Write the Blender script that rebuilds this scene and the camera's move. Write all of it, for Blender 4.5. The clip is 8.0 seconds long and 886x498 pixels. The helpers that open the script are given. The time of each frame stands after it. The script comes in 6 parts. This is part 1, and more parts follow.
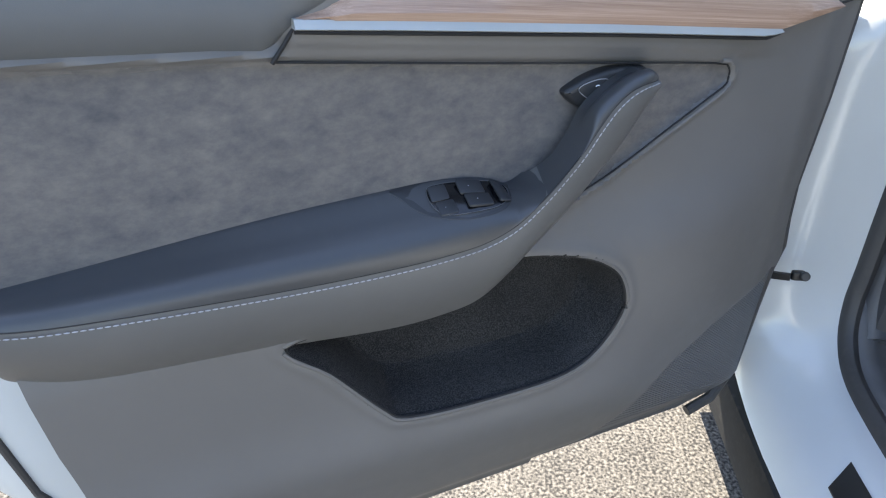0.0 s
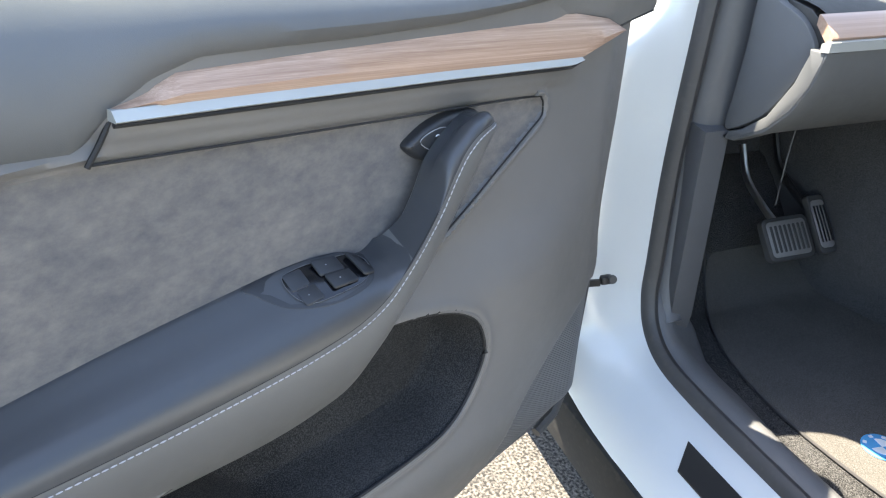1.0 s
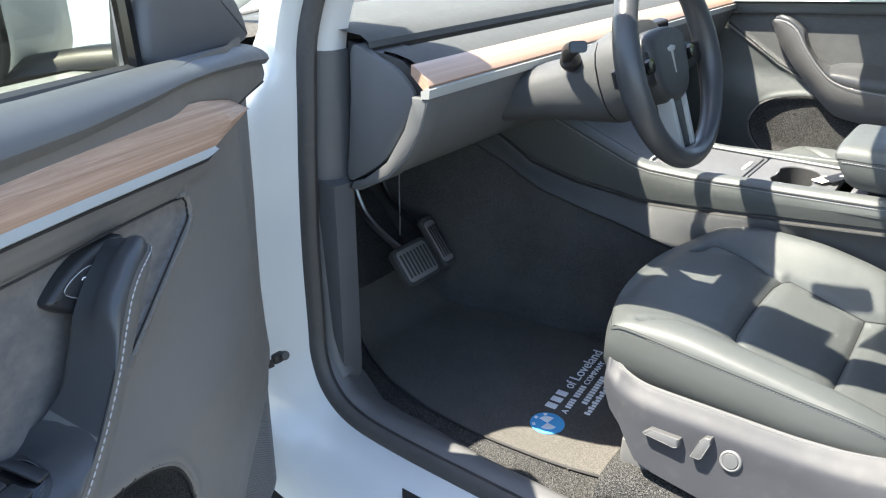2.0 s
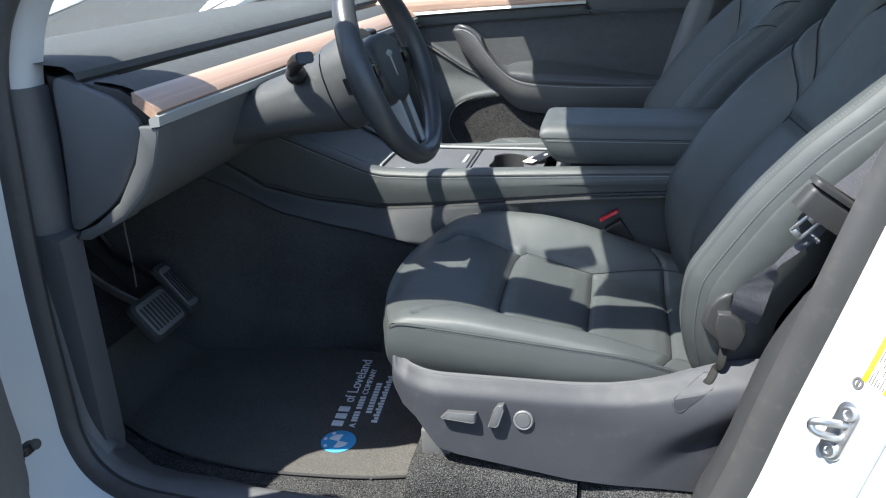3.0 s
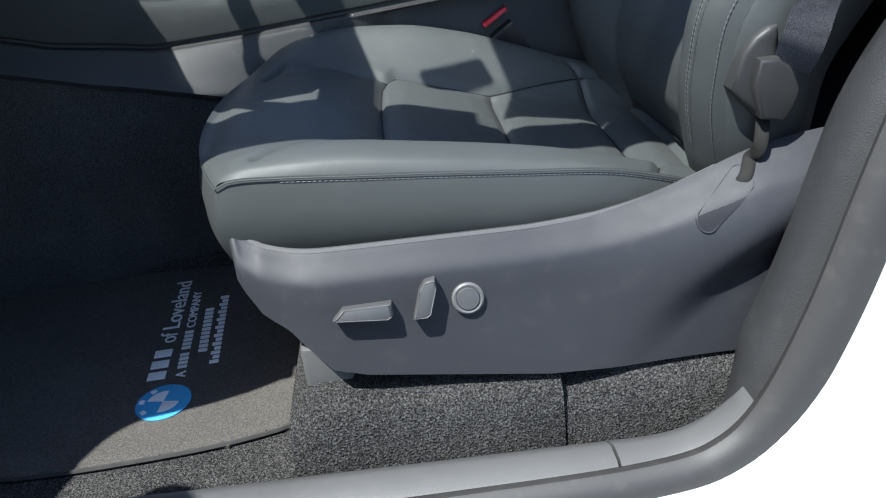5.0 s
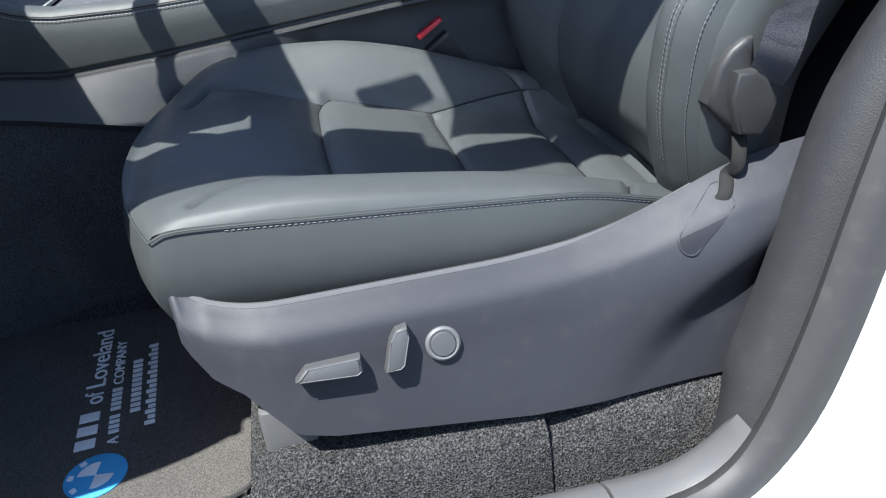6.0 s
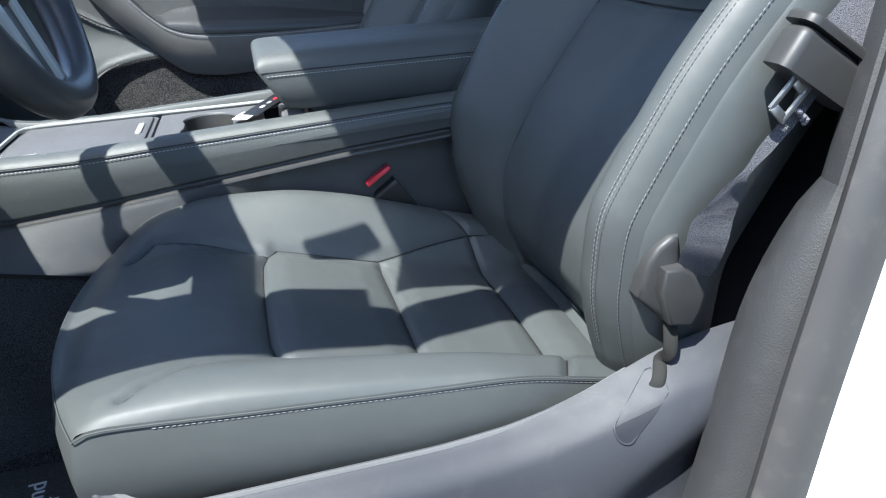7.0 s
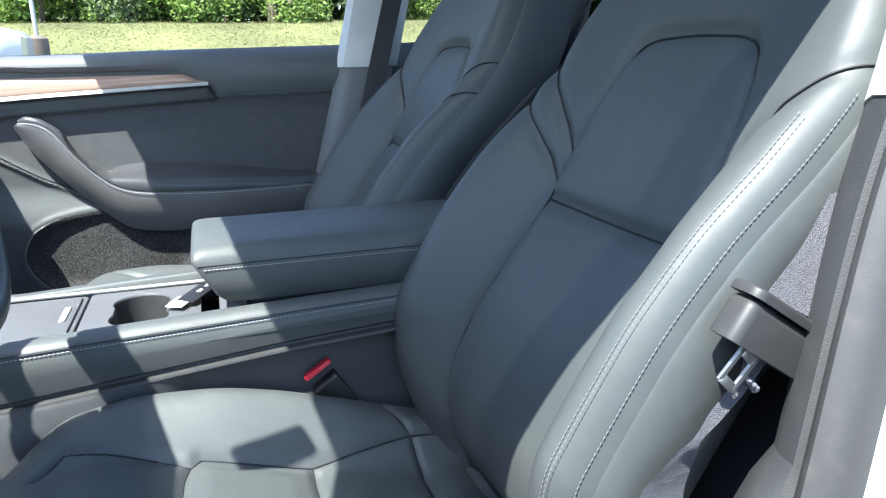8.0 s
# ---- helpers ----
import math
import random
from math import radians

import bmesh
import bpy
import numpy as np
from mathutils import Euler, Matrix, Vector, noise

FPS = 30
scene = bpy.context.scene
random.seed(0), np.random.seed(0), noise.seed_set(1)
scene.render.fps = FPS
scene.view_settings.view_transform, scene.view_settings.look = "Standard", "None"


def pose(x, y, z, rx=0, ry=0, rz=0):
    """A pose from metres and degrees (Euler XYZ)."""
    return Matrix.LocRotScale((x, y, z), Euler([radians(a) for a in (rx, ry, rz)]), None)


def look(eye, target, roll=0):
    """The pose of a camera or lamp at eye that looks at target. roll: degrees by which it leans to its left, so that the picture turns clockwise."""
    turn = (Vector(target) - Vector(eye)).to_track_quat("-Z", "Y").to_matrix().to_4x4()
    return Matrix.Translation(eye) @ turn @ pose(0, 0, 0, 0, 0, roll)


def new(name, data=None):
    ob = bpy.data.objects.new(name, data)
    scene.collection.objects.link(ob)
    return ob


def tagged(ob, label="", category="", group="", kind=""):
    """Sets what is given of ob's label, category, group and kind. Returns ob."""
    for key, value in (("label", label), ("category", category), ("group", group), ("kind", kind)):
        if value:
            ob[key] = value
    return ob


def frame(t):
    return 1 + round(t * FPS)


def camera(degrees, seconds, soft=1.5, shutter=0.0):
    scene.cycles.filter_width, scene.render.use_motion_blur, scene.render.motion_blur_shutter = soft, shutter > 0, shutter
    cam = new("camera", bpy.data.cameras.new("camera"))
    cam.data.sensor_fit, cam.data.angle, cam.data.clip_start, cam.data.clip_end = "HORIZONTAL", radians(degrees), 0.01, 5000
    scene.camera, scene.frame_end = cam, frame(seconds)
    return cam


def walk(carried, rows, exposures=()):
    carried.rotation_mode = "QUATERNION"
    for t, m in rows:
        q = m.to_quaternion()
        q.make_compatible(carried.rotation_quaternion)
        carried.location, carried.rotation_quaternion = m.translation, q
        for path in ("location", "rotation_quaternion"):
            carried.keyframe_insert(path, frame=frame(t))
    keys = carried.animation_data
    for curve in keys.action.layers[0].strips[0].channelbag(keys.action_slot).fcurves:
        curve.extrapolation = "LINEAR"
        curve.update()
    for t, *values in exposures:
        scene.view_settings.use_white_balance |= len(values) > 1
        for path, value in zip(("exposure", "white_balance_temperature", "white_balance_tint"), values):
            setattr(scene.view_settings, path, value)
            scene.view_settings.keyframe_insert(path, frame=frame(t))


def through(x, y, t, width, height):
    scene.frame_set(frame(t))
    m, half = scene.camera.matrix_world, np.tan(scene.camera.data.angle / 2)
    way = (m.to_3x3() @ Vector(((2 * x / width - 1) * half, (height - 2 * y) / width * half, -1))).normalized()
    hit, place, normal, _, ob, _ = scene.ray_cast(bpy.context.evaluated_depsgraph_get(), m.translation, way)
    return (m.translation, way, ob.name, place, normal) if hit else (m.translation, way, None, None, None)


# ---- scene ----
cam = camera(61.5, 8.0, 1.15)
EXPOSURES = [(0, 2.26, 7200, 13), (0.5, 2.42, 7400, 13), (1.0, 2.72, 7600, 12), (1.5, 2.42, 7500, 11), (2.0, 2.2, 7150, 10), (2.2, 2.1, 6950, 10), (3.3, 1.14, 6400, 9), (3.5, 1.06, 6400, 9), (4.5, 0.8, 6250, 9), (6, 1.22, 6100, 11), (6.5, 1.28, 6100, 11), (7, 1.54, 6100, 9), (7.5, 1.8, 6050, 8), (8, 1.98, 6150, 8)]
PATH = [
    (0, (0.642, -1.463, 1.278), (-1.088, -1.541, 0.279), 1.2),
    (0.5, (0.596, -1.515, 1.267), (-1.144, -1.347, 0.295), 1.1),
    (1, (0.539, -1.574, 1.279), (-1.134, -0.978, 0.36), 0.8),
    (1.5, (0.486, -1.583, 1.287), (-0.976, -0.526, 0.424), -0.2),
    (2, (0.42, -1.596, 1.307), (-0.683, -0.144, 0.485), -0.2),
    (2.2, (0.408, -1.615, 1.313), (-0.539, -0.044, 0.516), -0.4),
    (3.3, (0.327, -1.635, 1.216), (0.018, 0.189, 0.456), -2.8),
    (3.5, (0.316, -1.602, 1.166), (0.066, 0.223, 0.388), -3.2),
    (4, (0.286, -1.495, 1.083), (0.143, 0.298, 0.207), -4.5),
    (4.5, (0.237, -1.366, 1.006), (0.189, 0.392, 0.054), -5.3),
    (4.7, (0.217, -1.323, 0.973), (0.214, 0.44, 0.029), -5.1),
    (5.8, (0.145, -1.198, 0.969), (0.416, 0.515, -0.027), -5.2),
    (6, (0.15, -1.193, 0.976), (0.451, 0.529, 0.005), -5.2),
    (6.5, (0.174, -1.175, 1.018), (0.537, 0.574, 0.118), -4.8),
    (7, (0.192, -1.159, 1.062), (0.614, 0.628, 0.269), -3.7),
    (7.5, (0.207, -1.137, 1.108), (0.695, 0.683, 0.437), -2.6),
    (8, (0.232, -1.092, 1.155), (0.806, 0.755, 0.648), -1.3),
]
walk(cam, [(t, look(eye, target, roll)) for t, eye, target, roll in PATH], EXPOSURES)

# ---- light ----
SUN_WAY = Vector((0.42, 0.34, -1.0)).normalized()          # the way the sunlight travels
world = bpy.data.worlds.new("sky")
scene.world = world
world.use_nodes = True
sky = world.node_tree.nodes.new("ShaderNodeTexSky")
sky.sky_type, sky.sun_disc = "NISHITA", False
sky.dust_density, sky.ozone_density = 0.6, 2.5
sky.sun_elevation = math.asin(-SUN_WAY.z)
sky.sun_rotation = math.atan2(-SUN_WAY.x, -SUN_WAY.y) % (2 * math.pi)
sky_back = world.node_tree.nodes["Background"]
world.node_tree.links.new(sky.outputs[0], sky_back.inputs[0])
sky_back.inputs[1].default_value = 0.155
sun = new("sun", bpy.data.lights.new("sun", "SUN"))
sun.data.energy, sun.data.angle, sun.data.color = 5.0, radians(0.53), (1.0, 0.985, 0.91)
sun.rotation_mode = "QUATERNION"
sun.rotation_quaternion = SUN_WAY.to_track_quat("-Z", "Y")
scene.view_settings.exposure = 1.2

# ---- materials ----


def shader(name, rough=0.5, metal=0.0, spec=0.5):
    m = bpy.data.materials.new(name)
    m.use_nodes = True
    b = m.node_tree.nodes["Principled BSDF"]
    b.inputs["Roughness"].default_value = rough
    b.inputs["Metallic"].default_value = metal
    b.inputs["Specular IOR Level"].default_value = spec
    return m, m.node_tree.nodes, m.node_tree.links, b


def surface(name, col, rough=0.5, metal=0.0, grain=900.0, bump=0.15, var=0.12, big=7.0, spec=0.5, coat=0.0, dust=0.0, depth=0.0004, specks=0.0, waves=0.0):
    """Two scales of variation: fine grain as relief, broad patches as colour and gloss."""
    m, nodes, links, b = shader(name, rough, metal, spec)
    tc = nodes.new("ShaderNodeTexCoord")
    fine, wide, spots = (nodes.new("ShaderNodeTexNoise") for _ in range(3))
    for n, sc, det in ((fine, grain, 2.0), (wide, big, 5.0), (spots, 60.0, 6.0)):
        n.inputs["Scale"].default_value, n.inputs["Detail"].default_value = sc, det
        links.new(tc.outputs["Object"], n.inputs["Vector"])
    ramp = nodes.new("ShaderNodeMapRange")
    ramp.inputs["From Min"].default_value, ramp.inputs["From Max"].default_value = 0.3, 0.7
    ramp.inputs["To Min"].default_value, ramp.inputs["To Max"].default_value = 1 - var, 1 + var
    links.new(wide.outputs["Fac"], ramp.inputs["Value"])
    tint = nodes.new("ShaderNodeMix")
    tint.data_type, tint.blend_type = "RGBA", "MULTIPLY"
    tint.inputs["Factor"].default_value = 1.0
    tint.inputs[6].default_value = (*col, 1)
    links.new(ramp.outputs["Result"], tint.inputs[7])
    out = tint.outputs[2]
    if dust:
        thr = nodes.new("ShaderNodeMapRange")
        thr.inputs["From Min"].default_value, thr.inputs["From Max"].default_value = 0.55, 0.8
        thr.inputs["To Max"].default_value = dust
        links.new(spots.outputs["Fac"], thr.inputs["Value"])
        dusty = nodes.new("ShaderNodeMix")
        dusty.data_type = "RGBA"
        dusty.inputs[7].default_value = (0.22, 0.2, 0.17, 1)
        links.new(thr.outputs["Result"], dusty.inputs["Factor"])
        links.new(out, dusty.inputs[6])
        out = dusty.outputs[2]
    if specks:
        cells, near, keep, both, chip = nodes.new("ShaderNodeTexVoronoi"), nodes.new("ShaderNodeMath"), nodes.new("ShaderNodeMath"), nodes.new("ShaderNodeMath"), nodes.new("ShaderNodeMix")
        cells.inputs["Scale"].default_value = 190.0
        links.new(tc.outputs["Object"], cells.inputs["Vector"])
        near.operation, near.inputs[1].default_value = "LESS_THAN", 0.07
        links.new(cells.outputs["Distance"], near.inputs[0])
        keep.operation, keep.inputs[1].default_value = "GREATER_THAN", 1 - specks
        links.new(cells.outputs["Color"], keep.inputs[0])
        both.operation = "MULTIPLY"
        links.new(near.outputs[0], both.inputs[0])
        links.new(keep.outputs[0], both.inputs[1])
        chip.data_type = "RGBA"
        chip.inputs[7].default_value = (0.38, 0.36, 0.33, 1)
        links.new(both.outputs[0], chip.inputs["Factor"])
        links.new(out, chip.inputs[6])
        out = chip.outputs[2]
    links.new(out, b.inputs["Base Color"])
    rr = nodes.new("ShaderNodeMapRange")
    rr.inputs["To Min"].default_value, rr.inputs["To Max"].default_value = rough * 0.85, min(1.0, rough * 1.15)
    links.new(spots.outputs["Fac"], rr.inputs["Value"])
    links.new(rr.outputs["Result"], b.inputs["Roughness"])
    if bump:
        bp = nodes.new("ShaderNodeBump")
        bp.inputs["Strength"].default_value, bp.inputs["Distance"].default_value = bump, depth
        links.new(fine.outputs["Fac"], bp.inputs["Height"])
        links.new(bp.outputs["Normal"], b.inputs["Normal"])
        if waves:
            soft, bp0 = nodes.new("ShaderNodeTexNoise"), nodes.new("ShaderNodeBump")
            soft.inputs["Scale"].default_value, soft.inputs["Detail"].default_value = 13.0, 3.0
            links.new(tc.outputs["Object"], soft.inputs["Vector"])
            bp0.inputs["Strength"].default_value, bp0.inputs["Distance"].default_value = waves, 0.012
            links.new(soft.outputs["Fac"], bp0.inputs["Height"])
            links.new(bp0.outputs["Normal"], bp.inputs["Normal"])
    b.inputs["Coat Weight"].default_value = coat
    return m


def suede(name, low=(0.072, 0.072, 0.078, 1), high=(0.172, 0.156, 0.142, 1)):
    m, nodes, links, b = shader(name, 0.95, 0.0, 0.2)
    tc = nodes.new("ShaderNodeTexCoord")
    mp = nodes.new("ShaderNodeMapping")
    mp.inputs["Scale"].default_value = (1.0, 1.0, 1.5)
    links.new(tc.outputs["Object"], mp.inputs["Vector"])
    a, c, d = (nodes.new("ShaderNodeTexNoise") for _ in range(3))
    for n, sc, det, ro in ((a, 40.0, 9.0, 0.70), (c, 9.0, 3.0, 0.5), (d, 1500.0, 2.0, 0.5)):
        n.inputs["Scale"].default_value, n.inputs["Detail"].default_value, n.inputs["Roughness"].default_value = sc, det, ro
        links.new(mp.outputs["Vector"], n.inputs["Vector"])
    add = nodes.new("ShaderNodeMath")
    add.operation = "MULTIPLY_ADD"
    add.inputs[1].default_value = 0.5
    links.new(c.outputs["Fac"], add.inputs[0])
    links.new(a.outputs["Fac"], add.inputs[2])
    ramp = nodes.new("ShaderNodeValToRGB")
    ramp.color_ramp.elements[0].position, ramp.color_ramp.elements[0].color = 0.46, low
    ramp.color_ramp.elements[1].position, ramp.color_ramp.elements[1].color = 1.06, high
    links.new(add.outputs["Value"], ramp.inputs["Fac"])
    links.new(ramp.outputs["Color"], b.inputs["Base Color"])
    b.inputs["Sheen Weight"].default_value = 0.25
    bp = nodes.new("ShaderNodeBump")
    bp.inputs["Strength"].default_value, bp.inputs["Distance"].default_value = 0.3, 0.0005
    links.new(d.outputs["Fac"], bp.inputs["Height"])
    links.new(bp.outputs["Normal"], b.inputs["Normal"])
    return m


def wood(name, along, tilt=0.0, calm=0.0):
    m, nodes, links, b = shader(name, 0.45)
    tc = nodes.new("ShaderNodeTexCoord")
    mp = nodes.new("ShaderNodeMapping")
    mp.inputs["Scale"].default_value = tuple(0.35 if n == along else 64.0 for n in range(3))
    turn = nodes.new("ShaderNodeMapping")
    turn.inputs["Rotation"].default_value = (0, tilt, 0)
    links.new(tc.outputs["Object"], turn.inputs["Vector"])
    links.new(turn.outputs["Vector"], mp.inputs["Vector"])
    a, c = nodes.new("ShaderNodeTexNoise"), nodes.new("ShaderNodeTexNoise")
    for n, sc, det in ((a, 3.0, 8.0), (c, 22.0, 4.0)):
        n.inputs["Scale"].default_value, n.inputs["Detail"].default_value, n.inputs["Roughness"].default_value = sc, det, 0.65
        n.inputs["Distortion"].default_value = 0.12
        links.new(mp.outputs["Vector"], n.inputs["Vector"])
    mixed = nodes.new("ShaderNodeMath")
    mixed.operation = "MULTIPLY_ADD"
    mixed.inputs[1].default_value = 0.6
    links.new(c.outputs["Fac"], mixed.inputs[0])
    links.new(a.outputs["Fac"], mixed.inputs[2])
    ramp = nodes.new("ShaderNodeValToRGB")
    e = ramp.color_ramp.elements
    e[0].position, e[0].color = 0.55, (0.25, 0.15, 0.105, 1)
    e[1].position, e[1].color = 1.05, (0.50, 0.35, 0.265, 1)
    mid = e.new(0.78)
    mid.color = (0.36, 0.232, 0.168, 1)
    for k in e:
        k.color = [c + calm * (m - c) for c, m in zip(k.color, (0.33, 0.215, 0.15, 1))]
    links.new(mixed.outputs["Value"], ramp.inputs["Fac"])
    links.new(ramp.outputs["Color"], b.inputs["Base Color"])
    bp = nodes.new("ShaderNodeBump")
    bp.inputs["Strength"].default_value, bp.inputs["Distance"].default_value = 0.2, 0.0004
    links.new(c.outputs["Fac"], bp.inputs["Height"])
    links.new(bp.outputs["Normal"], b.inputs["Normal"])
    return m


def speckled(name, dark, light, scale, rough=0.9, bump=0.8, depth=0.003, low=0.42, high=0.62):
    """Pile carpet and aggregate: two noises between two colours, with relief."""
    m, nodes, links, b = shader(name, rough, 0.0, 0.2)
    tc = nodes.new("ShaderNodeTexCoord")
    n, v, w = nodes.new("ShaderNodeTexNoise"), nodes.new("ShaderNodeTexVoronoi"), nodes.new("ShaderNodeTexNoise")
    n.inputs["Scale"].default_value, n.inputs["Detail"].default_value = scale, 4.0
    v.inputs["Scale"].default_value = scale * 0.8
    w.inputs["Scale"].default_value, w.inputs["Detail"].default_value = 9.0, 4.0
    for k in (n, v, w):
        links.new(tc.outputs["Object"], k.inputs["Vector"])
    half = nodes.new("ShaderNodeMath")
    half.operation = "MULTIPLY_ADD"
    half.inputs[1].default_value = 0.16
    sub = nodes.new("ShaderNodeMath")
    sub.operation = "SUBTRACT"
    sub.inputs[1].default_value = 0.5
    links.new(w.outputs["Fac"], sub.inputs[0])
    links.new(sub.outputs["Value"], half.inputs[0])
    links.new(n.outputs["Fac"], half.inputs[2])
    ramp = nodes.new("ShaderNodeValToRGB")
    e = ramp.color_ramp.elements
    e[0].position, e[0].color = low, (*dark, 1)
    e[1].position, e[1].color = high, (*light, 1)
    links.new(half.outputs["Value"], ramp.inputs["Fac"])
    links.new(ramp.outputs["Color"], b.inputs["Base Color"])
    bp = nodes.new("ShaderNodeBump")
    bp.inputs["Strength"].default_value, bp.inputs["Distance"].default_value = bump, depth
    links.new(n.outputs["Fac"], bp.inputs["Height"])
    bp2 = nodes.new("ShaderNodeBump")
    bp2.inputs["Strength"].default_value, bp2.inputs["Distance"].default_value = bump * 0.6, depth
    links.new(v.outputs["Distance"], bp2.inputs["Height"])
    links.new(bp.outputs["Normal"], bp2.inputs["Normal"])
    links.new(bp2.outputs["Normal"], b.inputs["Normal"])
    return m


def clear(name, tint=(1, 1, 1)):
    m, nodes, links, b = shader(name, 0.02)
    b.inputs["Base Color"].default_value = (*tint, 1)
    b.inputs["Transmission Weight"].default_value = 1.0
    b.inputs["IOR"].default_value = 1.02
    return m


def weave(name, col, light, scale=420.0):
    m, nodes, links, b = shader(name, 0.8, 0.0, 0.3)
    tc = nodes.new("ShaderNodeTexCoord")
    v, n = nodes.new("ShaderNodeTexVoronoi"), nodes.new("ShaderNodeTexNoise")
    v.inputs["Scale"].default_value, n.inputs["Scale"].default_value = scale, scale * 0.5
    ramp = nodes.new("ShaderNodeValToRGB")
    e = ramp.color_ramp.elements
    e[0].position, e[0].color = 0.2, (*light, 1)
    e[1].position, e[1].color = 0.65, (*col, 1)
    for k in (v, n):
        links.new(tc.outputs["Object"], k.inputs["Vector"])
    links.new(v.outputs["Distance"], ramp.inputs["Fac"])
    links.new(ramp.outputs["Color"], b.inputs["Base Color"])
    bp = nodes.new("ShaderNodeBump")
    bp.inputs["Strength"].default_value, bp.inputs["Distance"].default_value = 0.8, 0.001
    bp.invert = True
    links.new(v.outputs["Distance"], bp.inputs["Height"])
    links.new(bp.outputs["Normal"], b.inputs["Normal"])
    return m


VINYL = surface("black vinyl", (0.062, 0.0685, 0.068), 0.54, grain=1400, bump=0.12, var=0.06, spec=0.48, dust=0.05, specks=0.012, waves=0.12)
VINYL_REST = surface("black armrest vinyl", (0.046, 0.048, 0.051), 0.36, grain=1400, bump=0.12, var=0.06, dust=0.03)
VINYL_SIDE = surface("dark grey vinyl", (0.108, 0.107, 0.105), 0.5, grain=1400, bump=0.12, var=0.06, dust=0.04)
BLACK_POD = surface("dark grey moulded plastic", (0.022, 0.023, 0.025), 0.45, grain=1100, bump=0.25, var=0.08, dust=0.03)
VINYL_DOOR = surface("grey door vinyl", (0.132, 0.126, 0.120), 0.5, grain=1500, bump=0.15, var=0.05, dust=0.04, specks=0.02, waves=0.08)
POD_GREY = surface("grey moulded plastic", (0.034, 0.034, 0.034), 0.5, grain=1100, bump=0.2, var=0.08, dust=0.04)
SLOT = surface("slate recess plastic", (0.020, 0.022, 0.028), 0.7, grain=900, bump=0.3, var=0.2, spec=0.2)
PILLAR_PLASTIC = surface("dark grained pillar plastic", (0.030, 0.031, 0.033), 0.6, grain=650, bump=0.9, var=0.08, dust=0.04, specks=0.12)
PLASTIC = surface("dark grained plastic", (0.085, 0.087, 0.092), 0.5, grain=1100, bump=0.35, var=0.07, dust=0.08)
COLUMN_GREY = surface("dark column plastic", (0.060, 0.062, 0.064), 0.6, grain=1100, bump=0.3, var=0.06, spec=0.3)
LOWER_SIDE = surface("dark grained console plastic", (0.046, 0.048, 0.050), 0.52, grain=1100, bump=0.3, var=0.07, dust=0.06)
SEAT_PLASTIC = surface("slate grained seat plastic", (0.037, 0.039, 0.046), 0.5, grain=1500, bump=0.45, var=0.07, dust=0.05, specks=0.07, spec=0.28)
PLASTIC_LIGHT = surface("grey grained plastic", (0.116, 0.117, 0.119), 0.46, grain=900, bump=0.6, var=0.07, dust=0.1, specks=0.06)
DASH_SOFT = surface("soft dash skin", (0.096, 0.1, 0.103), 0.55, grain=1300, bump=0.25, var=0.05)
BLACK = surface("satin black plastic", (0.012, 0.012, 0.013), 0.4, grain=800, bump=0.05, var=0.1)
MATTE = surface("matt black cladding", (0.02, 0.02, 0.02), 0.85, grain=500, bump=0.3, var=0.12, spec=0.2, dust=0.1)
GLOSS = surface("gloss black plastic", (0.008, 0.008, 0.009), 0.15, grain=500, bump=0.0, var=0.05)
RUBBER = surface("black rubber", (0.046, 0.045, 0.045), 0.55, grain=700, bump=0.25, var=0.12, dust=0.12, specks=0.05)
PAINT = surface("white car paint", (0.545, 0.57, 0.57), 0.25, grain=300, bump=0.0, var=0.02, coat=0.6)
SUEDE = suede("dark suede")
# the same suede toned down, so the passenger door's shade sits in its colour
SUEDE_SHADED = suede("shaded dark suede", (0.062, 0.065, 0.067, 1), (0.088, 0.090, 0.091, 1))
WOOD_DOOR = wood("open-pore wood along the door", 0, 0.106)
DASH_TOP = surface("dark soft dash top", (0.050, 0.054, 0.054), 0.75, grain=1300, bump=0.25, var=0.06, spec=0.25)
WOOD_DASH = wood("open-pore wood across the dash", 1, 0.0, 0.55)
SILVER = surface("satin silver trim", (0.36, 0.37, 0.355), 0.42, metal=0.25, grain=600, bump=0.03, var=0.05)
STEEL = surface("bright steel", (0.6, 0.6, 0.6), 0.4, metal=1.0, grain=400, bump=0.08, var=0.1)
CARPET = speckled("grey pile carpet", (0.026, 0.026, 0.027), (0.155, 0.152, 0.148), 520.0, bump=1.0, depth=0.006, low=0.40, high=0.68)
FELT = speckled("black door felt", (0.011, 0.011, 0.012), (0.05, 0.05, 0.05), 800.0, bump=0.5, depth=0.001)
POCKET = speckled("black felt lining", (0.034, 0.034, 0.036), (0.11, 0.109, 0.109), 800.0, bump=0.5, depth=0.001)
MAT = speckled("worn mat fabric", (0.062, 0.058, 0.053), (0.125, 0.118, 0.108), 700.0, bump=0.5, depth=0.001)
ASPHALT = speckled("pale worn asphalt", (0.022, 0.021, 0.02), (0.145, 0.134, 0.119), 130.0, bump=0.8, depth=0.005, low=0.38, high=0.66)
THREAD_MID = surface("mid grey thread", (0.15, 0.15, 0.155), 0.7, grain=900, bump=0.1)
THREAD = surface("grey thread", (0.32, 0.32, 0.33), 0.7, grain=900, bump=0.1)
SEAM = surface("dark seam", (0.012, 0.012, 0.013), 0.7, grain=900, bump=0.1)
WEBBING = weave("grey seat belt webbing", (0.15, 0.15, 0.17), (0.34, 0.34, 0.37), 1300.0)
RED = surface("red plastic", (0.62, 0.03, 0.05), 0.35, grain=500, bump=0.05)
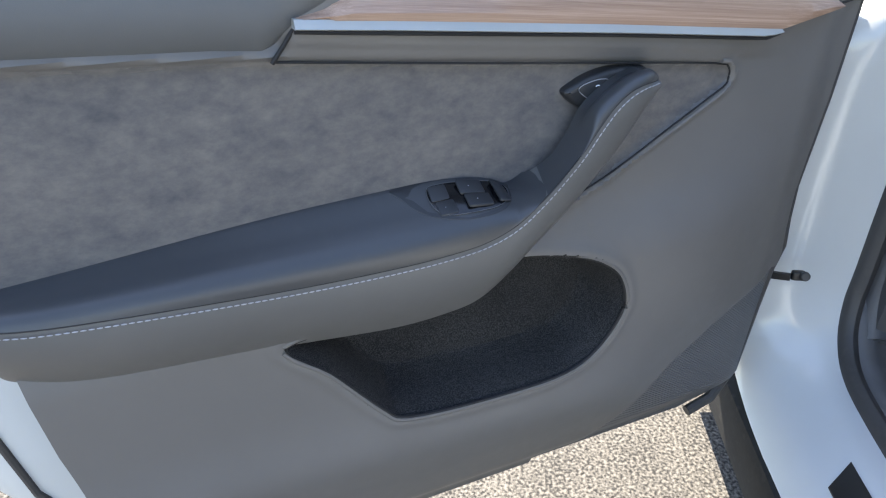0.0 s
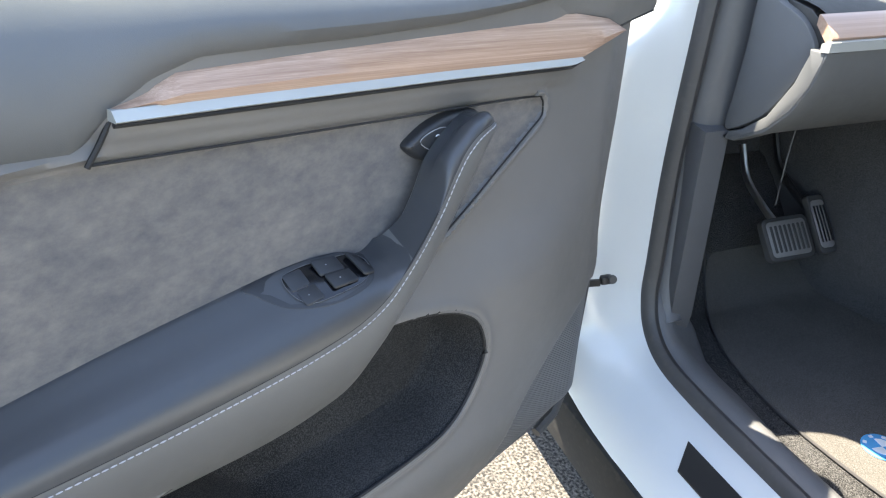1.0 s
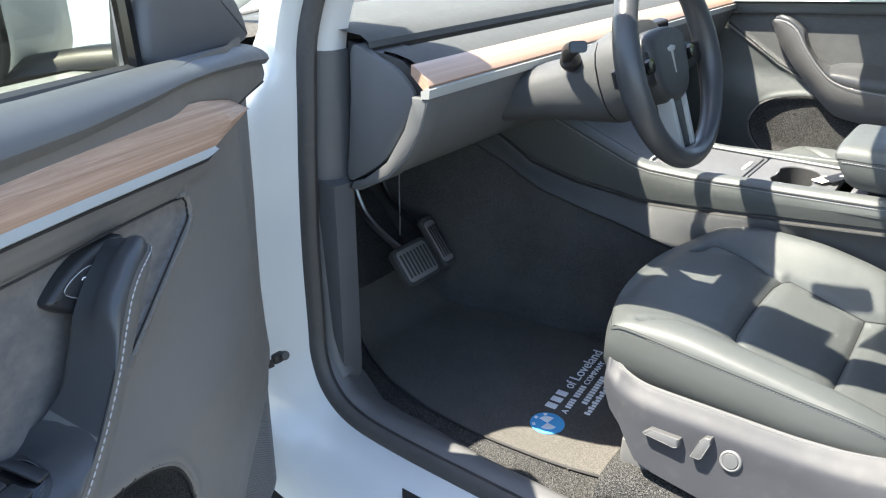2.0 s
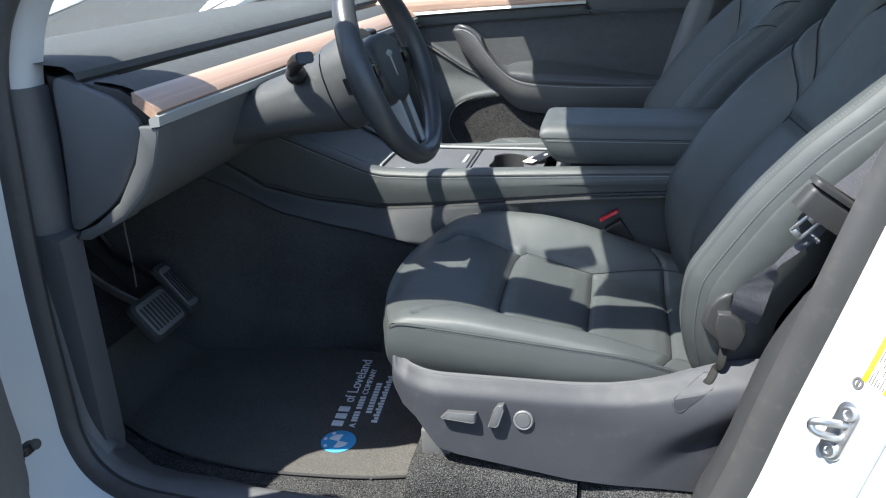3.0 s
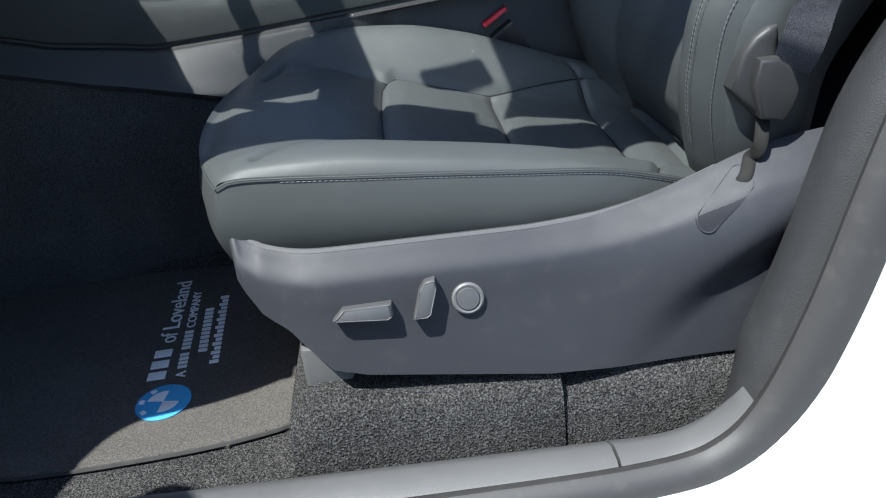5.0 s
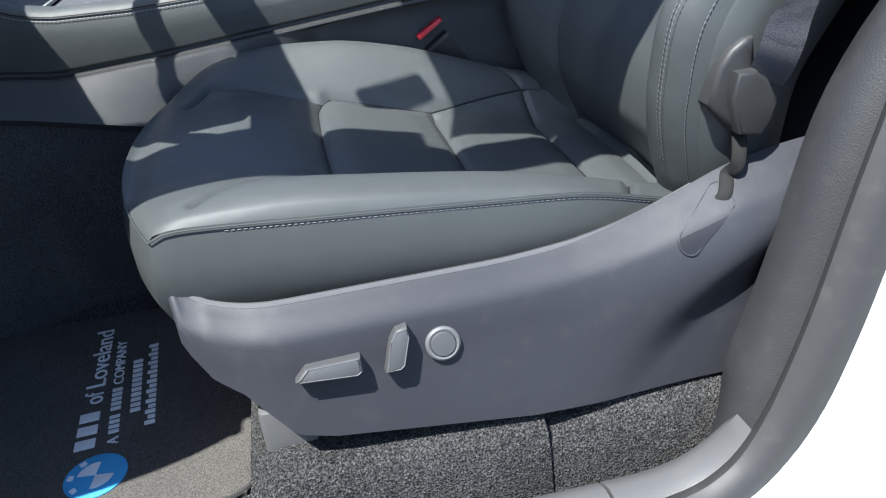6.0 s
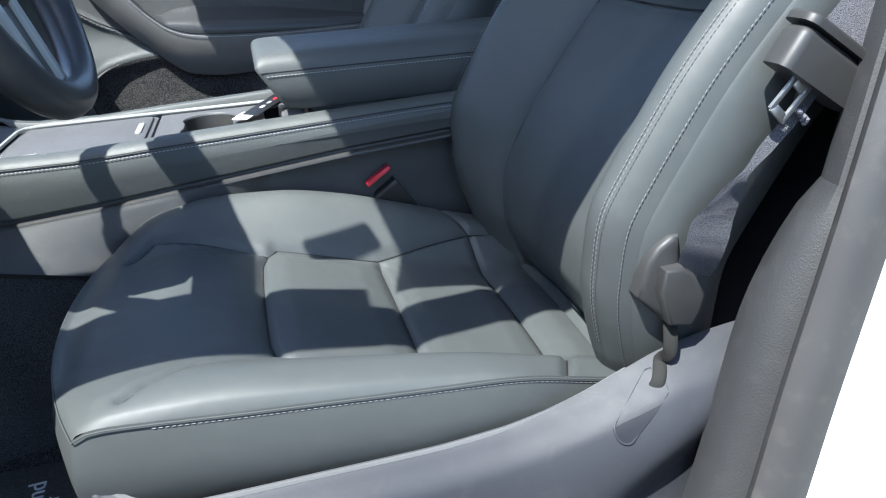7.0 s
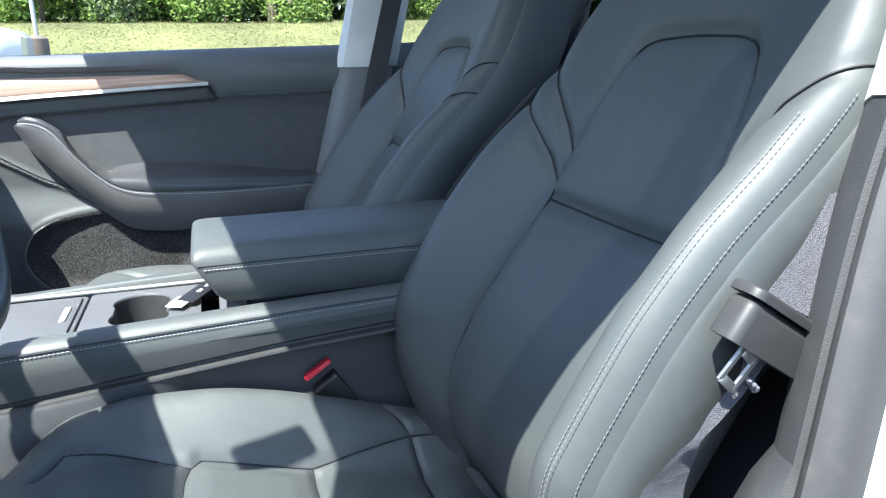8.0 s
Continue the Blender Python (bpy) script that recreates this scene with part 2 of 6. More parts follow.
YELLOW = surface("yellow label ink", (0.85, 0.55, 0.02), 0.5, grain=500, bump=0.0, var=0.03)
CREAM = surface("pale label paper", (0.72, 0.66, 0.58), 0.5, grain=500, bump=0.0, var=0.04)
INK = surface("grey label ink", (0.1, 0.1, 0.1), 0.6, grain=500, bump=0.0)
WHITE_INK = surface("white printing", (0.82, 0.83, 0.84), 0.7, grain=900, bump=0.3)
BLUE_INK = surface("blue printing", (0.06, 0.36, 0.68), 0.7, grain=900, bump=0.3)
GLASS = clear("clear glass")
def tinted(name, through):
    """Side glass that dims what passes."""
    m, nodes, links, b = shader(name, 0.03)
    tr, gl, mix = nodes.new("ShaderNodeBsdfTransparent"), nodes.new("ShaderNodeBsdfGlossy"), nodes.new("ShaderNodeMixShader")
    tr.inputs["Color"].default_value = (*through, 1)
    gl.inputs["Roughness"].default_value = 0.02
    mix.inputs[0].default_value = 0.06
    links.new(tr.outputs[0], mix.inputs[1])
    links.new(gl.outputs[0], mix.inputs[2])
    links.new(mix.outputs[0], nodes["Material Output"].inputs["Surface"])
    return m


SIDE_GLASS = tinted("tinted side glass", (0.62, 0.64, 0.60))
REAR_GLASS = tinted("dark rear glass", (0.16, 0.17, 0.17))
MIRROR = surface("mirror glass", (0.8, 0.8, 0.8), 0.02, metal=1.0, bump=0.0, var=0.0)
ROOF_GLASS = tinted("dark roof glass", (0.19, 0.20, 0.205))
LINER = surface("grey woven headliner", (0.28, 0.28, 0.28), 0.9, grain=900, bump=0.3)
PILLAR_FABRIC = surface("pale grey pillar fabric", (0.55, 0.55, 0.54), 0.9, grain=900, bump=0.3)

# ---- tools ----
WORLD_OF = {}


def thing(name, label, category, loc=(0, 0, 0), rz=0.0, group="", kind=""):
    ob = new(name)
    ob.empty_display_size = 0.05
    ob.matrix_basis = pose(*loc, 0, 0, rz)
    WORLD_OF[ob] = ob.matrix_basis.copy()
    return tagged(ob, label, category, group, kind)


def part(name, bm, material, parent=None, label="", local=False, smooth=True, sharp=40.0, kind="", category="", group=""):
    """Links a bmesh, given in world places unless local, as one mesh under a thing or a part."""
    bmesh.ops.recalc_face_normals(bm, faces=bm.faces)
    m = WORLD_OF.get(parent, Matrix()) if parent else Matrix()
    if not local:
        bm.transform(m.inverted())
    for f in bm.faces:
        f.smooth = smooth
    if smooth:
        for e in bm.edges:
            if len(e.link_faces) == 2 and e.calc_face_angle(0) > radians(sharp):
                e.smooth = False
    me = bpy.data.meshes.new(name)
    bm.to_mesh(me)
    bm.free()
    me.materials.append(material)
    ob = new(name, me)
    if parent:
        ob.parent = parent
        WORLD_OF[ob] = m
    return tagged(ob, label, category, group, kind)


def spline(pts, n=8, closed=False):
    """Points of a Catmull-Rom curve through pts."""
    p = [np.array(q, float) for q in pts]
    out = []
    count = len(p)
    for i in range(count if closed else count - 1):
        if closed:
            a, b, c, d = p[i - 1], p[i], p[(i + 1) % count], p[(i + 2) % count]
        else:
            b, c = p[i], p[i + 1]
            a = p[i - 1] if i else 2 * b - c
            d = p[i + 2] if i + 2 < count else 2 * c - b
        for k in range(n):
            t = k / n
            out.append(0.5 * (2 * b + (c - a) * t + (2 * a - 5 * b + 4 * c - d) * t * t + (3 * b - a - 3 * c + d) * t ** 3))
    if not closed:
        out.append(p[-1])
    return out


def along(keys, x):
    """Linear interpolation in rows of (x, values...)."""
    k = np.array(keys, float)
    r = [float(np.interp(x, k[:, 0], k[:, n])) for n in range(1, k.shape[1])]
    return r[0] if len(r) == 1 else r


def loft(loops, closed=True, caps=True):
    bm = bmesh.new()
    rows = [[bm.verts.new(tuple(map(float, q))) for q in loop] for loop in loops]
    n = len(rows[0])
    for r0, r1 in zip(rows, rows[1:]):
        for i in range(n if closed else n - 1):
            j = (i + 1) % n
            bm.faces.new((r0[i], r0[j], r1[j], r1[i]))
    if caps and closed:
        bm.faces.new(list(reversed(rows[0])))
        bm.faces.new(rows[-1])
    return bm


def sweep(path, profile, up=(0, 0, 1), closed=False, caps=True):
    """Sweeps a closed profile of (side, up) offsets, or a function of the station's share giving one, along a path."""
    pts = [Vector(tuple(map(float, q))) for q in path]
    loops, n = [], len(pts)
    for i, q in enumerate(pts):
        t = (pts[(i + 1) % n] - pts[i - 1]) if closed else (pts[min(i + 1, n - 1)] - pts[max(i - 1, 0)])
        t.normalize()
        s = t.cross(Vector(up))
        s = s.normalized() if s.length > 1e-5 else Vector((1, 0, 0))
        u = s.cross(t)
        pr = profile(i / max(1, n - 1)) if callable(profile) else profile
        loops.append([q + a * s + b * u for a, b in pr])
    if closed:
        loops.append(loops[0])
    return loft(loops, caps=caps and not closed)


def ring(r, n=10, r2=None):
    return [(r * math.cos(2 * math.pi * k / n), (r2 or r) * math.sin(2 * math.pi * k / n)) for k in range(n)]


def tube(path, r, n=10, closed=False, up=(0, 0, 1)):
    return sweep(path, ring(r, n), up, closed)


def slab(outline, lo, hi, put, bevel=0.003, rings=2):
    """A plate: a 2D outline raised from lo to hi, its edges rounded; put(a, b, c) gives the place."""
    o = np.array(outline, float)
    area = 0.5 * np.sum(o[:, 0] * np.roll(o[:, 1], -1) - np.roll(o[:, 0], -1) * o[:, 1])
    e0, e1 = o - np.roll(o, 1, 0), np.roll(o, -1, 0) - o
    e0 /= np.linalg.norm(e0, axis=1)[:, None] + 1e-9
    e1 /= np.linalg.norm(e1, axis=1)[:, None] + 1e-9
    nrm = np.stack([-(e0 + e1)[:, 1], (e0 + e1)[:, 0]], 1)
    nrm /= np.linalg.norm(nrm, axis=1)[:, None] + 1e-9
    nrm *= np.sign(area)
    loops = [[put(*q, lo) for q in o]]
    for k in range(rings + 1):
        a = math.pi / 2 * k / rings
        loops.append([put(*q, hi - bevel + bevel * math.sin(a)) for q in o + nrm * abs(bevel) * (1 - math.cos(a))])
    return loft(loops)


def rounded(w, h, r, n=4, cx=0.0, cy=0.0):
    """A rounded rectangle's outline."""
    out = []
    for sx, sy, a0 in ((1, 1, 0), (-1, 1, 90), (-1, -1, 180), (1, -1, 270)):
        for k in range(n + 1):
            a = radians(a0 + 90 * k / n)
            out.append((cx + sx * (w / 2 - r) + r * math.cos(a), cy + sy * (h / 2 - r) + r * math.sin(a)))
    return out


def block(cx, cy, cz, sx, sy, sz, r=0.004, n=3):
    return slab(rounded(sx, sy, min(r * 2, sx / 2.1, sy / 2.1), n, cx, cy), cz - sz / 2, cz + sz / 2, lambda a, b, c: (a, b, c), min(r, sz / 2))


def join(*bms):
    """One bmesh of several."""
    out = bmesh.new()
    for b in bms:
        me = bpy.data.meshes.new("scratch")
        b.to_mesh(me)
        b.free()
        out.from_mesh(me)
        bpy.data.meshes.remove(me)
    return out


def lathe(profile, centre, axis=(0, 0, 1), n=24, caps=True):
    """Turns (radius, height) rows round an axis."""
    q = Vector(axis).to_track_quat("Z", "Y")
    c = Vector(centre)
    return loft([[c + q @ Vector((r * math.cos(2 * math.pi * k / n), r * math.sin(2 * math.pi * k / n), h)) for k in range(n)] for r, h in profile], caps=caps)


def stitches(path, pitch=0.006, length=0.0042, r=0.0006, lift=(0, 0, 0)):
    """A row of short threads along a path."""
    p = np.array([tuple(q) for q in path], float) + np.array(lift)
    seg = np.linalg.norm(np.diff(p, axis=0), axis=1)
    run = np.r_[0, np.cumsum(seg)]
    verts, faces = [], []
    for s in np.arange(pitch / 2, run[-1] - length, pitch):
        a = Vector([np.interp(s, run, p[:, k]) for k in range(3)])
        b = Vector([np.interp(s + length, run, p[:, k]) for k in range(3)])
        t = (b - a).normalized()
        u = t.orthogonal().normalized()
        w = t.cross(u)
        n = len(verts)
        for q, sc in ((a, 0.5), (a.lerp(b, 0.5), 1.0), (b, 0.5)):
            verts += [q + sc * r * (math.cos(g) * u + math.sin(g) * w) for g in (0.8, 2.4, 4.0, 5.5)]
        for k in range(2):
            for i in range(4):
                j = (i + 1) % 4
                faces.append((n + 4 * k + i, n + 4 * k + j, n + 4 * k + 4 + j, n + 4 * k + 4 + i))
    me = bpy.data.meshes.new("scratch")
    me.from_pydata([tuple(v) for v in verts], [], faces)
    bm = bmesh.new()
    bm.from_mesh(me)
    bpy.data.meshes.remove(me)
    return bm


def to_line(pts, line):
    """Distance from each point to a polyline, and the nearest places on it."""
    line = np.array(line, float)
    best, near = np.full(len(pts), 1e9), np.zeros_like(pts)
    for p, q in zip(line, line[1:]):
        d = q - p
        t = np.clip(((pts - p) @ d) / (d @ d + 1e-12), 0, 1)
        c = p + t[:, None] * d
        dist = np.linalg.norm(pts - c, axis=1)
        m = dist < best
        best[m], near[m] = dist[m], c[m]
    return best, near


def inside(pts, poly):
    poly = np.array(poly, float)
    x, y = pts[:, 0], pts[:, 1]
    hit = np.zeros(len(pts), bool)
    for (x0, y0), (x1, y1) in zip(poly, np.roll(poly, -1, 0)):
        c = (y0 > y) != (y1 > y)
        hit ^= c & (x < (x1 - x0) * (y - y0) / ((y1 - y0) + 1e-12) + x0)
    return hit


def quilt(a, b, place, regions, seams=(), snap=0.5):
    """A sheet over the grid of a and b values, cut into regions (name, closed outline) whose edges the grid is drawn onto.
    place(p, seam) takes the grid points and their distances to the nearest outline or seam and gives places. Returns a bmesh a region."""
    ga, gb = np.meshgrid(a, b)
    p = np.stack([ga.ravel(), gb.ravel()], 1)
    na, nb = len(a), len(b)
    cell = np.array([(a[-1] - a[0]) / (na - 1), (b[-1] - b[0]) / (nb - 1)])
    edge = (np.isclose(p[:, 0], a[0]) | np.isclose(p[:, 0], a[-1]) | np.isclose(p[:, 1], b[0]) | np.isclose(p[:, 1], b[-1]))
    lines = [np.vstack([r, r[:1]]) for _, r in regions] + [np.array(s, float) for s in seams]
    dist = np.full(len(p), 1e9)
    for line in lines:
        d, near = to_line(p / cell, line / cell)
        m = (d < snap) & ~edge
        p[m] = near[m] * cell
    for line in lines:
        d, _ = to_line(p, line)
        dist = np.minimum(dist, d)
    q = place(p, dist)
    i, j = np.meshgrid(np.arange(na - 1), np.arange(nb - 1))
    k = (j * na + i).ravel()
    quads = np.stack([k, k + 1, k + na + 1, k + na], 1)
    mid = p[quads].mean(1)
    which = np.zeros(len(quads), int)
    for n, (_, r) in enumerate(regions):
        which[inside(mid, r)] = n + 1
    out = {}
    for n, name in enumerate(["rest"] + [r[0] for r in regions]):
        mine = quads[which == n]
        if not len(mine):
            continue
        used, back = np.unique(mine, return_inverse=True)
        me = bpy.data.meshes.new("scratch")
        me.from_pydata(q[used].tolist(), [], back.reshape(-1, 4).tolist())
        bm = bmesh.new()
        bm.from_mesh(me)
        bpy.data.meshes.remove(me)
        bmesh.ops.dissolve_degenerate(bm, dist=1e-6, edges=bm.edges)
        out[name] = bm
    return out


def smooth_between(keys, x):
    """A smooth curve through rows of (x, value), without overshoot."""
    k = np.array(keys, float)
    d = np.diff(k[:, 1]) / np.diff(k[:, 0])
    m = np.r_[d[0], np.where(d[:-1] * d[1:] > 0, 2 * d[:-1] * d[1:] / (d[:-1] + d[1:] + 1e-12), 0), d[-1]]
    x = np.clip(x, k[0, 0], k[-1, 0])
    i = np.clip(np.searchsorted(k[:, 0], x) - 1, 0, len(d) - 1)
    w = k[i + 1, 0] - k[i, 0]
    t = (x - k[i, 0]) / w
    return k[i, 1] * (1 + 2 * t) * (1 - t) ** 2 + m[i] * w * t * (1 - t) ** 2 + k[i + 1, 1] * t * t * (3 - 2 * t) + m[i + 1] * w * t * t * (t - 1)


def sm(x, lo, hi):
    t = np.clip((np.asarray(x, float) - lo) / (hi - lo), 0, 1)
    return t * t * (3 - 2 * t)

# ---- ground and distance ----


def ground_height(x, y):
    return 1.15 * sm(y, 9, 24) + 1.5 * sm(y, 24, 33) + 6.0 * sm(y, 60, 400)


def build_ground():
    xs = np.concatenate([-np.geomspace(3000, 6, 14), np.linspace(-5, 5, 11), np.geomspace(6, 3000, 14)])
    ys = np.concatenate([-np.geomspace(3000, 6, 14), np.linspace(-5, 40, 46), np.geomspace(42, 3000, 12)])
    bm = loft([[(x, y, float(ground_height(x, y))) for x in xs] for y in ys], closed=False)
    return part("ground", bm, ASPHALT, None, "pale worn asphalt with exposed stone chips", kind="structure", category="ground")


build_ground()

# ---- the driver's door and the passenger's, one builder ----
DOOR_FRONT = [(0.43, 0.22), (0.444, 0.172), (0.484, 0.138), (0.606, 0.124), (0.678, 0.114), (0.715, 0.102), (0.765, 0.109), (0.82, 0.112), (0.954, 0.096), (1.09, 0.087), (1.2, 0.084)]
DOOR_REAR = [(0.43, 0.92), (0.5, 1.0), (0.635, 1.078), (0.736, 1.1), (0.82, 1.112), (0.9, 1.125), (1.2, 1.15)]


def build_door(side, loc, rz, label):
    """side 1: the open driver's door; -1: its mirror image. Local x runs from the hinge to the rear edge, y into the cabin."""
    door = thing("door_1" if side > 0 else "door_2", label, "car door", loc, rz, kind="structure")

    def L(u, v, z):
        return (float(u), float(side * v), float(z))

    def flat(u, z, v):
        return L(u, v, z)

    def add(name, bm, material, text="", under=None, **k):
        return part(name, bm, material, under or door, text, local=True, **k)

    # painted shell
    out = [(u - 0.03, z) for z, u in DOOR_FRONT] + [(u + 0.10, z) for z, u in reversed(DOOR_REAR)]
    out = [(u, z - 0.012 if z < 0.45 else min(z, 1.125 + 0.06 * max(0.0, u - 0.09))) for u, z in out]
    add("shell", slab([(u - 0.10 if u < 0.3 else u, z) for u, z in out], -0.17, -0.10, flat, 0.02, 4), PAINT, "white painted door skin")
    ring_in = [(u + (0.03 if u < 0.5 else -0.105), z + (0.02 if z < 0.5 else 0)) for u, z in out]
    add("shell_flange", loft([[L(u, v, z) for u, z in o] for o, v in ((out, -0.105), (out, -0.055), ([(0.8 * u + 0.2 * a, 0.8 * z + 0.2 * b) for (u, z), (a, b) in zip(out, ring_in)], -0.038), (ring_in, -0.032))], caps=False), PAINT, "white painted door edge")
    front_line = [(u + 0.012, z) for u, z in out if u < 0.3 and z < 1.1]
    rear_line = [(u - 0.036, z) for u, z in out if u > 0.8 and z < 1.1]
    add("door_seal", tube([L(u, -0.024, z) for u, z in front_line], 0.009, 8, up=(0, 1, 0)), RUBBER, "black rubber door edge seal")
    add("door_seal", tube([L(u, -0.036, z) for u, z in rear_line], 0.0045, 8, up=(0, 1, 0)), RUBBER, "black rubber door edge seal")

    # trim panel: one sheet cut into suede, pocket, ribbed kick area and the vinyl round them
    suede_edge = [(1.2, 1.112), (0.85, 1.090), (0.42, 1.045), (0.322, 1.0335), (0.311, 1.030), (0.3045, 1.022), (0.3045, 1.012), (0.3125, 1.004), (0.39, 0.960), (0.473, 0.912), (0.60, 0.86), (1.2, 0.86)]
    pocket = [tuple(q) for q in spline([(0.874, 0.800), (0.828, 0.748), (0.770, 0.677), (0.735, 0.655), (0.62, 0.646), (0.51, 0.648), (0.455, 0.674), (0.426, 0.728), (0.438, 0.778), (0.470, 0.808), (0.515, 0.825), (0.588, 0.838), (0.66, 0.836), (0.76, 0.815)], 5, True)]
    kick = [(0.0, 0.70), (0.118, 0.694), (0.327, 0.578), (0.505, 0.443), (0.53, 0.40), (0.0, 0.40)]

    def front(z):
        return np.interp(z, *np.array(DOOR_FRONT).T)

    def rear(z):
        return np.interp(z, *np.array(DOOR_REAR).T)

    def unwarp(poly):
        q = np.array(poly, float)
        fine = np.concatenate([np.linspace(a, b, 7)[:-1] for a, b in zip(q, np.roll(q, -1, 0))])
        return np.stack([(fine[:, 0] - front(fine[:, 1])) / (rear(fine[:, 1]) - front(fine[:, 1])), fine[:, 1]], 1)

    def place(p, _):
        z = p[:, 1]
        u = front(z) + p[:, 0] * (rear(z) - front(z))
        uz = np.stack([u, z], 1)
        v = 0.008 + 0.026 * sm(u, 0.14, 0.42) * (1 - sm(z, 0.8, 0.9)) * sm(z, 0.43, 0.56) - 0.012 * (1 - sm(u, 0.1, 0.16))
        v += 0.012 * np.exp(-((z - 0.60 - 0.05 * (u - 0.6)) / 0.05) ** 2) * sm(u, 0.3, 0.5)
        v -= 0.03 * (1 - sm(z, 0.43, 0.5))
        v += 0.012 * sm(u, 0.10, 0.28) * (1 - sm(u, 0.28, 0.46)) * sm(z, 0.60, 0.74) * (1 - sm(z, 0.84, 0.96))
        v += 0.012 * sm(z - 1.0335 - 0.1066 * (u - 0.32), 0.004, 0.022) * sm(u, 0.2, 0.34) * (1 - sm(u, 0.83, 0.85))
        for poly, depth, width in ((suede_edge, 0.006, 0.006), (pocket, 0.07 if side > 0 else 0.016, 0.03)):
            d, _n = to_line(uz, np.vstack([poly, poly[:1]]))
            v += np.where(inside(uz, poly), -depth * sm(d, 0.0, width), (0.006 if width < 0.01 else 0.0025) * np.exp(-((d - 0.006) / 0.006) ** 2))
            if width < 0.01:
                v -= 0.002 * np.exp(-(d / 0.003) ** 2)
        d, _n = to_line(uz, np.array(kick[1:4]))
        v -= 0.003 * np.exp(-(d / 0.002) ** 2) + 0.006 * inside(uz, kick) * sm(d, 0, 0.004)
        return np.stack([u, side * v, z], 1)

    sheets = quilt(np.linspace(0, 1, 230), np.linspace(0.43, 1.165, 170), place, [("suede", unwarp(suede_edge)), ("pocket", unwarp(pocket)), ("kick", unwarp(kick))])
    # passenger side takes darker vinyl and suede in place of the shade there
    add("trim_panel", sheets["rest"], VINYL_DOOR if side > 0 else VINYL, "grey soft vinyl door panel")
    add("suede_insert", sheets["suede"], SUEDE if side > 0 else SUEDE_SHADED, "mottled dark grey suede insert" if side > 0 else "smooth dark grey suede insert, colour dimmed for shade")
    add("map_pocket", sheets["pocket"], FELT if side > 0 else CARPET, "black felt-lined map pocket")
    def panel_v(u, z):
        return float(place(np.array([[(u - front(z)) / (rear(z) - front(z)), z]]), None)[0, 1]) * side

    def off_edge(u, z, centre, by):
        """The panel's face a little way out from an edge point, away from a centre."""
        w = Vector((u - centre[0], z - centre[1])).normalized() * by
        return panel_v(u + w.x, z + w.y)

    gap_line = spline(suede_edge[1:11], 5)
    add("suede_gap", tube([L(u, off_edge(u, z, (0.62, 0.985), 0.010) - 0.0015, z) for u, z in gap_line], 0.0012, 6), SEAM, "dark gap round the suede")
    lip = spline([(0.56, 0.868), (0.47, 0.906), (0.388, 0.953), (0.309, 0.9985), (0.299, 1.010), (0.2985, 1.023), (0.308, 1.0345), (0.325, 1.0385)], 6)
    add("suede_lip", tube([L(u, off_edge(u, z, (0.62, 0.985), 0.006) - 0.0008, z) for u, z in lip], 0.0034, 8), VINYL_DOOR, "soft rounded lip")
    add("pocket_lip", tube([L(u, off_edge(u, z, (0.64, 0.74), 0.016) - 0.0008, z) for u, z in pocket], 0.0030, 8, True), VINYL_DOOR, "soft rounded pocket edge")
    add("pocket_gap", tube([L(0.64 + (u - 0.64) * 0.985, off_edge(u, z, (0.64, 0.74), 0.016) - 0.0014, 0.74 + (z - 0.74) * 0.97) for u, z in pocket], 0.0022, 8, True), SEAM, "dark inner line of the pocket")
    add("kick_panel", sheets["kick"], KICK, "finely ribbed grey lower panel")

    # belt cap under the window
    def cap_loop(u):
        top = along([(0.026, 1.147), (0.099, 1.157), (0.3, 1.170), (0.48, 1.178), (0.6, 1.186), (0.73, 1.196), (1.16, 1.222)], u)
        low = along([(0.026, 1.118), (0.117, 1.132), (0.233, 1.143), (0.30, 1.1445), (0.38, 1.140), (0.48, 1.138), (0.6, 1.142), (0.70, 1.1455), (0.76, 1.147), (0.80, 1.135), (0.86, 1.095), (0.9, 1.1), (1.16, 1.112)], u)
        h, fat = top - low, along([(0.026, 0.010), (0.1, 0.022), (0.25, 0.030), (0.6, 0.034), (0.86, 0.024), (1.16, 0.024)], u)
        return [L(u, v, z) for v, z in ((-0.03, low), (fat - 0.018, low), (fat - 0.006, low + 0.12 * h), (fat, low + 0.35 * h), (fat - 0.002, low + 0.55 * h), (fat - 0.009, low + 0.75 * h), (fat - 0.021, low + 0.92 * h), (fat - 0.035, top), (fat - 0.048, top - 0.003), (-0.05, top - 0.02))]

    add("belt_cap", loft([cap_loop(u) for u in np.concatenate([np.linspace(0.03, 0.74, 34), np.linspace(0.75, 0.9, 24), np.linspace(0.92, 1.15, 8)])]), DASH_SOFT, "soft grey padded cap below the window")

    add("window_seal", tube([L(u, -0.046, along([(0.026, 1.132), (0.3, 1.156), (0.6, 1.172), (1.16, 1.208)], u)) for u in np.linspace(0.05, 1.15, 20)], 0.010, 8), RUBBER, "black window seal")
    # wood and silver strip
    def wood_loop(u):
        low = along([(0.155, 1.090), (0.185, 1.084), (0.254, 1.071), (0.49, 1.096), (0.626, 1.109), (0.742, 1.120), (0.83, 1.1275)], u)
        top = along([(0.155, 1.0935), (0.165, 1.101), (0.18, 1.107), (0.25, 1.121), (0.35, 1.131), (0.53, 1.139), (0.65, 1.144), (0.78, 1.148), (0.81, 1.135), (0.832, 1.129)], u)
        top, fat = max(top, low + 0.002), 0.027 if u < 0.8 else 0.024
        return [L(u, v, z) for v, z in ((0.0, low), (fat, low), (fat + 0.003, low + 0.3 * (top - low)), (fat - 0.004, low + 0.75 * (top - low)), (fat - 0.012, top), (0.0, top))]

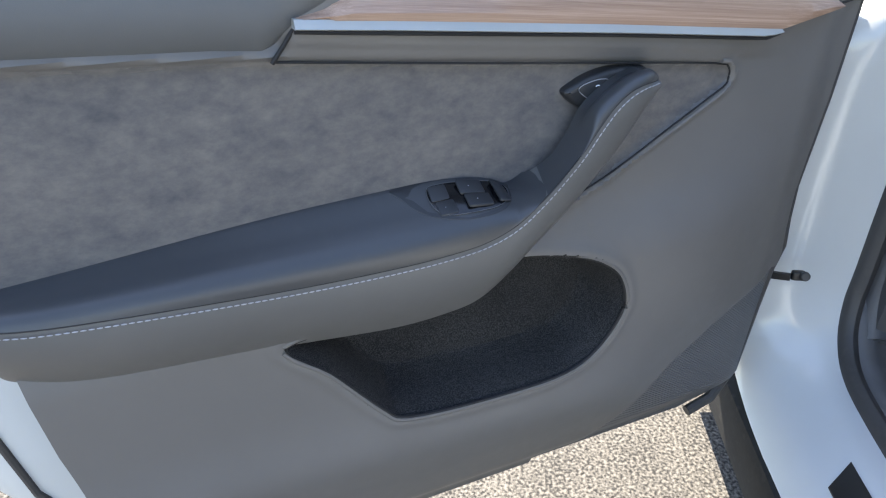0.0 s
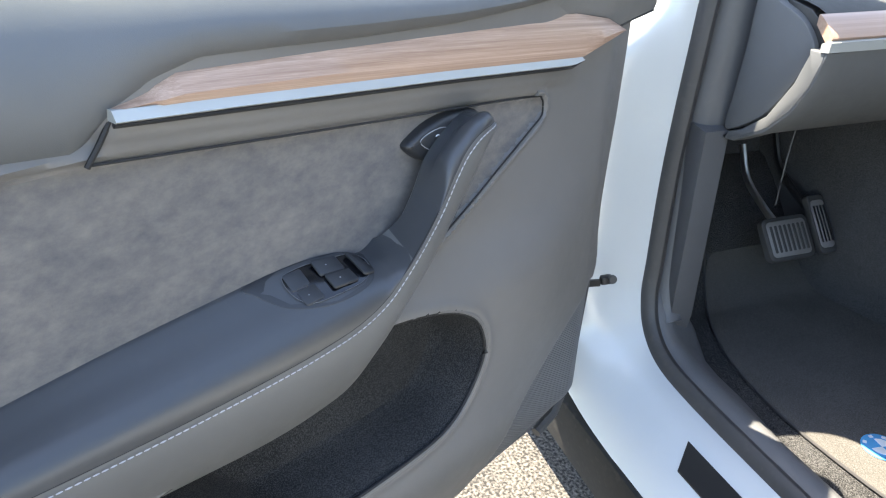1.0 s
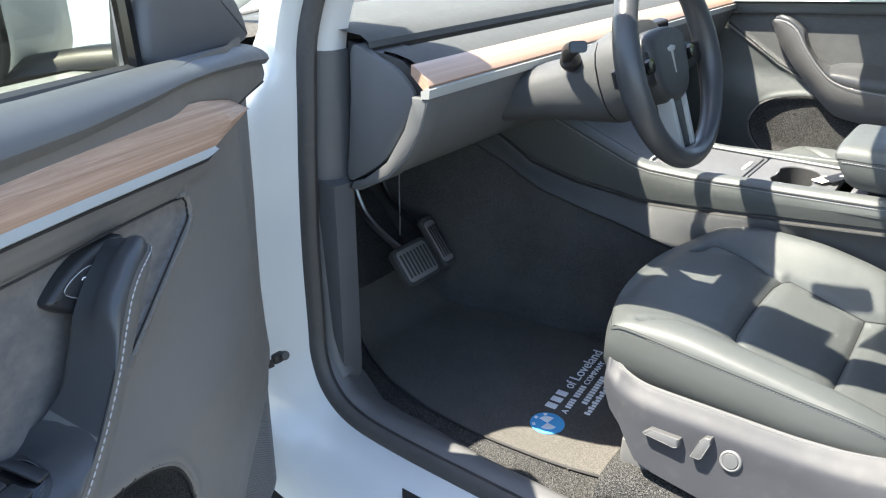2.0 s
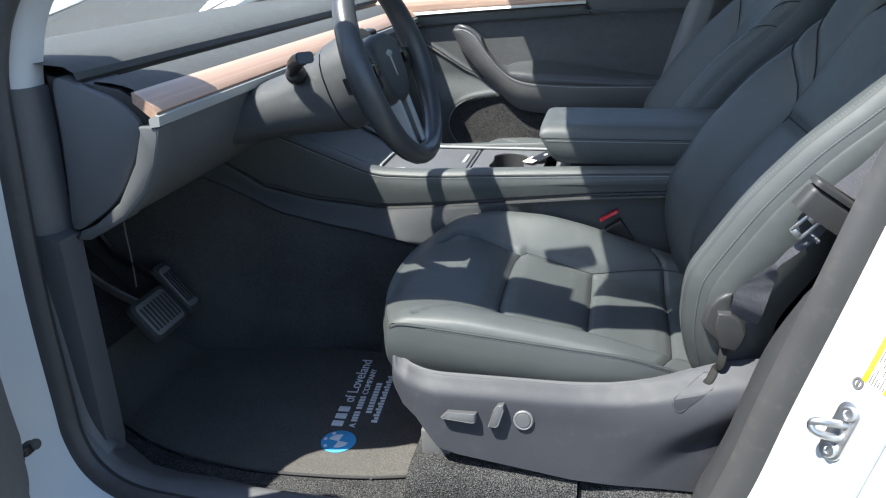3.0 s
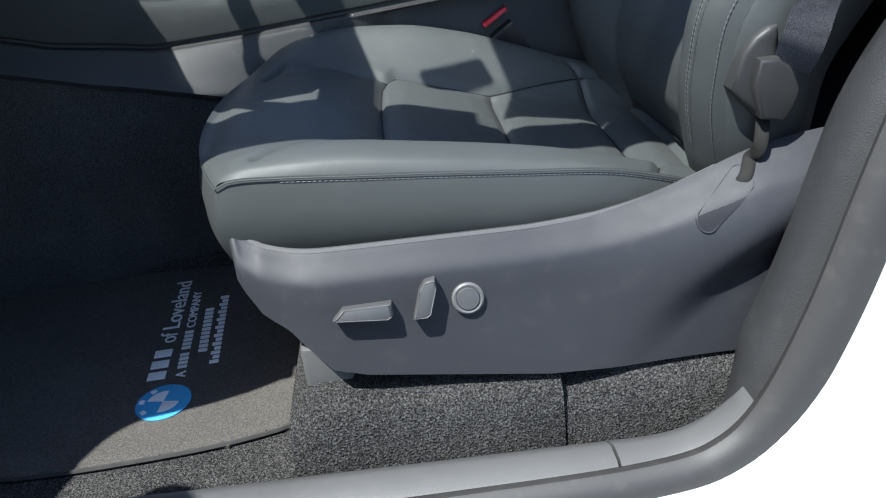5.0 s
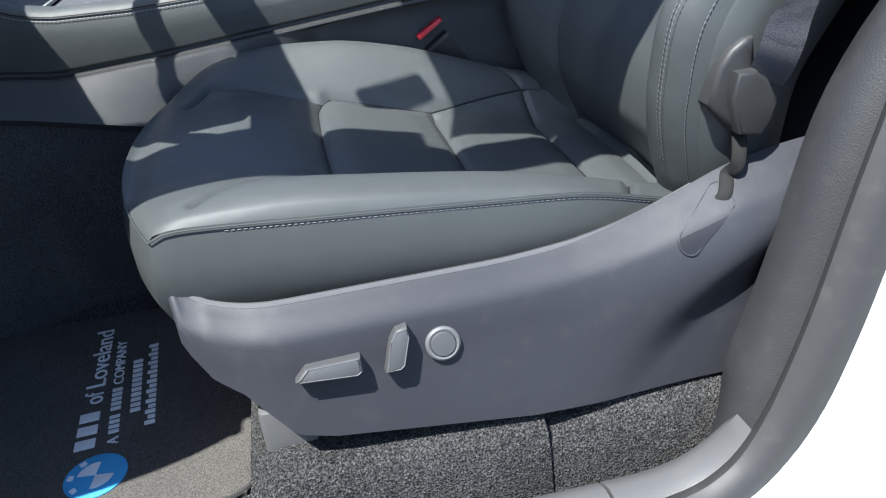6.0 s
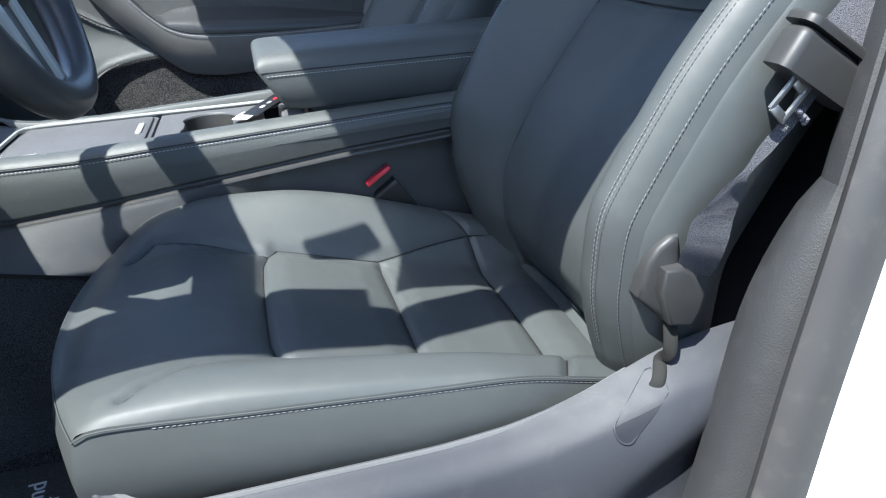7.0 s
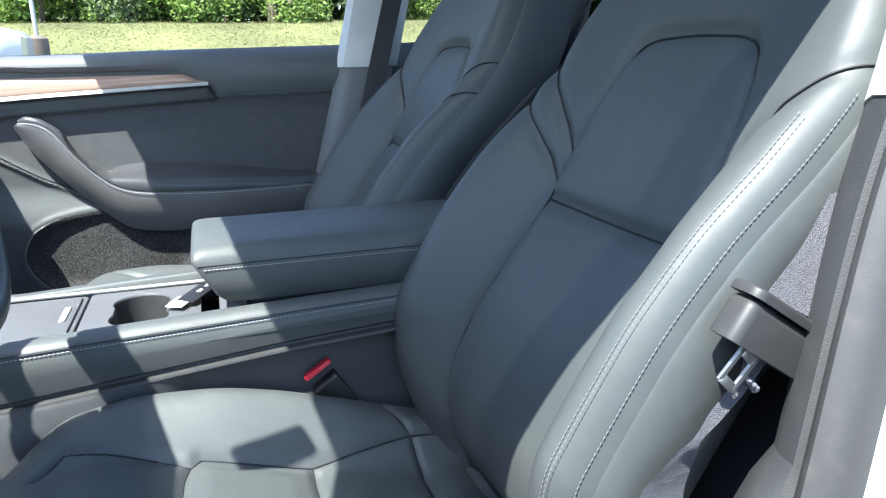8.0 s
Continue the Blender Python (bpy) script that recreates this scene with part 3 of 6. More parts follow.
    add("wood_trim", loft([wood_loop(u) for u in np.concatenate([np.linspace(0.157, 0.25, 14), np.linspace(0.27, 0.77, 24), np.linspace(0.78, 0.831, 10)])]), WOOD_DOOR, "open-pore brown wood strip")

    def strip_loop(u):
        top = along([(0.252, 1.0715), (0.49, 1.0965), (0.626, 1.1095), (0.742, 1.1205), (0.834, 1.1285)], u)
        h = along([(0.25, 0.003), (0.275, 0.0085), (0.6, 0.0085), (0.834, 0.008)], u)
        return [L(u, v, z) for v, z in ((0.0, top - h), (0.030, top - h), (0.0315, top - h + 0.0012), (0.0285, top - 0.0016), (0.0268, top + 0.0006), (0.0, top))]

    add("silver_strip", loft([strip_loop(u) for u in np.linspace(0.252, 0.834, 40)]), SILVER, "satin silver metal strip")
    add("strip_gap", tube([L(u, 0.026, along([(0.252, 1.0675), (0.275, 1.0625), (0.49, 1.0855), (0.626, 1.0985), (0.742, 1.1095), (0.834, 1.1185)], u)) for u in np.linspace(0.254, 0.834, 30)], 0.0022, 6), SEAM, "dark gap under the strip")
    wedge_low = [(0.03, 1.099), (0.10, 1.094), (0.150, 1.089), (0.160, 1.101), (0.175, 1.107), (0.25, 1.1215), (0.35, 1.1315), (0.53, 1.1395), (0.65, 1.1445), (0.77, 1.1485)]
    add("front_wedge", loft([[L(u, v, z) for v, z in ((-0.02, lo), (along([(0.03, -0.001), (0.14, 0.006), (0.2, 0.014), (0.53, 0.016)], u), lo), (along([(0.03, 0.002), (0.14, 0.010), (0.2, 0.017), (0.53, 0.018)], u), 0.6 * lo + 0.4 * hi), (along([(0.03, 0.0), (0.14, 0.012), (0.53, 0.016)], u), hi), (-0.02, hi))] for u, lo, hi in ((u, along(wedge_low, u), 0.003 + along([(0.026, 1.118), (0.117, 1.132), (0.233, 1.143), (0.323, 1.147), (0.53, 1.148), (0.77, 1.149)], u)) for u in np.linspace(0.031, 0.77, 70))]), VINYL_DOOR, "smooth grey panel ahead of the wood")
    add("seam_line", tube([L(0.035, 0.0, 1.0985), L(0.10, 0.003, 1.0935), L(0.152, 0.008, 1.0875)], 0.0016, 6), SEAM)
    add("seam_line", tube([L(0.832, 0.0175, 1.120), L(0.842, 0.0165, 1.105), L(0.853, 0.015, 1.090)], 0.0022, 6), SEAM)

    if side < 0:
        add("door_seal", tube([L(rear(z) + 0.012, 0.006, z) for z in np.linspace(0.5, 1.13, 16)], 0.011, 8, up=(0, 1, 0)), SEAM, "dark gap and seal behind the door")
    # armrest sweeping up into the pull handle: three rails, the rear edge, the seam and the lower edge
    def rails(rows):
        pts = spline([tuple(r) for r in rows], 7)
        return [np.array(p).reshape(3, 3) for p in pts]

    flat_rows = [(1.135, 0.911, 0.002, 1.135, 0.907, 0.046, 1.135, 0.84, 0.012), (1.11, 0.9135, 0.002, 1.11, 0.9015, 0.055, 1.115, 0.826, 0.022), (1.045, 0.919, 0.002, 1.045, 0.896, 0.060, 1.045, 0.812, 0.03), (0.874, 0.935, 0.002, 0.874, 0.886, 0.062, 0.874, 0.798, 0.03), (0.75, 0.942, 0.002, 0.75, 0.884, 0.063, 0.75, 0.786, 0.03), (0.68, 0.9435, 0.002, 0.68, 0.888, 0.064, 0.68, 0.790, 0.032), (0.633, 0.937, 0.004, 0.645, 0.8945, 0.064, 0.642, 0.800, 0.033)]
    bar_rows = [(0.602, 0.926, 0.021, 0.617, 0.9065, 0.064, 0.606, 0.827, 0.034), (0.575, 0.939, 0.034, 0.590, 0.927, 0.0635, 0.575, 0.855, 0.033), (0.555, 0.960, 0.036, 0.566, 0.950, 0.063, 0.545, 0.881, 0.032), (0.538, 0.985, 0.036, 0.543, 0.975, 0.062, 0.515, 0.910, 0.031), (0.525, 1.010, 0.035, 0.524, 1.001, 0.061, 0.492, 0.935, 0.03), (0.505, 1.028, 0.034, 0.507, 1.021, 0.060, 0.470, 0.960, 0.03), (0.488, 1.038, 0.033, 0.490, 1.033, 0.059, 0.452, 0.985, 0.029), (0.471, 1.0435, 0.032, 0.474, 1.038, 0.057, 0.440, 1.003, 0.028), (0.455, 1.0445, 0.029, 0.457, 1.0385, 0.052, 0.431, 1.017, 0.026), (0.439, 1.040, 0.024, 0.441, 1.0365, 0.043, 0.426, 1.026, 0.023)]
    both = rails(flat_rows + bar_rows)
    flat_part, bar_part = both[:7 * len(flat_rows)], both[7 * len(flat_rows):]
    loops, lower, edge_path, seam_path, tops = [], [], [], [], []
    for n, (ra, rc, rd) in enumerate(flat_part + bar_part):
        bar = n >= len(flat_part)
        k = (n - len(flat_part)) / (len(bar_part) - 1) if bar else 0.0
        chord = rc - ra
        h = math.hypot(chord[0], chord[1])
        q = chord[:2] / (h + 1e-9)
        size = math.hypot(h, chord[2])
        push = np.array([*(-q * chord[2] / size), h / size])       # square to the chord, outwards
        fat = along([(0, 0.0125), (0.4, 0.0115), (0.9, 0.009), (1, 0.004)], k) if bar else min(0.0135, 0.17 * size)
        f0 = float(sm(n, len(flat_part) - 7, len(flat_part) + 5))
        top = [ra + s * chord + f * fat * push for s, f in ((0, 0), (0.06, 0.1 + 0.2 * f0), (0.22, 0.22 + 0.46 * f0), (0.42, 0.5 + 0.44 * f0), (0.6, 0.86 + 0.14 * f0), (0.75, 1.0 - 0.1 * f0), (0.86, 0.86 - 0.2 * f0), (0.94, 0.46 - 0.1 * f0), (0.985, 0.12))]
        groove = [rc + np.array([0, 0, d]) for d in (0.0, -0.002)]
        down = rd - rc
        sides = [rc + s * down + np.array([0, 0, g]) for s, g in ((0.03, 0.0), (0.25, 0.006), (0.5, 0.009), (0.75, 0.007), (0.93, 0.002), (1, 0))]
        vb = along([(0, -0.03), (0.1, 0.0), (0.22, 0.012), (0.7, 0.012), (0.85, 0.0), (1, -0.004)], k) if bar else -0.03
        back = [np.array([rd[0], rd[1], max(min(rd[2] - 0.006, vb + 0.008), vb)]), np.array([*(0.7 * rd[:2] + 0.3 * ra[:2]), vb]), np.array([*(0.15 * rd[:2] + 0.85 * ra[:2]), vb]), np.array([ra[0], ra[1], min(ra[2] - 0.004, vb + 0.008)])]
        loops.append([L(p[0], p[2], p[1]) for p in top + groove + back[-1:]])
        lower.append([L(p[0], p[2], p[1]) for p in groove[1:] + sides + back])
        tops.append([(p[0], p[2], p[1]) for p in top])
        way = down / np.linalg.norm(down)
        e = rc + 0.006 * way
        edge_path.append(L(e[0], rc[2] + 0.0012, e[1]))
        seam_path.append(L(rc[0], rc[2] - 0.0006, rc[1]))
    rest = add("armrest", loft(loops), VINYL_REST, "black vinyl armrest sweeping up into a pull handle")
    add("armrest_side", loft(lower), VINYL_SIDE, "dark grey vinyl side below the seam", rest)
    add("stitching", stitches(edge_path, 0.0065, 0.0049, 0.0009), THREAD, "pale grey stitching", rest)
    add("seam", tube(seam_path[:-1], 0.0009, 5), SEAM, "", rest)

    # window switches, let into the top of the rest
    tops = np.array(tops[:len(flat_part)])

    def on_rest(a, b, c):
        heights = [np.interp(b, row[:, 1], row[:, 2]) for row in tops[::-1]]
        return L(a, b, float(np.interp(a, tops[::-1, 0, 0], heights)) + c)

    if side > 0:
        plate = spline([(0.738, 0.003), (0.733, 0.014), (0.715, 0.034), (0.69, 0.047), (0.66, 0.052), (0.632, 0.050), (0.615, 0.040), (0.607, 0.020), (0.607, 0.004), (0.66, 0.003)], 5, True)
        pod = add("switch_pod", slab([tuple(q) for q in plate], -0.004, 0.0007, on_rest, 0.0005), BLACK_POD, "black window switch plate")
        rim = spline([(0.702, 0.010), (0.7045, 0.020), (0.701, 0.033), (0.690, 0.0425), (0.66, 0.0455), (0.632, 0.044), (0.615, 0.034), (0.611, 0.018), (0.617, 0.010), (0.66, 0.008), (0.690, 0.008)], 5, True)
        add("switch_well", slab([tuple(q) for q in rim], 0.0002, 0.0011, on_rest, 0.0003), GLOSS, "", pod)
        add("well_rim", tube([on_rest(a, b, 0.0011) for a, b in rim], 0.00045, 5, True), PLASTIC, "", pod)
        for a, b, w, up in ((0.6915, 0.0172, 0.021, 0.0), (0.6885, 0.0340, 0.021, 0.0), (0.6540, 0.0172, 0.030, 0.0042), (0.6510, 0.0340, 0.030, 0.0042), (0.6210, 0.0255, 0.014, 0.0030)):

            def on_key(p, r, c, a=a, w=w, up=up):
                k = (p - a) / w
                return on_rest(p, r, c + up * (0.35 + 0.65 * float(sm(k, -0.4, 0.35)) - 0.35 * max(0.0, k) ** 2))

            deep = 0.0158 if a > 0.63 else 0.030
            add("window_switch", slab(rounded(w, deep, 0.0022, 3, a, b), 0.0, 0.0024, on_key, 0.0008), BLACK_POD, "", pod)
            if a > 0.63:
                add("switch_mark", slab(rounded(0.0016, 0.0008, 0.0003, 2, a + 0.002, b), 0.0020, 0.0027, on_key, 0.0001), THREAD, "", pod)
    # door release button on its wedge
    if side > 0:
        wedge = spline([(0.540, 1.0215), (0.527, 1.034), (0.503, 1.043), (0.473, 1.0465), (0.434, 1.041), (0.45, 1.02), (0.50, 0.998)], 5, True)
        base = add("release_base", slab([tuple(q) for q in wedge], -0.012, 0.018, lambda a, b, c: L(a, c - 0.10 * max(0.0, a - 0.50), b), 0.006, 3), BLACK_POD, "black wedge behind the handle")
        key = [tuple(q) for q in spline([(0.5245, 1.0255), (0.5205, 1.0325), (0.500, 1.0375), (0.484, 1.0335), (0.486, 1.025), (0.501, 1.012), (0.506, 1.0125)], 3, True)]
        add("release_button", slab(key, 0.014, 0.0195, lambda a, b, c: L(a, c - 0.10 * max(0.0, a - 0.50), b), 0.0012), BLACK_POD, "", base)
        add("button_outline", tube([L(u, 0.0188 - 0.10 * max(0.0, u - 0.50), z) for u, z in key], 0.0005, 5, True), THREAD, "", base)
        add("button_symbol", tube([L(0.5035 + 0.0042 * math.cos(g), 0.0198, 1.0262 + 0.0052 * math.sin(g)) for g in np.linspace(0.9, 5.4, 9)], 0.0006, 5), WHITE_INK, "", base)
    if side > 0:
        # inner mirror cover, window bar, glass, mirror
        sail = [tuple(q) for q in spline([(0.256, 1.155), (0.252, 1.23), (0.246, 1.305), (0.20, 1.305), (0.10, 1.255), (0.03, 1.212), (0.0, 1.175), (0.005, 1.146), (0.13, 1.145)], 4, True)]
        add("mirror_cover", slab(sail, -0.07, -0.028, flat, 0.014, 4), PLASTIC, "dark grained cover inside the mirror")
        add("window_bar", tube([L(0.268, -0.045, 1.16), L(0.260, -0.055, 1.33)], 0.010, 8), GLOSS)
        add("window_glass", slab([(0.27, 1.15), (0.262, 1.33), (0.55, 1.46), (0.9, 1.5), (1.12, 1.48), (1.14, 1.15)], -0.064, -0.06, flat, 0.001), SIDE_GLASS, "clear side window")
        mirror = thing("side_mirror", "white side mirror in a black frame beside the door", "side mirror", loc, rz)
        def ML(bm, name, material, text=""):
            return part(name, bm, material, mirror, text, local=True)
        def MV(a, b, c):
            return (0.18 + c + 0.10 * (a + 0.38), a, b)
        ML(slab(rounded(0.32, 0.185, 0.07, 7, -0.395, 1.195), -0.11, 0.012, MV, 0.012, 4), "housing", PAINT, "white painted housing")
        ML(slab(rounded(0.315, 0.18, 0.068, 7, -0.395, 1.195), 0.008, 0.02, MV, 0.007), "bezel", BLACK, "black bezel")
        ML(slab(rounded(0.225, 0.142, 0.04, 6, -0.37, 1.192), 0.019, 0.0215, MV, 0.001), "mirror_glass", MIRROR, "clear mirror glass")
        ML(sweep([(0.16, -0.07, 1.15), (0.165, -0.16, 1.142), (0.175, -0.27, 1.125)], ring(0.03, 10, 0.022)), "arm", BLACK, "black mirror arm")
    else:
        pane = add("window_glass", slab([(0.1, 1.15), (0.35, 1.36), (0.6, 1.48), (1.13, 1.48), (1.14, 1.15)], -0.066, -0.062, flat, 0.001), GLASS, "clear side window")
        pane.visible_shadow = False
        door.matrix_basis = pose(loc[0] - 0.004, loc[1], 0.018, 0, 2.8, 0)
    return door


def ribbed(name):
    m, nodes, links, b = shader(name, 0.55)
    b.inputs["Base Color"].default_value = (0.11, 0.112, 0.117, 1)
    tc, wv = nodes.new("ShaderNodeTexCoord"), nodes.new("ShaderNodeTexWave")
    mp = nodes.new("ShaderNodeMapping")
    mp.inputs["Rotation"].default_value = (0, radians(38), 0)
    wv.bands_direction, wv.inputs["Scale"].default_value = "Z", 95.0
    links.new(tc.outputs["Object"], mp.inputs["Vector"])
    links.new(mp.outputs["Vector"], wv.inputs["Vector"])
    bp = nodes.new("ShaderNodeBump")
    bp.inputs["Strength"].default_value, bp.inputs["Distance"].default_value = 0.7, 0.001
    links.new(wv.outputs["Fac"], bp.inputs["Height"])
    links.new(bp.outputs["Normal"], b.inputs["Normal"])
    return m


KICK = ribbed("ribbed grey plastic")
build_door(1, (-0.41, -0.90, 0.0), -61.8, "open white driver's door with grey suede and wood trim")
build_door(-1, (-0.638, 0.76, 0.0), 0.0, "closed white passenger door with dark suede and wood trim")

# ---- body shell round the driver's opening ----
APERTURE = spline([(-0.50, -0.78, 0.62), (-0.503, -0.775, 0.8), (-0.498, -0.765, 1.0), (-0.487, -0.755, 1.15), (-0.43, -0.74, 1.26), (-0.28, -0.72, 1.36), (-0.05, -0.705, 1.43), (0.1, -0.65, 1.452), (0.22, -0.638, 1.463), (0.38, -0.634, 1.466), (0.55, -0.624, 1.455), (0.72, -0.622, 1.42), (0.765, -0.65, 1.35), (0.735, -0.695, 1.2), (0.675, -0.715, 1.03), (0.62, -0.74, 0.86), (0.575, -0.758, 0.72), (0.54, -0.772, 0.60), (0.505, -0.782, 0.52), (0.455, -0.79, 0.467), (0.38, -0.794, 0.447), (0.2, -0.797, 0.442), (-0.1, -0.80, 0.442), (-0.3, -0.80, 0.444), (-0.40, -0.798, 0.456), (-0.462, -0.792, 0.492), (-0.492, -0.786, 0.55)], 6, True)
AP = [Vector(q) for q in APERTURE]


def outward(n):
    """Away from the opening's middle, in the side view, at a station of the opening."""
    t = AP[(n + 1) % len(AP)] - AP[n - 1]
    o = Vector((t.z, 0, -t.x)).normalized()
    return o if o.dot(AP[n] - Vector((0.12, 0, 0.95))) > 0 else -o


def round_opening(name, profile, material, stations=None, closed_profile=True, parent=None, label="", **k):
    """profile(n): rows of (outward, sideways) at a station. Loops run round the opening, or over a stretch of stations."""
    ns = list(range(len(AP))) if stations is None else stations
    loops = [[AP[n % len(AP)] + a * outward(n % len(AP)) + Vector((0, b, 0)) for a, b in profile(n % len(AP))] for n in ns]
    if stations is None:
        loops.append(loops[0])
    return part(name, loft(loops, closed=closed_profile, caps=stations is not None), material, parent, label, **k)


def where_is(n):
    """Shares of the front pillar, the centre pillar and the sill at a station."""
    p = AP[n]
    sill = float(1 - sm(p.z, 0.44, 0.56))
    back = float(sm(p.x, 0.3, 0.5)) * (1 - sill)
    return float(1 - sm(p.x, -0.5, -0.2)) * (1 - sill), back, sill, float(sm(p.z, 0.98, 1.2)) if p.x > -0.1 else float(sm(p.z, 0.99, 1.13))


def paint_profile(n):
    fr, bk, si, top = where_is(n)
    rows = []
    for a, b in (([(0.0, -0.012), (0.004, -0.03), (0.006, -0.09), (0.012, -0.15), (0.05, -0.20), (0.14, -0.20), (0.16, -0.05), (0.05, 0.02)], fr),
                 ([(0.004, -0.01), (0.016, -0.026), (0.036, -0.062), (0.056, -0.098), (0.085, -0.125), (0.17, -0.19), (0.19, -0.05), (0.06, 0.02)], bk),
                 ([(0.0, -0.012), (0.002, -0.03), (0.010, -0.06), (0.026, -0.11), (0.05, -0.145), (0.075, -0.165), (0.09, -0.05), (0.05, 0.02)], si),
                 ([(0.0, -0.006), (0.006, -0.022), (0.02, -0.04), (0.04, -0.045), (0.06, -0.03), (0.07, 0.0), (0.07, 0.04), (0.03, 0.05)] if AP[n].x > -0.3 else [(0.0, -0.006), (0.003, -0.028), (0.012, -0.05), (0.04, -0.062), (0.06, -0.045), (0.07, 0.0), (0.07, 0.04), (0.03, 0.05)], top)):
        rows.append((np.array(a), b))
    w = np.array([r[1] for r in rows]) + 1e-6
    w[:3] *= 1 - w[3]
    w /= w.sum()
    return sum(r[0] * k for r, k in zip(rows, w)).tolist()


body = thing("body_shell", "white painted car body open at the driver's side", "car body", (0, 0, 0.3), kind="structure")
round_opening("door_frame", paint_profile, PAINT, None, parent=body, label="glossy white painted door frame")
seal_ring = [(0.020 * math.cos(g) - 0.002, 0.017 * math.sin(g) - 0.004) for g in np.linspace(0, 2 * math.pi, 11)[:-1]]
gap = [(0.684, -0.8525, 0.840), (0.674, -0.856, 0.805), (0.665, -0.860, 0.776), (0.627, -0.8755, 0.651), (0.594, -0.885, 0.547), (0.580, -0.884, 0.505), (0.568, -0.870, 0.465)]
part("pillar_flange", tube([Vector(p) for p in gap], 0.0055, 12), PAINT, body, "rolled white edge before the rear door")
round_opening("weatherstrip", lambda n: [(a * (1.0 + 0.35 * where_is(n)[1]), b + 0.004) for a, b in seal_ring], RUBBER, None, parent=body, label="black rubber door seal")

# inner sill cover, in two lengths, and the trims of both pillars
def sill_cover(x0, x1, name="sill_cover"):
    xs = np.linspace(x0, x1, 14)
    def loop(x):
        lift = 0.5 * float(sm(x, 0.36, 0.6)) ** 2 + 0.35 * float(1 - sm(x, -0.56, -0.36)) ** 2
        toe = float(1 - sm(x, -0.35, -0.02))
        return [(x, y, z + lift * (0.35 if y > -0.74 else 0.5)) for y, z in ((-0.785, 0.43), (-0.784, 0.452), (-0.772, 0.458), (-0.752, 0.457), (-0.735, 0.448), (-0.722 + 0.03 * toe, 0.42), (-0.712 + 0.06 * toe, 0.36), (-0.78, 0.36))]
    return part(name, loft([loop(x) for x in xs]), PLASTIC_LIGHT, body, "grey plastic sill cover")


sill_cover(-0.50, 0.3535)
sill_cover(0.3565, 0.475)


count = len(AP)
lowest_b = min(range(count), key=lambda n: (AP[n] - Vector((0.44, -0.79, 0.462))).length)
step_b = min(range(count), key=lambda n: (AP[n] - Vector((0.62, -0.74, 0.87))).length)
top_b = min(range(count), key=lambda n: (AP[n] - Vector((0.71, -0.70, 1.13))).length)
high_b = min(range(count), key=lambda n: (AP[n] - Vector((0.765, -0.675, 1.35))).length)
low_a = min(range(count), key=lambda n: (AP[n] - Vector((-0.462, -0.792, 0.492))).length)
joint_a = min(range(count), key=lambda n: (AP[n] - Vector((-0.50, -0.77, 0.87))).length)
roof_a = min(range(count), key=lambda n: (AP[n] - Vector((-0.491, -0.758, 1.10))).length)
LOW_TRIM = [(0.016, 0.014), (-0.002, 0.018), (-0.02, 0.034), (-0.028, 0.055), (-0.018, 0.085), (0.03, 0.11), (0.07, 0.11), (0.06, 0.02)]
HIGH_TRIM = [(0.016, 0.014), (0.0, 0.018), (-0.010, 0.03), (-0.006, 0.05), (0.01, 0.07), (0.04, 0.09), (0.08, 0.09), (0.06, 0.02)]


def stepped_trim(n):
    """Rounded shoulder from the slim upper trim to the deep lower one."""
    f = math.sin(min(1.0, max(0.0, (n - step_b) / 6.0)) * math.pi / 2) ** 0.7
    rows = [(a + (c - a) * f, b + (d - b) * f) for (a, b), (c, d) in zip(HIGH_TRIM, LOW_TRIM)]
    g = float(sm(lowest_b + 3 - n, 0, 12))                     # it thins out into the sill
    return [(0.022 + (a - 0.022) * g, 0.018 + (b - 0.018) * (0.45 + 0.55 * g)) for a, b in rows]


round_opening("centre_pillar_lower_trim", stepped_trim, PILLAR_PLASTIC, list(range(step_b, lowest_b + 1)), parent=body, label="grey grained centre pillar trim")
round_opening("centre_pillar_upper_trim", lambda n: [(0.016, 0.014), (0.0, 0.018), (-0.010, 0.03), (-0.006, 0.05), (0.01, 0.07), (0.04, 0.09), (0.08, 0.09), (0.06, 0.02)], PILLAR_PLASTIC, list(range(top_b, step_b + 1)), parent=body, label="grey grained centre pillar trim")
round_opening("centre_pillar_fabric", lambda n: [(0.016, 0.014), (-0.002, 0.018), (-0.012, 0.03), (-0.008, 0.05), (0.01, 0.072), (0.04, 0.092), (0.08, 0.092), (0.06, 0.02)], PILLAR_FABRIC, list(range(high_b, top_b + 1)), parent=body, label="pale pillar fabric")
a_low = [n % count for n in range(low_a, count + joint_a + 1)]
round_opening("front_pillar_lower_trim", lambda n: [(0.02, 0.014), (0.006, 0.018), (-0.012, 0.028), (-0.018, 0.04), (-0.014, 0.06), (0.02, 0.09), (0.07, 0.09), (0.06, 0.02)], PLASTIC, a_low, parent=body, label="dark plastic kick trim")
round_opening("front_pillar_upper_trim", lambda n: [(0.02, 0.014), (0.004, 0.018), (-0.016, 0.03), (-0.024, 0.045), (-0.03, 0.075), (0.02, 0.10), (0.07, 0.09), (0.06, 0.02)], PLASTIC, list(range(joint_a, roof_a + 1)), parent=body, label="dark plastic pillar trim")
last_a = min(range(count), key=lambda n: (AP[n] - Vector((-0.05, -0.675, 1.43))).length)
round_opening("front_pillar_fabric", lambda n: [(0.02, 0.014), (0.004, 0.018), (-0.014, 0.03), (-0.02, 0.045), (-0.02, 0.075), (0.02, 0.10), (0.07, 0.09), (0.06, 0.02)], PILLAR_FABRIC, list(range(roof_a, last_a + 1)), parent=body, label="pale pillar fabric")

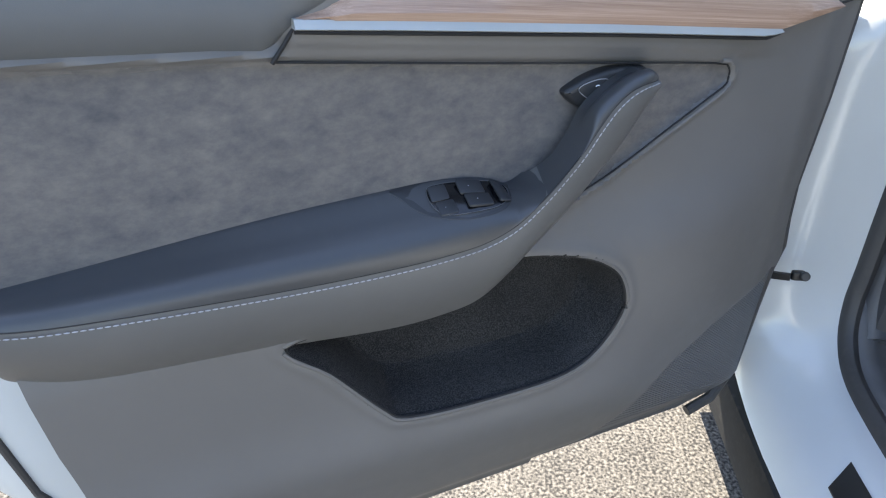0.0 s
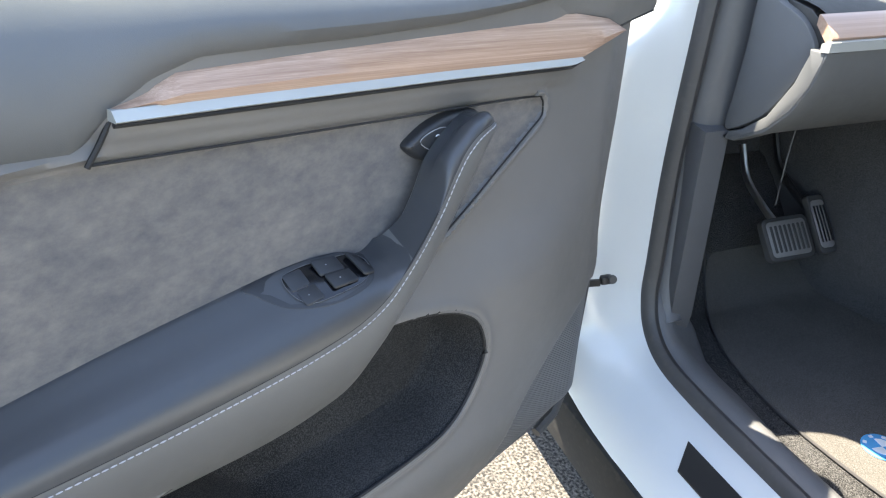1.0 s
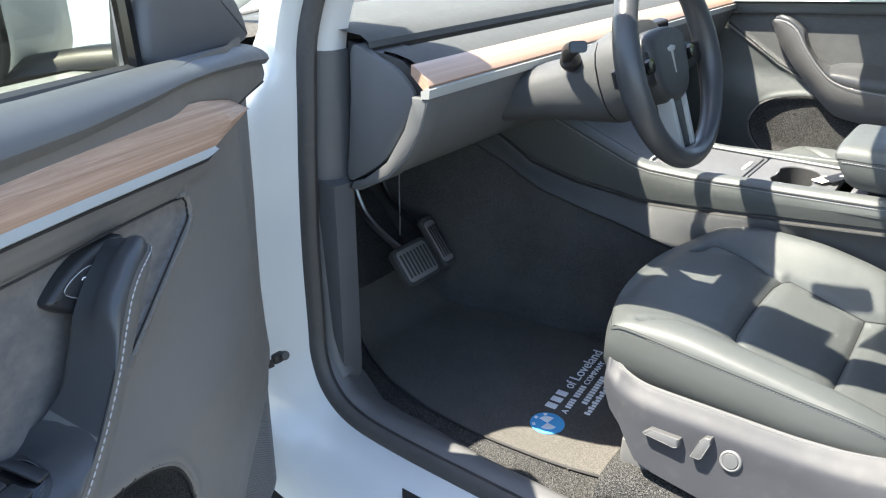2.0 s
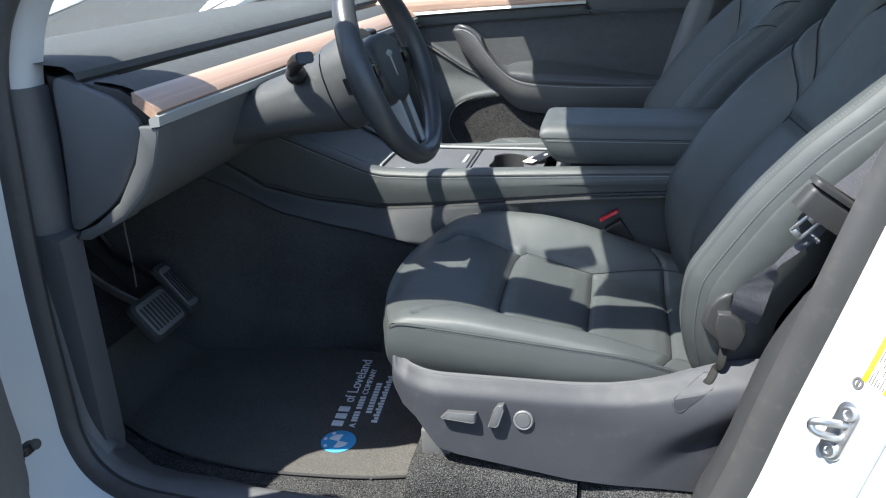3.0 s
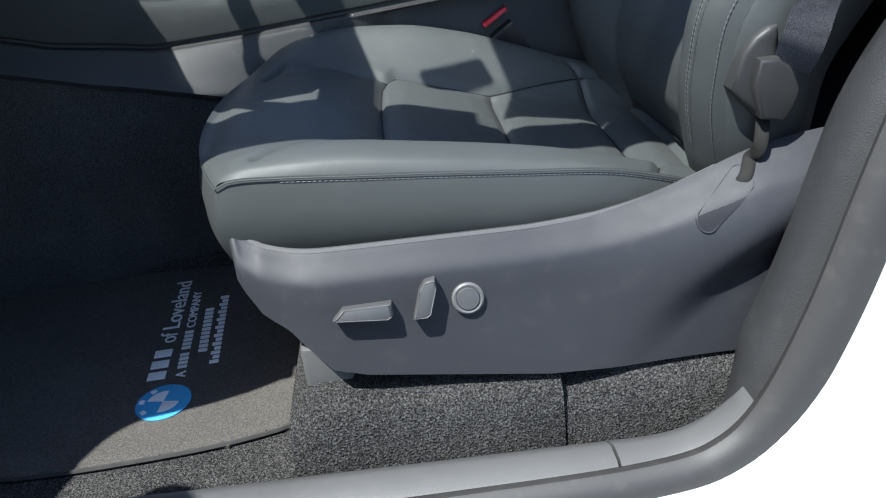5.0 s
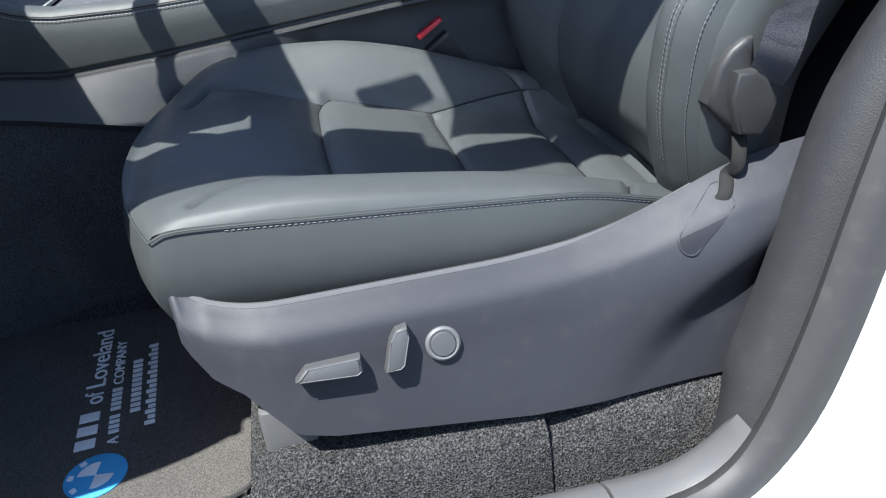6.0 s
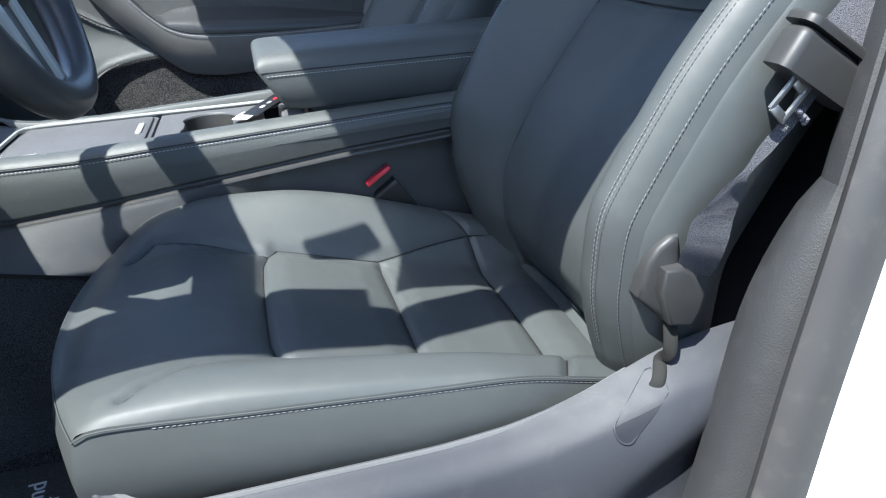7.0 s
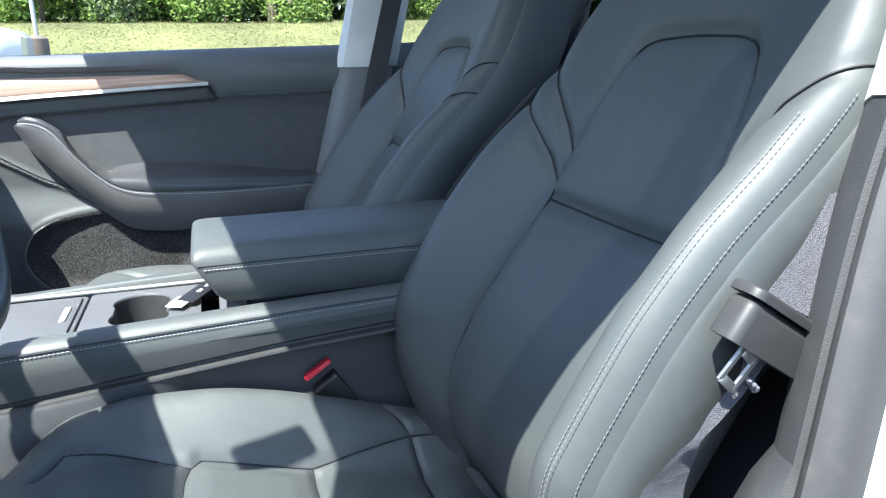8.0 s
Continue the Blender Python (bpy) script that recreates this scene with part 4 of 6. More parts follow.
# rocker cladding below the painted sill, scuff film on it
part("rocker_cladding", loft([[(x, y, z) for y, z in ((-0.955, 0.372), (-0.972, 0.366), (-0.977, 0.345), (-0.95, 0.22), (-0.86, 0.2), (-0.8, 0.3))] for x in np.linspace(-0.9, 1.2, 6)]), MATTE, body, "black plastic rocker cladding")
film = [(-0.222, -0.866), (-0.182, -0.912), (0.30, -0.905), (0.34, -0.86)]
part("scuff_film", slab(film, 0, 0.003, lambda a, b, c: (a, b, 0.4325 + 0.32 * (b + 0.86) + c), 0.001), BLACK, body, "black scuff film on the painted sill")
# roof, header and the far side of the shell
def header_x(y):
    return along([(-0.7, -0.04), (-0.5, 0.018), (-0.3, 0.024), (0.0, 0.0), (0.5, -0.15), (0.6, -0.12), (0.7, -0.11)], y)


roof_rows = [[(header_x(y) + s * (2.0 - header_x(y)), y, 1.50 - 0.16 * (y / 0.7) ** 2 * 0.35 + 0.03 * math.sin(3 * s) - (0.03 if s == 0 else 0)) for y in np.linspace(-0.59, 0.69, 13)] for s in (0, 0.03, 0.1, 0.3, 0.6, 1.0)]
roof = loft(roof_rows, closed=False)
bmesh.ops.solidify(roof, geom=roof.faces[:], thickness=0.025)
part("roof", roof, ROOF_GLASS, body, "dark tinted glass roof")
part("windscreen_frame", sweep([(-1.05, 0.70, 1.03), (-0.7, 0.75, 1.20), (-0.3, 0.735, 1.37), (0.0, 0.70, 1.45), (0.6, 0.65, 1.49), (1.4, 0.65, 1.47)], ring(0.045, 10, 0.03)), PAINT, body, "white far front pillar and roof rail")
part("far_front_pillar", sweep([(-1.05, -0.70, 1.03), (-0.8, -0.72, 1.14), (-0.5, -0.725, 1.28), (-0.3, -0.70, 1.37)], ring(0.035, 10, 0.03)), PAINT, body, "white front pillar")
screen = part("windscreen", loft([[(x + 0.06 * math.cos(y * 2), y, z) for y in np.linspace(-0.68, 0.68, 9)] for x, z in ((-1.15, 1.03), (-0.6, 1.27), (0.0, 1.475))], closed=False), GLASS, body, "clear windscreen")
screen.visible_shadow = False
part("rear_quarter", loft([[(0.72, y, z), (2.3, y, z)] for y, z in ((-0.86, 0.35), (-0.95, 0.5), (-0.955, 0.9), (-0.9, 1.1), (-0.86, 1.14), (-0.74, 1.13), (-0.72, 0.9), (-0.74, 0.36))], closed=False), PAINT, body, "white rear door skin")
for s, name in ((-1, "near"), (1, "far")):
    pane = part("rear_side_glass", slab([(0.80, 1.13), (0.86, 1.40), (1.0, 1.45), (1.5, 1.45), (1.95, 1.32), (2.1, 1.17)], -0.003, 0.003, lambda a, b, c, s=s: (a, s * (0.77 - 0.55 * (b - 1.13) * 0.6 + c), b), 0.001), REAR_GLASS, body, "dark tinted rear side window")
    part("rear_roof_rail", sweep(spline([(0.74, s * 0.64, 1.47), (1.1, s * 0.63, 1.485), (1.6, s * 0.63, 1.45), (2.05, s * 0.64, 1.30), (2.35, s * 0.68, 1.15)], 4), ring(0.05, 10, 0.05)), PAINT, body, "white roof rail and rear pillar")
part("rear_glass", loft([[(x, y, z) for y in np.linspace(-0.62, 0.62, 7)] for x, z in ((1.98, 1.50), (2.2, 1.32), (2.36, 1.16))], closed=False), REAR_GLASS, body, "dark tinted rear window")
part("rear_bulkhead", block(2.32, 0, 0.75, 0.04, 1.7, 0.85), PLASTIC, body)
part("far_sill", block(0.6, 0.80, 0.36, 3.4, 0.14, 0.16), PAINT, body)
part("front_wing", loft([[(x, y, z) for y, z in ((-0.90, 0.25), (-0.965, 0.4), (-0.968, 0.8), (-0.93, 0.98), (-0.82, 1.04), (-0.4, 1.07), (0.4, 1.07), (0.82, 1.04), (0.93, 0.98), (0.968, 0.8), (0.9, 0.25))] for x in (-2.2, -1.6, -1.08)], closed=False), PAINT, body, "white front wing and bonnet")
part("wing_return", loft([[(x, y, z) for y, z in ((-0.93, 0.25), (-0.966, 0.4), (-0.968, 0.8), (-0.93, 0.98), (-0.80, 1.03))] for x in (-1.1, -0.8, -0.58)], closed=False), PAINT, body, "white rear end of the front wing")

# ---- cabin floor ----
def build_floor():
    xs, ys = np.linspace(-0.95, 2.3, 80), np.linspace(-0.74, 0.74, 60)
    def z(x, y):
        s = 0.372 + 0.28 * float(1 - sm(x, -0.92, -0.60)) + 0.03 * float(sm(abs(y), 0.66, 0.73))
        return s + 0.16 * float(1 - sm(abs(y), 0.10, 0.16)) * float(sm(x, -0.6, -0.3))
    bm = loft([[(x, y, z(x, y)) for y in ys] for x in xs], closed=False)
    return part("floor", bm, CARPET, None, "dark grey pile carpet over the cabin floor", kind="structure", category="floor")


build_floor()
part("footwell_wall", loft([[(x, y, z) for y in (-0.76, -0.3, 0.3, 0.76)] for x, z in ((-0.80, 0.40), (-0.88, 0.6), (-0.95, 0.9), (-1.05, 1.04))], closed=False), POCKET, None, "black felt front wall of the footwell", kind="structure", category="wall")
part("kick_wall", slab([(-0.9, 0.36), (-0.49, 0.36), (-0.46, 0.5), (-0.455, 0.88), (-0.9, 0.95)], -0.75, -0.70, lambda a, b, c: (a, c, b), 0.004), PLASTIC, None, "dark plastic side wall of the footwell", kind="structure", category="wall")


def platform(x0, x1, yc):
    """Carpeted seat platform."""
    def loop(x):
        e = 0.02 * float(1 - sm(x, x0, x0 + 0.03))
        return [(x, yc + y, z - e * (z > 0.4)) for y, z in ((-0.342, 0.36), (-0.338, 0.43), (-0.332, 0.462), (-0.324, 0.484), (-0.31, 0.494), (-0.28, 0.497), (0.24, 0.497), (0.255, 0.36))]
    return part("seat_platform", loft([loop(x) for x in np.linspace(x0, x1, 10)]), CARPET, None, "grey carpeted platform under a seat", kind="structure", category="floor")


platform(0.045, 0.3205, -0.37)
platform(0.3225, 0.95, -0.37)
platform(0.045, 0.95, 0.37)

# ---- floor mat with its printing ----
mat = thing("floor_mat", "dark grey fabric floor mat printed with a round blue badge", "floor mat", (-0.3, -0.4, 0.38))


def mat_z(x):
    return 0.3765 + 0.26 * float(1 - sm(x, -0.92, -0.60))


edge = spline([(-0.02, -0.588), (0.03, -0.56), (0.06, -0.45), (0.06, -0.22), (0.02, -0.16), (-0.45, -0.15), (-0.78, -0.17), (-0.80, -0.35), (-0.76, -0.44), (-0.60, -0.53), (-0.47, -0.585), (-0.3, -0.612), (-0.14, -0.606)], 5, True)
grid_x, grid_y = np.linspace(-0.82, 0.07, 90), np.linspace(-0.63, -0.14, 50)
whole = quilt(grid_x, grid_y, lambda p, d: np.stack([p[:, 0], p[:, 1], np.array([mat_z(x) for x in p[:, 0]]) + 0.003 * sm(d, 0, 0.01)], 1), [("mat", np.array([tuple(q) for q in edge]))])
whole["rest"].free()
bmesh.ops.solidify(whole["mat"], geom=whole["mat"].faces[:], thickness=0.006)
part("carpet_sheet", whole["mat"], MAT, mat)
part("binding", tube([(x, y, mat_z(x) + 0.0005) for x, y in edge], 0.003, 6, True), RUBBER, mat, "black sewn binding")


def print_on(name, outline, material, parent=mat, z=0.382):
    return part(name, slab(outline, 0, 0.0012, lambda a, b, c: (a, b, mat_z(a) + 0.0035 + c), 0.0004), material, parent)


def along_row(start, end):
    """put(a, b, c): a metres along a printed row, b up the letters, c above the mat."""
    p, q = Vector((*start, 0)), Vector((*end, 0))
    t = (q - p).normalized()
    u = Vector((0, 0, 1)).cross(t)

    def put(a, b, c):
        w = p + t * a + u * b
        return (w.x, w.y, mat_z(w.x) + 0.0036 + c)
    return put, (q - p).length


def lettering(word, put, a0, a1, h):
    """A printed word in the built-in font, stretched to its place."""
    text = bpy.data.curves.new("scratch", "FONT")
    text.body, text.extrude = word, 0.05
    ob = new("scratch", text)
    bpy.context.view_layer.update()
    me = bpy.data.meshes.new_from_object(ob.evaluated_get(bpy.context.evaluated_depsgraph_get()))
    bm = bmesh.new()
    bm.from_mesh(me)
    bpy.data.objects.remove(ob)
    bpy.data.meshes.remove(me)
    xs, top = [v.co.x for v in bm.verts], max(v.co.y for v in bm.verts)
    x0, x1 = min(xs), max(xs)
    for v in bm.verts:
        v.co = put(a0 + (a1 - a0) * (v.co.x - x0) / (x1 - x0), h * v.co.y / top, 0.0004 + 0.012 * v.co.z)
    return bm


def letter_bars(put, a0, a1, h, count, low=1.0):
    """A word that stays unread: a plain bar for each letter."""
    step = (a1 - a0) / count
    for k in range(count):
        part("printed_bar", slab(rounded(step * 0.66, h * (low if k % 2 else 1.0), 0.0008, 2, a0 + step * (k + 0.5), 0.5 * h * (low if k % 2 else 1.0)), 0, 0.0012, put, 0.0003), WHITE_INK, mat)


def disc(r, cx, cy, n=28):
    return [(cx + r * math.cos(2 * math.pi * k / n), cy + r * math.sin(2 * math.pi * k / n)) for k in range(n)]


def wedge_of(r, cx, cy, a0, a1, n=8):
    return [(cx, cy)] + [(cx + r * math.cos(radians(a0 + (a1 - a0) * k / n)), cy + r * math.sin(radians(a0 + (a1 - a0) * k / n))) for k in range(n + 1)]


# ---- seats ----
def build_seat(yc, xo, side, label):
    """side: the way to the outer door, -1 for the driver."""
    seat = thing("bucket_seat", label, "car seat", (xo + 0.3, yc, 0.45), group="front seats")
    W, X0, X1 = 0.246, -0.043, 0.535

    def top(p, d, k=0.22):
        a, b = p[:, 0], p[:, 1]
        x = (X0 + X1) / 2 + (X1 - X0) / 2 * a * np.sqrt(1 - np.where(a < 0, 0.31, 0.1) * b * b)
        y = W * b * np.sqrt(1 - 0.1 * a * a)
        ab = np.abs(b)
        centre = smooth_between(list(zip([-0.04, 0.0, 0.06, 0.16, 0.32, 0.47, 0.55], [0.692, 0.704, 0.706, 0.688, 0.642, 0.612, 0.605])), x)
        bolster = smooth_between(list(zip([-0.04, 0.0, 0.05, 0.12, 0.2, 0.29, 0.36, 0.45, 0.55], [0.705, 0.716, 0.736, 0.747, 0.743, 0.725, 0.702, 0.668, 0.64])), x)
        outer = smooth_between(list(zip([-0.04, 0.0, 0.05, 0.12, 0.2, 0.29, 0.36, 0.45, 0.55], [0.702, 0.711, 0.720, 0.723, 0.716, 0.704, 0.690, 0.664, 0.638])), x)
        bolster = np.where(b * side > 0, outer, bolster)
        rim = smooth_between(list(zip([0, 0.03, 0.165, 0.315, 0.38, 0.476, 0.55], [0.708, 0.708, 0.702, 0.690, 0.683, 0.658, 0.64])), x)
        z = centre + (bolster - centre) * sm(ab, 0.5, 0.86)
        z = np.where(ab > 0.86, rim + (bolster - rim) * np.sqrt(np.clip(1 - ((ab - 0.86) / 0.14) ** 2, 0, 1)), z)
        front_rim = 0.700
        z = np.where(a < -0.86, front_rim + (z - front_rim) * np.sqrt(np.clip(1 - ((-a - 0.86) / 0.14) ** 2, 0, 1)), z)
        z -= 0.025 * sm(a, 0.96, 1.0) ** 2
        z += 0.006 * sm(d, 0, 0.12) * (1 - sm(ab, 0.5, 0.66)) * sm(a, -0.85, -0.35) - 0.008 * np.exp(-(d / 0.016) ** 2)
        return np.stack([x + xo, yc + y, z], 1)

    def frac(x):
        return (x - (X0 + X1) / 2) / ((X1 - X0) / 2)

    s1, s2, s3, e, e3 = frac(0.165), frac(0.32), frac(0.465), 0.58, 0.75
    r = [("panel_front", np.array([(s1 + 0.06, -e), (s1 + 0.015, -e + 0.05), (s1, -e + 0.16), (s1, e - 0.16), (s1 + 0.015, e - 0.05), (s1 + 0.06, e), (s2, e), (s2, -e)])),
         ("panel_middle", np.array([(s2, -e), (s2, e), (s3, e3), (s3, -e3)])),
         ("panel_rear", np.array([(s3, -e3), (s3, e3), (0.995, e3 * 1.05), (0.995, -e3 * 1.05)]))]
    seams = [[(s3, e3), (frac(0.445), 0.98)], [(s3, -e3), (frac(0.445), -0.98)], [(s1 + 0.02, -side * (e - 0.04)), (frac(0.02), -side * 0.66), (frac(0.0), -side * 0.52)], [(s1 + 0.02, side * (e - 0.04)), (frac(0.09), side * 0.70), (frac(0.04), side * 0.82), (frac(0.012), side * 0.90)]]
    sheets = quilt(np.linspace(-1, 1, 130), np.linspace(-1, 1, 120), top, r, seams)
    def seam_tube(fn, lines, r, lift):
        rows = []
        for line in lines:
            q = np.concatenate([np.linspace(a, b, 14)[(0 if k == 0 else 1):] for k, (a, b) in enumerate(zip(np.array(line)[:-1], np.array(line)[1:]))])
            rows.append(tube([tuple(v) for v in fn(q, np.zeros(len(q))) + np.array(lift)], r, 5))
        return join(*rows)

    edges = [np.vstack([o, o[:1]]) for _, o in r[:2]] + [np.array([(s3, e3), (0.97, e3 * 1.04)]), np.array([(s3, -e3), (0.97, -e3 * 1.04)])]
    part("seam", seam_tube(top, edges + [np.array(q) for q in seams], 0.0009, (0, 0, 0.0014)), SEAM, seat, "dark sewn seam")
    part("cushion_top", sheets["rest"], VINYL, seat, "black vinyl seat cushion with padded bolsters")
    for n in ("panel_front", "panel_middle", "panel_rear"):
        part("cushion_panel", sheets[n], VINYL, seat)
    # skirt below the rim
    per = [(-1 + 2 * k / 40, -1) for k in range(40)] + [(1, -1 + 2 * k / 30) for k in range(30)] + [(1 - 2 * k / 40, 1) for k in range(40)] + [(-1, 1 - 2 * k / 30) for k in range(30)]
    rim = top(np.array(per, float), np.full(len(per), 9.0))
    mid = np.array([xo + (X0 + X1) / 2, yc, 0])
    loops = []
    for dz, grow in ((0.0, 0.0), (-0.004, 0.0012), (-0.03, 0.008), (-0.06, 0.008), (-0.09, -0.004), (-0.12, -0.018)):
        row = []
        for q in rim:
            w = q - mid
            w[2] = 0
            w /= np.linalg.norm(w) + 1e-9
            low = max(q[2] + dz, 0.60 + (0.12 + dz) * 0.15) if q[2] < 0.69 else q[2] + dz
            row.append((q[0] + grow * w[0], q[1] + grow * w[1], low))
        loops.append(row)
    part("cushion_side", loft(loops, caps=False), VINYL, seat, "black vinyl cushion side")
    rim_run = [(q[0], q[1], q[2]) for q in rim]
    part("piping", tube([(x + 0.0015 * (x - mid[0]), y + 0.003 * np.sign(y - yc), z - 0.001) for x, y, z in rim_run], 0.0007, 6, True), VINYL, seat)
    outer = rim_run[5:40] if side < 0 else rim_run[70:105]
    part("stitching", stitches([(x, y + side * 0.0022, z - 0.0055) for x, y, z in outer], 0.0052, 0.0036, 0.0005), THREAD_MID, seat, "dark grey stitching")

    # backrest
    O, E, N = np.array([0.492 + xo, 0.602]), np.array([0.47, 0.883]), np.array([-0.883, 0.47])
    LONG = 0.80
    N2 = np.array([N[0], 0, N[1]])

    def half(h):
        return smooth_between(list(zip([0, 0.06, 0.2, 0.4, 0.5, 0.56, 0.62, 0.68, 0.74, 0.80], [0.200, 0.242, 0.263, 0.266, 0.268, 0.264, 0.254, 0.232, 0.198, 0.16])), h)

    def back(p, d):
        h, b = (p[:, 0] + 0.02) * LONG / 1.02, p[:, 1]
        y = half(h) * b
        ab = np.abs(b)
        lift = smooth_between(list(zip([-0.02, 0.02, 0.06, 0.13, 0.2, 0.3, 0.4, 0.5, 0.58, 0.66, 0.74, 0.8], [-0.05, 0.0, 0.05, 0.106, 0.132, 0.128, 0.112, 0.082, 0.062, 0.056, 0.05, 0.01])), h)
        core = smooth_between(list(zip([-0.02, 0.0, 0.03, 0.08, 0.15, 0.24, 0.32, 0.4, 0.5, 0.6, 0.68, 0.74, 0.8], [-0.080, -0.066, -0.042, 0.016, 0.041, 0.044, 0.037, 0.03, 0.034, 0.038, 0.046, 0.05, 0.02])), h)
        n = core + (lift - core) * (0.14 * sm(ab, 0.1, 0.55) + 0.86 * sm(ab, 0.48, 0.88))
        n = np.where(ab > 0.88, lift - 0.05 * (1 - np.sqrt(np.clip(1 - ((ab - 0.88) / 0.12) ** 2 * 0.92, 0, 1))), n)
        n += 0.004 * sm(d, 0, 0.08) - (0.009 - 0.005 * sm(ab, 0.72, 0.8)) * np.exp(-(d / 0.014) ** 2)
        return np.stack([O[0] + h * E[0] + n * N[0], yc + y, O[1] + h * E[1] + n * N[1]], 1)

    def fh(h):
        return h * 1.02 / LONG - 0.02

    g, m1 = 0.53, fh(0.398)
    side_up = [(fh(0.46), 0.525), (fh(0.53), 0.49), (fh(0.58), 0.45), (fh(0.606), 0.405), (fh(0.619), 0.31), (fh(0.623), 0.15)]
    up = [(m1, -g), (m1, g)] + [tuple(q) for q in spline([(m1, g)] + side_up + [(fh(0.624), 0.0)] + [(h, -b) for h, b in reversed(side_up)] + [(m1, -g)], 6)][1:-1]
    regs = [("lower", np.array([(0.0, -0.64), (0.0, 0.64), (fh(0.06), 0.60), (fh(0.2), 0.57), (m1, g), (m1, -g), (fh(0.2), -0.57), (fh(0.06), -0.60)])), ("upper", np.array(up))]
    lines = [[(fh(0.42), -side * 0.53), (fh(0.45), -side * 0.62), (fh(0.485), -side * 0.78), (fh(0.512), -side * 0.92), (fh(0.528), -side * 0.99)]] + [[(fh(0.462), s * 0.525), (fh(0.495), s * 0.62), (fh(0.54), s * 0.79), (fh(0.575), s * 0.93), (fh(0.59), s * 0.99)] for s in (-1, 1)]
    sheets = quilt(np.linspace(0, 1, 190), np.linspace(-1, 1, 110), back, regs, lines)
    part("seam", seam_tube(back, [np.vstack([np.array(up), np.array(up)[:1]]), np.array(regs[0][1])[1:5], np.array(regs[0][1])[[0, 7, 6, 5]]] + [np.array(q) for q in lines], 0.0012, N2 * 0.0017), SEAM, seat, "dark sewn seam")
    part("backrest", sheets["rest"], VINYL, seat, "black vinyl backrest with tall side bolsters")
    part("backrest_lower_panel", sheets["lower"], VINYL, seat)
    part("backrest_upper_panel", sheets["upper"], VINYL, seat)
    hs = np.linspace(0, 1, 60)
    for s in (-1, 1):
        front_edge = back(np.stack([hs, np.full(60, s * 1.0)], 1), np.full(60, 9.0))
        rows = []
        for q, h in zip(front_edge, hs):
            row = []
            for t, w in ((0, 0), (0.004, 0.003), (0.03, 0.008), (0.07, 0.004), (0.11, -0.02)):
                row.append((q[0] - N[0] * t, q[1] + s * w, q[2] - N[1] * t))
            rows.append(row)
        part("backrest_side", loft(rows, closed=False), VINYL, seat, "smooth vinyl backrest side")
        line1 = back(np.stack([hs[3:42], np.full(39, s * 0.985)], 1), np.full(39, 9.0))
        line2 = back(np.stack([hs[4:40], np.full(36, s * 0.92)], 1), np.full(36, 9.0))
        part("stitching", stitches([tuple(q + np.array([N[0] * 0.001, s * 0.001, 0.001])) for q in line1], 0.0050, 0.0034, 0.0005), THREAD_MID, seat, "grey stitching")
        part("stitching", join(stitches([tuple(q + 0.0016 * np.array([N[0], 0, N[1]])) for q in line2], 0.0050, 0.0034, 0.0005), stitches([tuple(q + 0.0022 * np.array([N[0], 0, N[1]]) + np.array([0, s * 0.006, 0])) for q in line2], 0.0050, 0.0034, 0.0005)), THREAD_MID, seat, "grey double stitching")
    rear = back(np.stack([np.repeat(hs, 9), np.tile(np.linspace(-0.94, 0.94, 9), 60)], 1), np.full(540, 9.0)).reshape(60, 9, 3)
    part("backrest_shell", loft([[(O[0] + (h + 0.0) * LONG * E[0] - N[0] * 0.0 + 0.105, q[1], O[1] + h * LONG * E[1] - 0.055) for q in row] for h, row in zip(hs, rear)], closed=False), PLASTIC, seat, "dark plastic seat back shell")
    top_row = rear[-1]
    part("headrest_top", loft([[tuple(q) for q in top_row], [(q[0] + 0.05, q[1], q[2] + 0.012) for q in top_row], [(q[0] + 0.12, q[1], q[2] - 0.04) for q in top_row]], closed=False), VINYL, seat)
    return seat


driver = build_seat(-0.37, 0.0, -1, "black vinyl driver's seat with power switches, partly sunlit")
build_seat(0.37, -0.03, 1, "black vinyl passenger seat beyond the centre console")

# side valance of the driver's seat
VAL_TOP = [(0.010, 0.655), (0.02, 0.648), (0.042, 0.638), (0.1, 0.6355), (0.2, 0.6365), (0.29, 0.6375), (0.357, 0.643), (0.388, 0.649), (0.43, 0.661), (0.47, 0.677), (0.515, 0.695), (0.56, 0.705), (0.60, 0.710), (0.72, 0.72)]
VAL_LOW = [(0.012, 0.645), (0.018, 0.605), (0.036, 0.58), (0.061, 0.568), (0.098, 0.528), (0.13, 0.520), (0.31, 0.500), (0.72, 0.498)]


def valance(p, d):
    x = p[:, 0]
    lo, hi = np.interp(x, *np.array(VAL_LOW).T), smooth_between(VAL_TOP, x)
    t = p[:, 1]
    z = lo + (hi - lo) * t
    lean = smooth_between([(0, -0.630), (0.003, -0.6345), (0.010, -0.642), (0.022, -0.6545), (0.026, -0.657), (0.06, -0.665), (0.15, -0.687), (0.3, -0.705)], hi - z)
    y = lean + 0.034 * (1 - sm(x, 0.0, 0.12)) ** 2
    y += -0.020 * sm(x, 0.30, 0.52) * np.exp(-(((hi - z) - 0.055) / 0.045) ** 2)
    drop = (0.555 + 0.80 * (x - 0.40)) - z
    y += 0.014 * sm(drop, 0.0, 0.06) * sm(x, 0.34, 0.52)
    return np.stack([x, y, z], 1)


